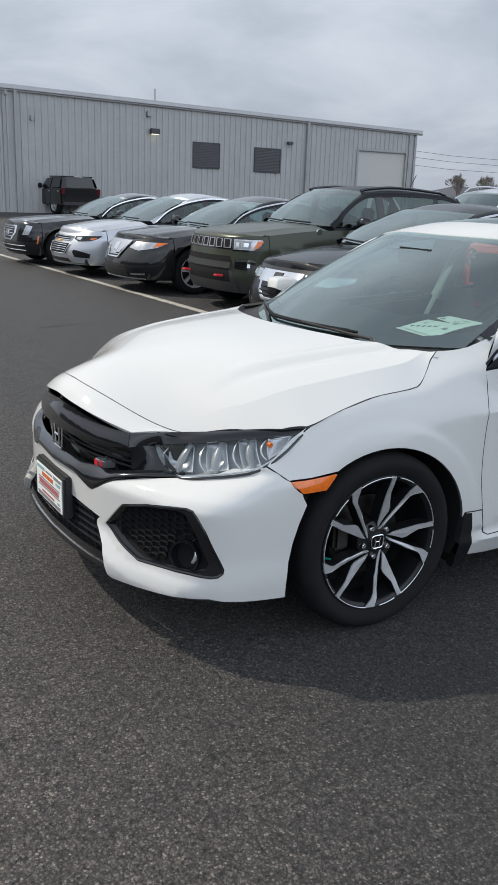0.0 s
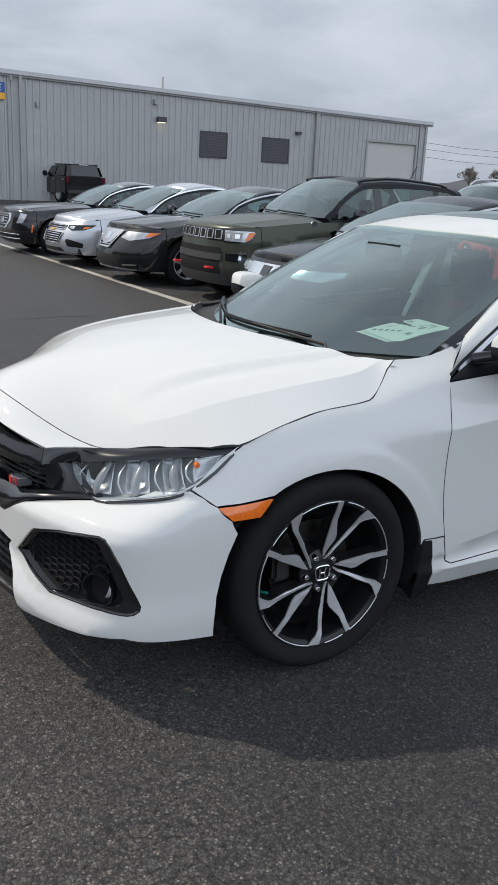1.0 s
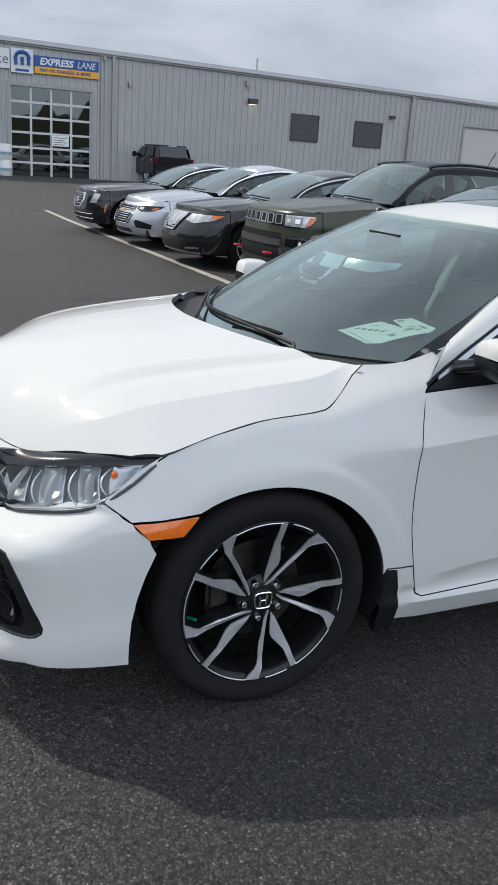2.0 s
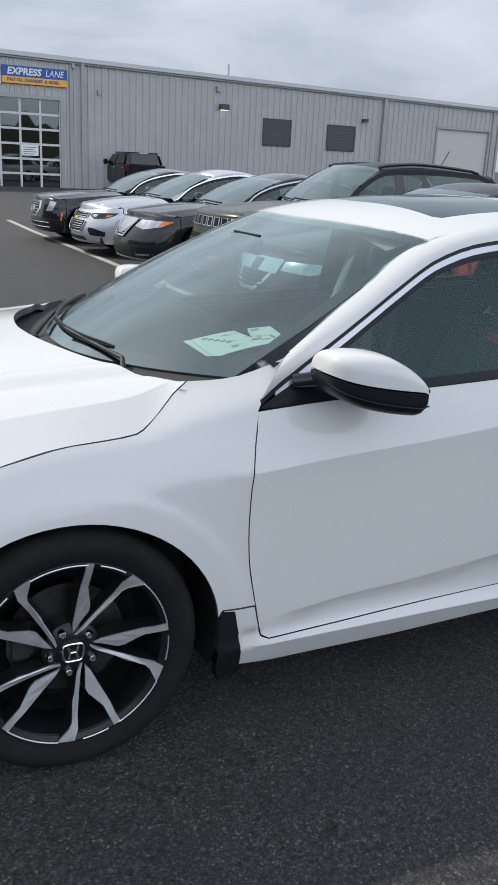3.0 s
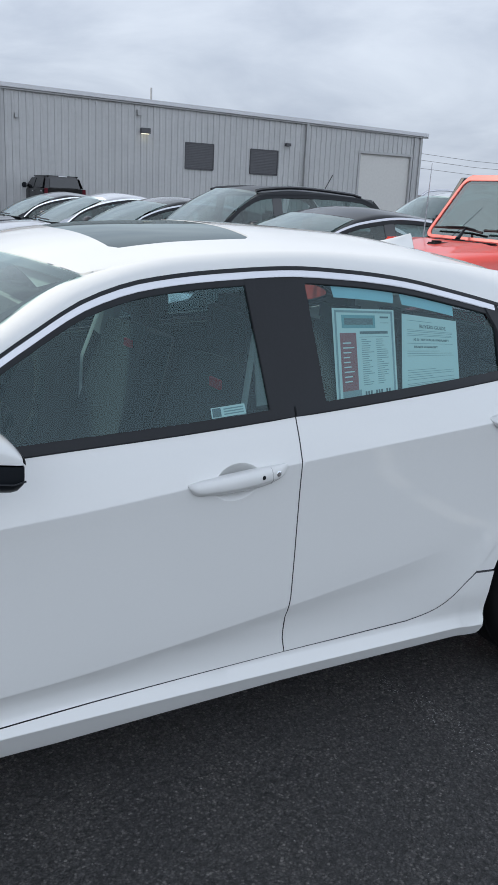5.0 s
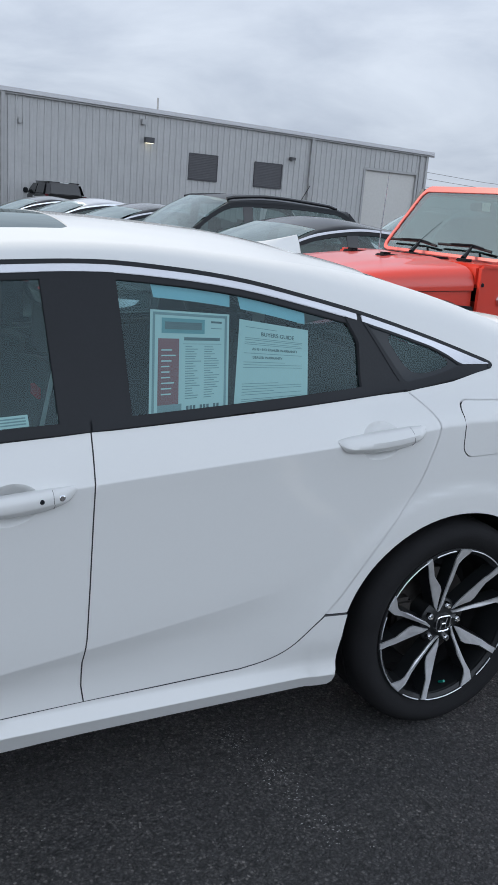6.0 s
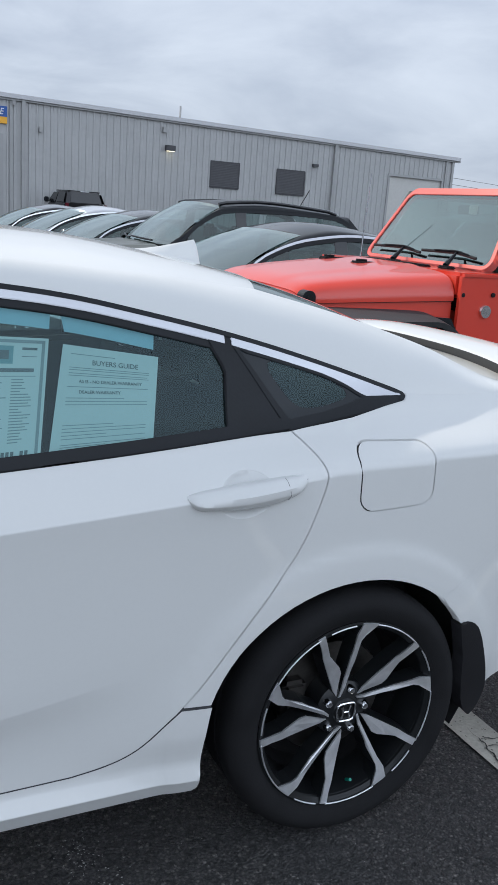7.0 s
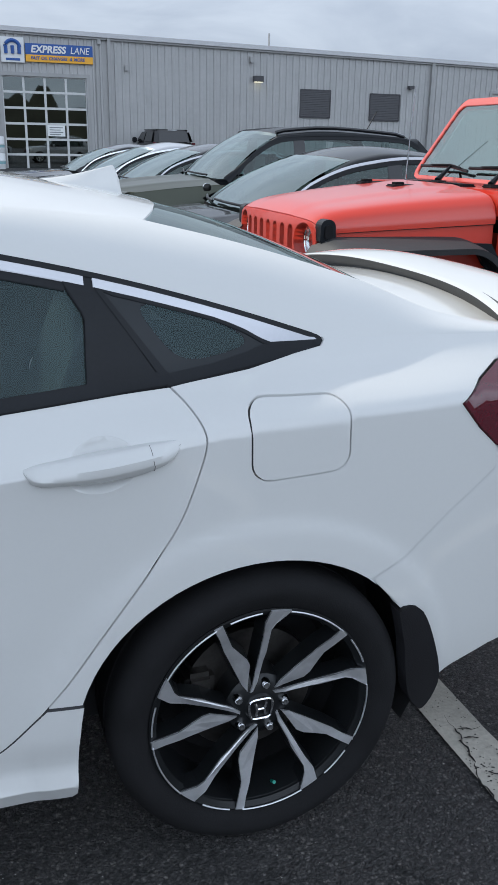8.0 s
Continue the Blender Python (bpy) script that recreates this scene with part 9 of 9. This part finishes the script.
for m in (False, True):
    # wing below the bonnet seam
    def flank(u, v):
        z = 0.86 + (seam_z(u) - 0.004 - 0.86) * v
        return np.stack([0.03 + 0.045 * (1 - u) ** 6 + 0.93 * u, -(hood_w(u) + 0.004 * np.sin(np.pi * v)), z], 1)
    grid("wing_side", flank, 16, 8, REDP, rock, "orange-red wing below the bonnet seam", thick=0.02, mirror=m)
    s = 1 if m else -1
    tube("bonnet_seam", [(0.06 + 0.90 * u, s * float(hood_w(u) + 0.0015), float(seam_z(u)) - 0.002) for u in np.linspace(0, 1, 12)], 0.0035, SEAM, rock, n=4)
    shield = [(0.085 + 0.040 * math.cos(radians(a)), 1.068 + 0.036 * math.sin(radians(a))) for a in np.linspace(0, 180, 11)] + [(0.043, 1.0), (0.050, 0.987), (0.120, 0.987), (0.127, 1.0)]
    latch = plate("bonnet_latch", [(x, s * 0.628, z) for x, z in shield][::-s], 0.07, TRIM, rock, "black rubber bonnet latch")
    plate("latch_catch", [(0.085 + (x - 0.085) * 0.5, s * 0.640, 1.045 + (z - 1.045) * 0.55) for x, z in shield][::-s], 0.02, RUBBER, latch)
    # flat flared wing with a slotted vent behind it
    flare_x = spline((0.0, 0.12, 0.3, 0.72, 0.9, 1.0), (-0.02, 0.0, 0.12, 0.74, 0.92, 1.0))
    flare_z = spline((0.0, 0.12, 0.3, 0.72, 0.9, 1.0), (0.60, 0.86, 0.985, 0.990, 0.90, 0.64))
    def flare(u, v):
        return np.stack([flare_x(u), -(0.55 + 0.36 * v), flare_z(u) - 0.075 * np.clip(v - 0.35, 0, 1) ** 1.6], 1)
    grid("wing_flare", flare, 30, 9, CLAD, rock, "dark grey flared wing", thick=0.03, mirror=m)
    vent_ = plate("wing_vent", [(0.80, s * 0.775, 0.995), (0.91, s * 0.785, 0.990), (0.965, s * 0.79, 0.905), (0.93, s * 0.79, 0.84), (0.88, s * 0.785, 0.88)], 0.03 * -s, TRIM, rock, "black wing vent")
    for k in range(4):
        tube("vent_fin", [(0.855 + 0.022 * k, s * 0.80, 0.975 - 0.012 * k), (0.905 + 0.016 * k, s * 0.805, 0.89 - 0.005 * k)], 0.006, CLAD, vent_, n=5)
    # lamps
    y = s * 0.455
    hl = lathe("headlamp", [(0.098, 0.03), (0.098, -0.012), (0.088, -0.016), (0.080, 0.0), (0.0, -0.014)], CHROME, rock, np.array((0.082, y, 0.985)), "x", 28, "round clear headlamp", 1)
    lathe("lens", [(0.082, -0.008), (0.058, -0.024), (0.0, -0.036)], CLEAR, hl, np.array((0.082, y, 0.985)), "x", 24)
    lathe("reflector", [(0.082, 0.0), (0.05, 0.026), (0.0, 0.045)], REFLECT, hl, np.array((0.082, y, 0.985)), "x", 24)
    # tub and doors
    rbox("cowl_side", (0.968, s * 0.765 - 0.02, 0.50), (1.42, s * 0.80 + 0.02, 1.24), REDP, "orange-red cowl side", 0.015)
    rbox("front_door", (1.43, s * 0.80 - 0.025, 0.55), (2.62, s * 0.80 + 0.025, 1.24), REDP, "orange-red door", 0.02)
    rbox("rear_door", (2.63, s * 0.80 - 0.025, 0.55), (3.40, s * 0.80 + 0.025, 1.24), REDP, "orange-red door", 0.02)
    rbox("tub_side", (3.41, s * 0.80 - 0.025, 0.55), (4.40, s * 0.80 + 0.025, 1.24), REDP, "", 0.02)
    for x in (1.46, 2.66):
        for z in (0.72, 1.10):
            rbox("hinge", (x - 0.06, s * 0.83 - 0.015, z - 0.025), (x + 0.04, s * 0.83 + 0.015, z + 0.025), REDP, "", 0.006)
    lathe("badge", [(0.0, s * 0.012), (0.036, s * 0.012), (0.04, 0.0)], CHROME, rock, np.array((1.167, s * 0.788, 1.03)), "y", 18, "round silver badge", 1)
    lathe("bolt", [(0.0, s * 0.012), (0.012, s * 0.01), (0.014, 0.0)], TRIM, rock, np.array((0.99, s * 0.788, 1.122)), "y", 10, "", 1)
    lathe("bolt", [(0.0, s * 0.012), (0.012, s * 0.01), (0.014, 0.0)], TRIM, rock, np.array((1.21, s * 0.788, 1.127)), "y", 10, "", 1)
    # side frames and glass
    tube("door_frame", [(1.40, s * 0.79, 1.24), (1.62, s * 0.70, 1.70), (2.58, s * 0.70, 1.74), (2.58, s * 0.79, 1.24)], 0.03, TRIM, rock, "black door frame")
    plate("side_window", [(1.44, s * 0.785, 1.25), (1.66, s * 0.70, 1.69), (2.55, s * 0.70, 1.73), (2.55, s * 0.785, 1.25)], 0.004, CARGLASS, rock)
    plate("side_window", [(2.64, s * 0.785, 1.25), (2.64, s * 0.70, 1.73), (3.35, s * 0.70, 1.73), (3.38, s * 0.785, 1.25)], 0.004, CARGLASS, rock)
    rbox("top_side", (3.36, s * 0.74 - 0.05, 1.24), (4.40, s * 0.74 + 0.05, 1.78), BLACKP, "black hard top side", 0.03)
    for x, w_ in ((0.52, -1), (3.50, 1)):
        spoke_wheel(rock, x, s * 0.93, 0.405, 0.405, 0.235, 0.26, 7, ALLOY, s)
    rbox("door_mirror", (1.62, min(s * 0.86, s * 1.06), 1.22), (1.74, max(s * 0.86, s * 1.06), 1.42), TRIM, "black door mirror", 0.03)
    y0 = -0.41 if s < 0 else 0.15
    foot = rbox("wiper_base", (1.10, y0 - 0.07, 1.240), (1.17, y0 + 0.03, 1.262), TRIM, "black wiper pivot", 0.008)
    tube("wiper", [(1.14, y0, 1.262), (1.20, y0 + 0.03, 1.30), (1.262, y0 + 0.06, 1.342)], [0.018, 0.013, 0.007], TRIM, foot, "black wiper arm")
    tube("wiper_blade", [(1.262, y0 - 0.13, 1.318), (1.268, y0 + 0.06, 1.340), (1.266, y0 + 0.42, 1.336)], 0.007, TRIM, rock, n=6, flat=1.5)
    tube("blade_frame", [(1.256, y0 - 0.06, 1.336), (1.258, y0 + 0.06, 1.352), (1.258, y0 + 0.28, 1.346)], 0.005, TRIM, rock, n=5)
    ys = -0.07 if s < 0 else 0.325
    stop = rbox("bonnet_stop", (0.70, ys - 0.045, 1.215), (0.90, ys + 0.045, 1.248), TRIM, "black rubber bonnet stop", 0.008)
    rbox("stop_pad", (0.72, ys - 0.03, 1.244), (0.79, ys + 0.03, 1.260), RUBBER, "", 0.008, stop)
# grille plate with seven slots
slots = []
for k in range(7):
    y = -0.315 + 0.105 * k
    slots.append([(y - 0.026, 0.80), (y - 0.016, 0.785), (y + 0.016, 0.785), (y + 0.026, 0.80), (y + 0.030, 1.035), (y + 0.022, 1.050), (y + 0.010, 1.057), (y - 0.010, 1.057), (y - 0.022, 1.050), (y - 0.030, 1.035)])
for s in (-1, 1):
    slots.append([(s * 0.455 + 0.097 * math.cos(a), 0.985 + 0.092 * math.sin(a)) for a in np.linspace(0, 2 * math.pi, 28, endpoint=False)])
FRONT = surface(lambda y, z: np.stack([0.0 + 0.045 * np.abs(y / 0.6) ** 3 + 0.9 * np.clip(z - 1.045, 0, 1) ** 1.5, y, z], 1), away(-1, 0, 0))
half_grille = [(0.54, 0.72)] + eased([(0.575, 0.86), (0.580, 0.99), (0.572, 1.052), (0.535, 1.082), (0.45, 1.092), (0.25, 1.098)], 2)
panel("grille", half_grille + [(-y, z) for y, z in half_grille[::-1]], FRONT, REDP, rock, "orange-red seven-slot grille", step=0.035, depth=0.06, holes=slots)
rbox("radiator", (0.12, -0.54, 0.7), (0.14, 0.54, 1.05), PLAST, "black radiator mesh", 0.0)
rbox("front_bumper", (-0.22, -0.80, 0.46), (0.02, 0.80, 0.66), CLAD, "black steel bumper", 0.03)
rbox("engine_bay", (0.15, -0.54, 0.4), (1.0, 0.54, 1.0), PLAST, "", 0.0)
# cowl, screen frame, hard top
rbox("cowl", (0.966, -0.765, 1.10), (1.40, 0.765, 1.244), REDP, "orange-red cowl", 0.02)
rbox("cowl_vent", (1.02, -0.30, 1.242), (1.12, 0.34, 1.250), TRIM, "black cowl vent", 0.003)
for k in range(11):
    rbox("vent_rib", (1.025, -0.29 + 0.06 * k, 1.249), (1.115, -0.265 + 0.06 * k, 1.258), TRIM, "", 0.0)
def scr(y, v):
    w = 0.66 - 0.125 * v
    return np.array((1.27 + 0.25 * v, y * w, 1.265 + 0.445 * v))
def rounded(w, h0, h1, r, rv):
    out = []
    for cx, cv, a0 in ((w - r, h1 - rv, 0), (-w + r, h1 - rv, 90), (-w + r, h0 + rv, 180), (w - r, h0 + rv, 270)):
        out += [(cx + r * math.cos(radians(a)), cv + rv * math.sin(radians(a))) for a in np.linspace(a0, a0 + 90, 6)]
    return out
SCR = surface(lambda y, v: np.stack([1.27 + 0.25 * v, y * (0.66 - 0.125 * v), 1.265 + 0.445 * v], 1), away(-0.8, 0, 0.5))
panel("screen_frame", rounded(1.03, -0.03, 1.06, 0.13, 0.17), SCR, REDP, rock, "orange-red windscreen frame", step=0.08, lift=0.012, depth=0.05, holes=[rounded(0.985, 0.015, 0.97, 0.09, 0.12)])
panel("screen_border", rounded(0.99, 0.010, 0.975, 0.09, 0.12), SCR, GLOSS, rock, "black enamel screen border", step=0.08, lift=0.003, depth=0.0, holes=[rounded(0.965, 0.085, 0.93, 0.08, 0.10)])
plate("windscreen", [scr(-0.98, 0.02), scr(0.98, 0.02), scr(0.96, 0.98), scr(-0.96, 0.98)], 0.004, glass("flat_windscreen_glass", (0.6, 0.68, 0.66), 2.9), rock, "flat windscreen reflecting cloud")
rbox("top_front", (1.535, -0.56, 1.675), (2.62, 0.56, 1.745), REDP, "orange-red roof panel", 0.03)
rbox("top", (2.62, -0.72, 1.70), (4.40, 0.72, 1.78), BLACKP, "black hard top", 0.03)
rbox("tub_floor", (1.4, -0.78, 0.45), (4.4, 0.78, 0.58), PLAST, "", 0.0)
rbox("tailgate", (4.38, -0.78, 0.55), (4.42, 0.78, 1.24), REDP, "", 0.01)
rbox("dashboard", (1.52, -0.74, 0.95), (1.85, 0.74, 1.24), DASH, "", 0.03)
for y in (-0.37, 0.37):
    rbox("seat_backrest", (2.32, y - 0.24, 0.6), (2.48, y + 0.24, 1.28), CABIN, "dark seat", 0.05)
    rbox("headrest", (2.36, y - 0.13, 1.30), (2.46, y + 0.13, 1.48), CABIN, "", 0.03)
ring = [(1.98 + 0.05 * math.sin(a), -0.37 + 0.18 * math.cos(a), 1.18 + 0.17 * math.sin(a)) for a in np.linspace(0, 2 * math.pi, 24, endpoint=False)]
tube("steering_wheel", ring, 0.016, DASH, rock, closed=True)
rbox("mirror_inside", (1.58, -0.10, 1.58), (1.61, 0.10, 1.64), TRIM, "", 0.01)
rbox("screen_sticker", (1.502, -0.20, 1.58), (1.506, -0.12, 1.64), PAPER, "white windscreen sticker", 0.0)
tube("aerial", [(1.15, 0.56, 1.24), (1.20, 0.60, 1.815)], [0.006, 0.0025], DULL, rock, "thin grey whip aerial")

# ---- black pickup by the workshop ----
pick = root("sport_utility", "black sport utility parked by the workshop wall", "car", at=(11.55, 35.3, 0.34))
pick.rotation_euler = (0, 0, radians(-80))
pick.scale = (1, 1, 0.9)
B7 = lambda n, lo, hi, mat=BLACKP, lb="", bv=0.05: box(n, lo, hi, mat, pick, lb, bevel=bv)
# nose towards -x of the truck; cab in the middle, bed behind
B7("bonnet", (-2.9, -0.95, 0.55), (-1.25, 0.95, 1.25))
B7("cab_lower", (-1.35, -0.97, 0.45), (0.75, 0.97, 1.22))
def cab(u, v):
    a = 2 * np.pi * v
    cx = np.cos(a)
    sy = np.sin(a)
    k = u
    X = np.sign(cx) * np.abs(cx) ** 0.35
    Y = np.sign(sy) * np.abs(sy) ** 0.35
    x0, x1 = -1.28 + 0.55 * k, 0.72 - 0.16 * k
    return np.stack([(x0 + x1) / 2 + (x1 - x0) / 2 * X, (0.93 - 0.17 * k) * Y, 1.20 + 0.58 * k], 1)
grid("cab_upper", cab, 8, 48, BLACKP, pick, "black cab")
B7("roof", (-0.72, -0.74, 1.755), (0.54, 0.74, 1.81), BLACKP, "black roof", 0.025)
plate("rear_window", [(0.735, -0.70, 1.27), (0.735, 0.70, 1.27), (0.615, 0.62, 1.70), (0.615, -0.62, 1.70)], 0.006, GLOSS, pick, "dark rear window")
for s in (-1, 1):
    plate("side_window", [(-1.05, s * 0.94, 1.27), (-0.30, s * 0.94, 1.27), (-0.28, s * 0.815, 1.70), (-0.70, s * 0.82, 1.70)], 0.006, GLOSS, pick, "dark side window")
    plate("side_window", [(-0.22, s * 0.94, 1.27), (0.55, s * 0.94, 1.27), (0.45, s * 0.815, 1.70), (-0.20, s * 0.815, 1.70)], 0.006, GLOSS, pick, "dark side window")
    B7("door_mirror", (-1.05, min(s * 0.95, s * 1.16), 1.22), (-0.9, max(s * 0.95, s * 1.16), 1.46), TRIM, "black door mirror", 0.04)
    B7("tail_lamp", (0.74, min(s * 0.80, s * 0.96), 0.95), (0.785, max(s * 0.80, s * 0.96), 1.24), REDLENS, "red tail lamp", 0.015)
    for x in (-2.0, 0.05):
        spoke_wheel(pick, x, s * 0.95, 0.40, 0.40, 0.25, 0.26, 6, ALLOY, s)
    for x in (-0.35, 0.45):
        B7("door_handle", (x, min(s * 0.97, s * 1.0), 1.08), (x + 0.16, max(s * 0.97, s * 1.0), 1.12), CHROME, "", 0.008)
B7("tailgate", (0.72, -0.80, 0.62), (0.775, 0.80, 1.24), BLACKP, "black tailgate", 0.02)
B7("high_lamp", (0.545, -0.20, 1.765), (0.575, 0.20, 1.80), SIGNW, "pale high brake lamp", 0.008)
B7("rear_bumper", (0.74, -0.92, 0.45), (0.88, 0.92, 0.62), CLAD, "dark rear bumper", 0.03)

# ---- trees and wires in the distance ----
BARK = material("bare_branches", (0.20, 0.175, 0.155), 0.9, var=0.3)
def bare_tree(at, height, seed):
    """A leafless tree: a tapered trunk with limbs that fork into fine twigs."""
    r = random.Random(seed)
    tree = root("bare_tree", "leafless tree with a rounded crown of fine twigs", "tree", "bare trees on the horizon", at=at)
    segs = []
    def grow(p, d, ln, rad, depth):
        q = p + d * ln
        segs.append((p, q, rad, rad * 0.65))
        if depth == 0:
            return
        for _ in range(4):
            e = (d + Vector((r.uniform(-1, 1), r.uniform(-1, 1), r.uniform(-0.35, 0.75))) * 0.75).normalized()
            grow(p + d * ln * r.uniform(0.6, 1.0), e, ln * r.uniform(0.60, 0.80), rad * 0.58, depth - 1)
    grow(Vector((0, 0, 0)), Vector((0, 0, 1)), height * 0.27, height * 0.022, 5)
    for name_, sel in (("trunk", segs[:1]), ("crown", segs[1:])):
        V, F = [], []
        for p, q, a, b in sel:
            k = len(V)
            d = (q - p).normalized()
            s = d.orthogonal().normalized()
            t = d.cross(s)
            n = 5 if name_ == "trunk" else 3
            for c, rad in ((p, a), (q, b)):
                rad = max(rad, 0.016)
                V += [tuple(c + (s * math.cos(6.283 * i / n) + t * math.sin(6.283 * i / n)) * rad) for i in range(n)]
            F += [(k + i, k + (i + 1) % n, k + n + (i + 1) % n, k + n + i) for i in range(n)]
        mesh(name_, V, F, BARK, tree, smooth=False)
for k, (x, y, h) in enumerate(((84, 88, 6.6), (93, 92, 7.2), (101, 90, 6.4), (112, 88, 7.4), (76, 96, 6.0), (124, 90, 7.5))):
    bare_tree((x, y, 0.3), h, 30 + k)
WIRE = material("utility_wire", (0.03, 0.03, 0.03), 0.6)
poles = root("power_line", "thin power lines on the horizon", "cables", at=(0, 0, 0))
for z in (6.2, 7.2, 8.0):
    tube("wire", [(30 + 14 * k, 84 + 2 * k, z - 0.5 * math.sin(math.pi * (k % 3) / 3)) for k in range(10)], 0.022, WIRE, poles, n=4)
for k in (0, 3, 6, 9):
    tube("pole", [(30 + 14 * k, 84 + 2 * k, 0.2), (30 + 14 * k, 84 + 2 * k, 8.4)], 0.13, BARK, poles, "wooden utility pole", n=8)
# pale fields beyond the lot and a low line of woods
WOODS = material("distant_woods", (0.26, 0.25, 0.25), 0.95, var=0.4, scale=0.05)
V, F = [], []
rr = random.Random(9)
n = 160
for i in range(n):
    a = math.pi * (i / (n - 1)) * 1.2 - 0.3
    x, y = 420 * math.cos(a), 420 * math.sin(a)
    V += [(x, y, 0.2), (x, y, 7 + rr.uniform(-1.5, 2.0))]
    if i:
        F.append((2 * i - 2, 2 * i, 2 * i + 1, 2 * i - 1))
tagged(mesh("backdrop", V, F, WOODS, None, smooth=False), "low dark line of far woods", "woods", kind="structure")
# unseen dark band behind the viewer, added to darken reflections on the cars
V, F = [], []
for i in range(n):
    a = -math.pi * (0.06 + 0.88 * i / (n - 1))
    x, y = 110 * math.cos(a), 110 * math.sin(a)
    V += [(x, y, 0.0), (x, y, 9 + rr.uniform(-2.5, 2.5))]
    if i:
        F.append((2 * i - 2, 2 * i, 2 * i + 1, 2 * i - 1))
tagged(mesh("backdrop", V, F, material("reflection_dimmer", (0.07, 0.075, 0.06), 0.95, var=0.4, scale=0.3), None, smooth=False), "unseen dark band that dims car reflections", "woods", kind="structure")
# second unseen band, nearer on the nose side, added to darken front reflections
V, F = [], []
for i in range(70):
    a = -math.pi * (0.90 + 0.42 * i / 69)
    x, y = 52 * math.cos(a), 52 * math.sin(a)
    V += [(x, y, 0.0), (x, y, 11 + rr.uniform(-2.5, 2.5))]
    if i:
        F.append((2 * i - 2, 2 * i, 2 * i + 1, 2 * i - 1))
tagged(mesh("backdrop", V, F, bpy.data.materials["reflection_dimmer"], None, smooth=False), "unseen dark band that dims car reflections", "woods", kind="structure")
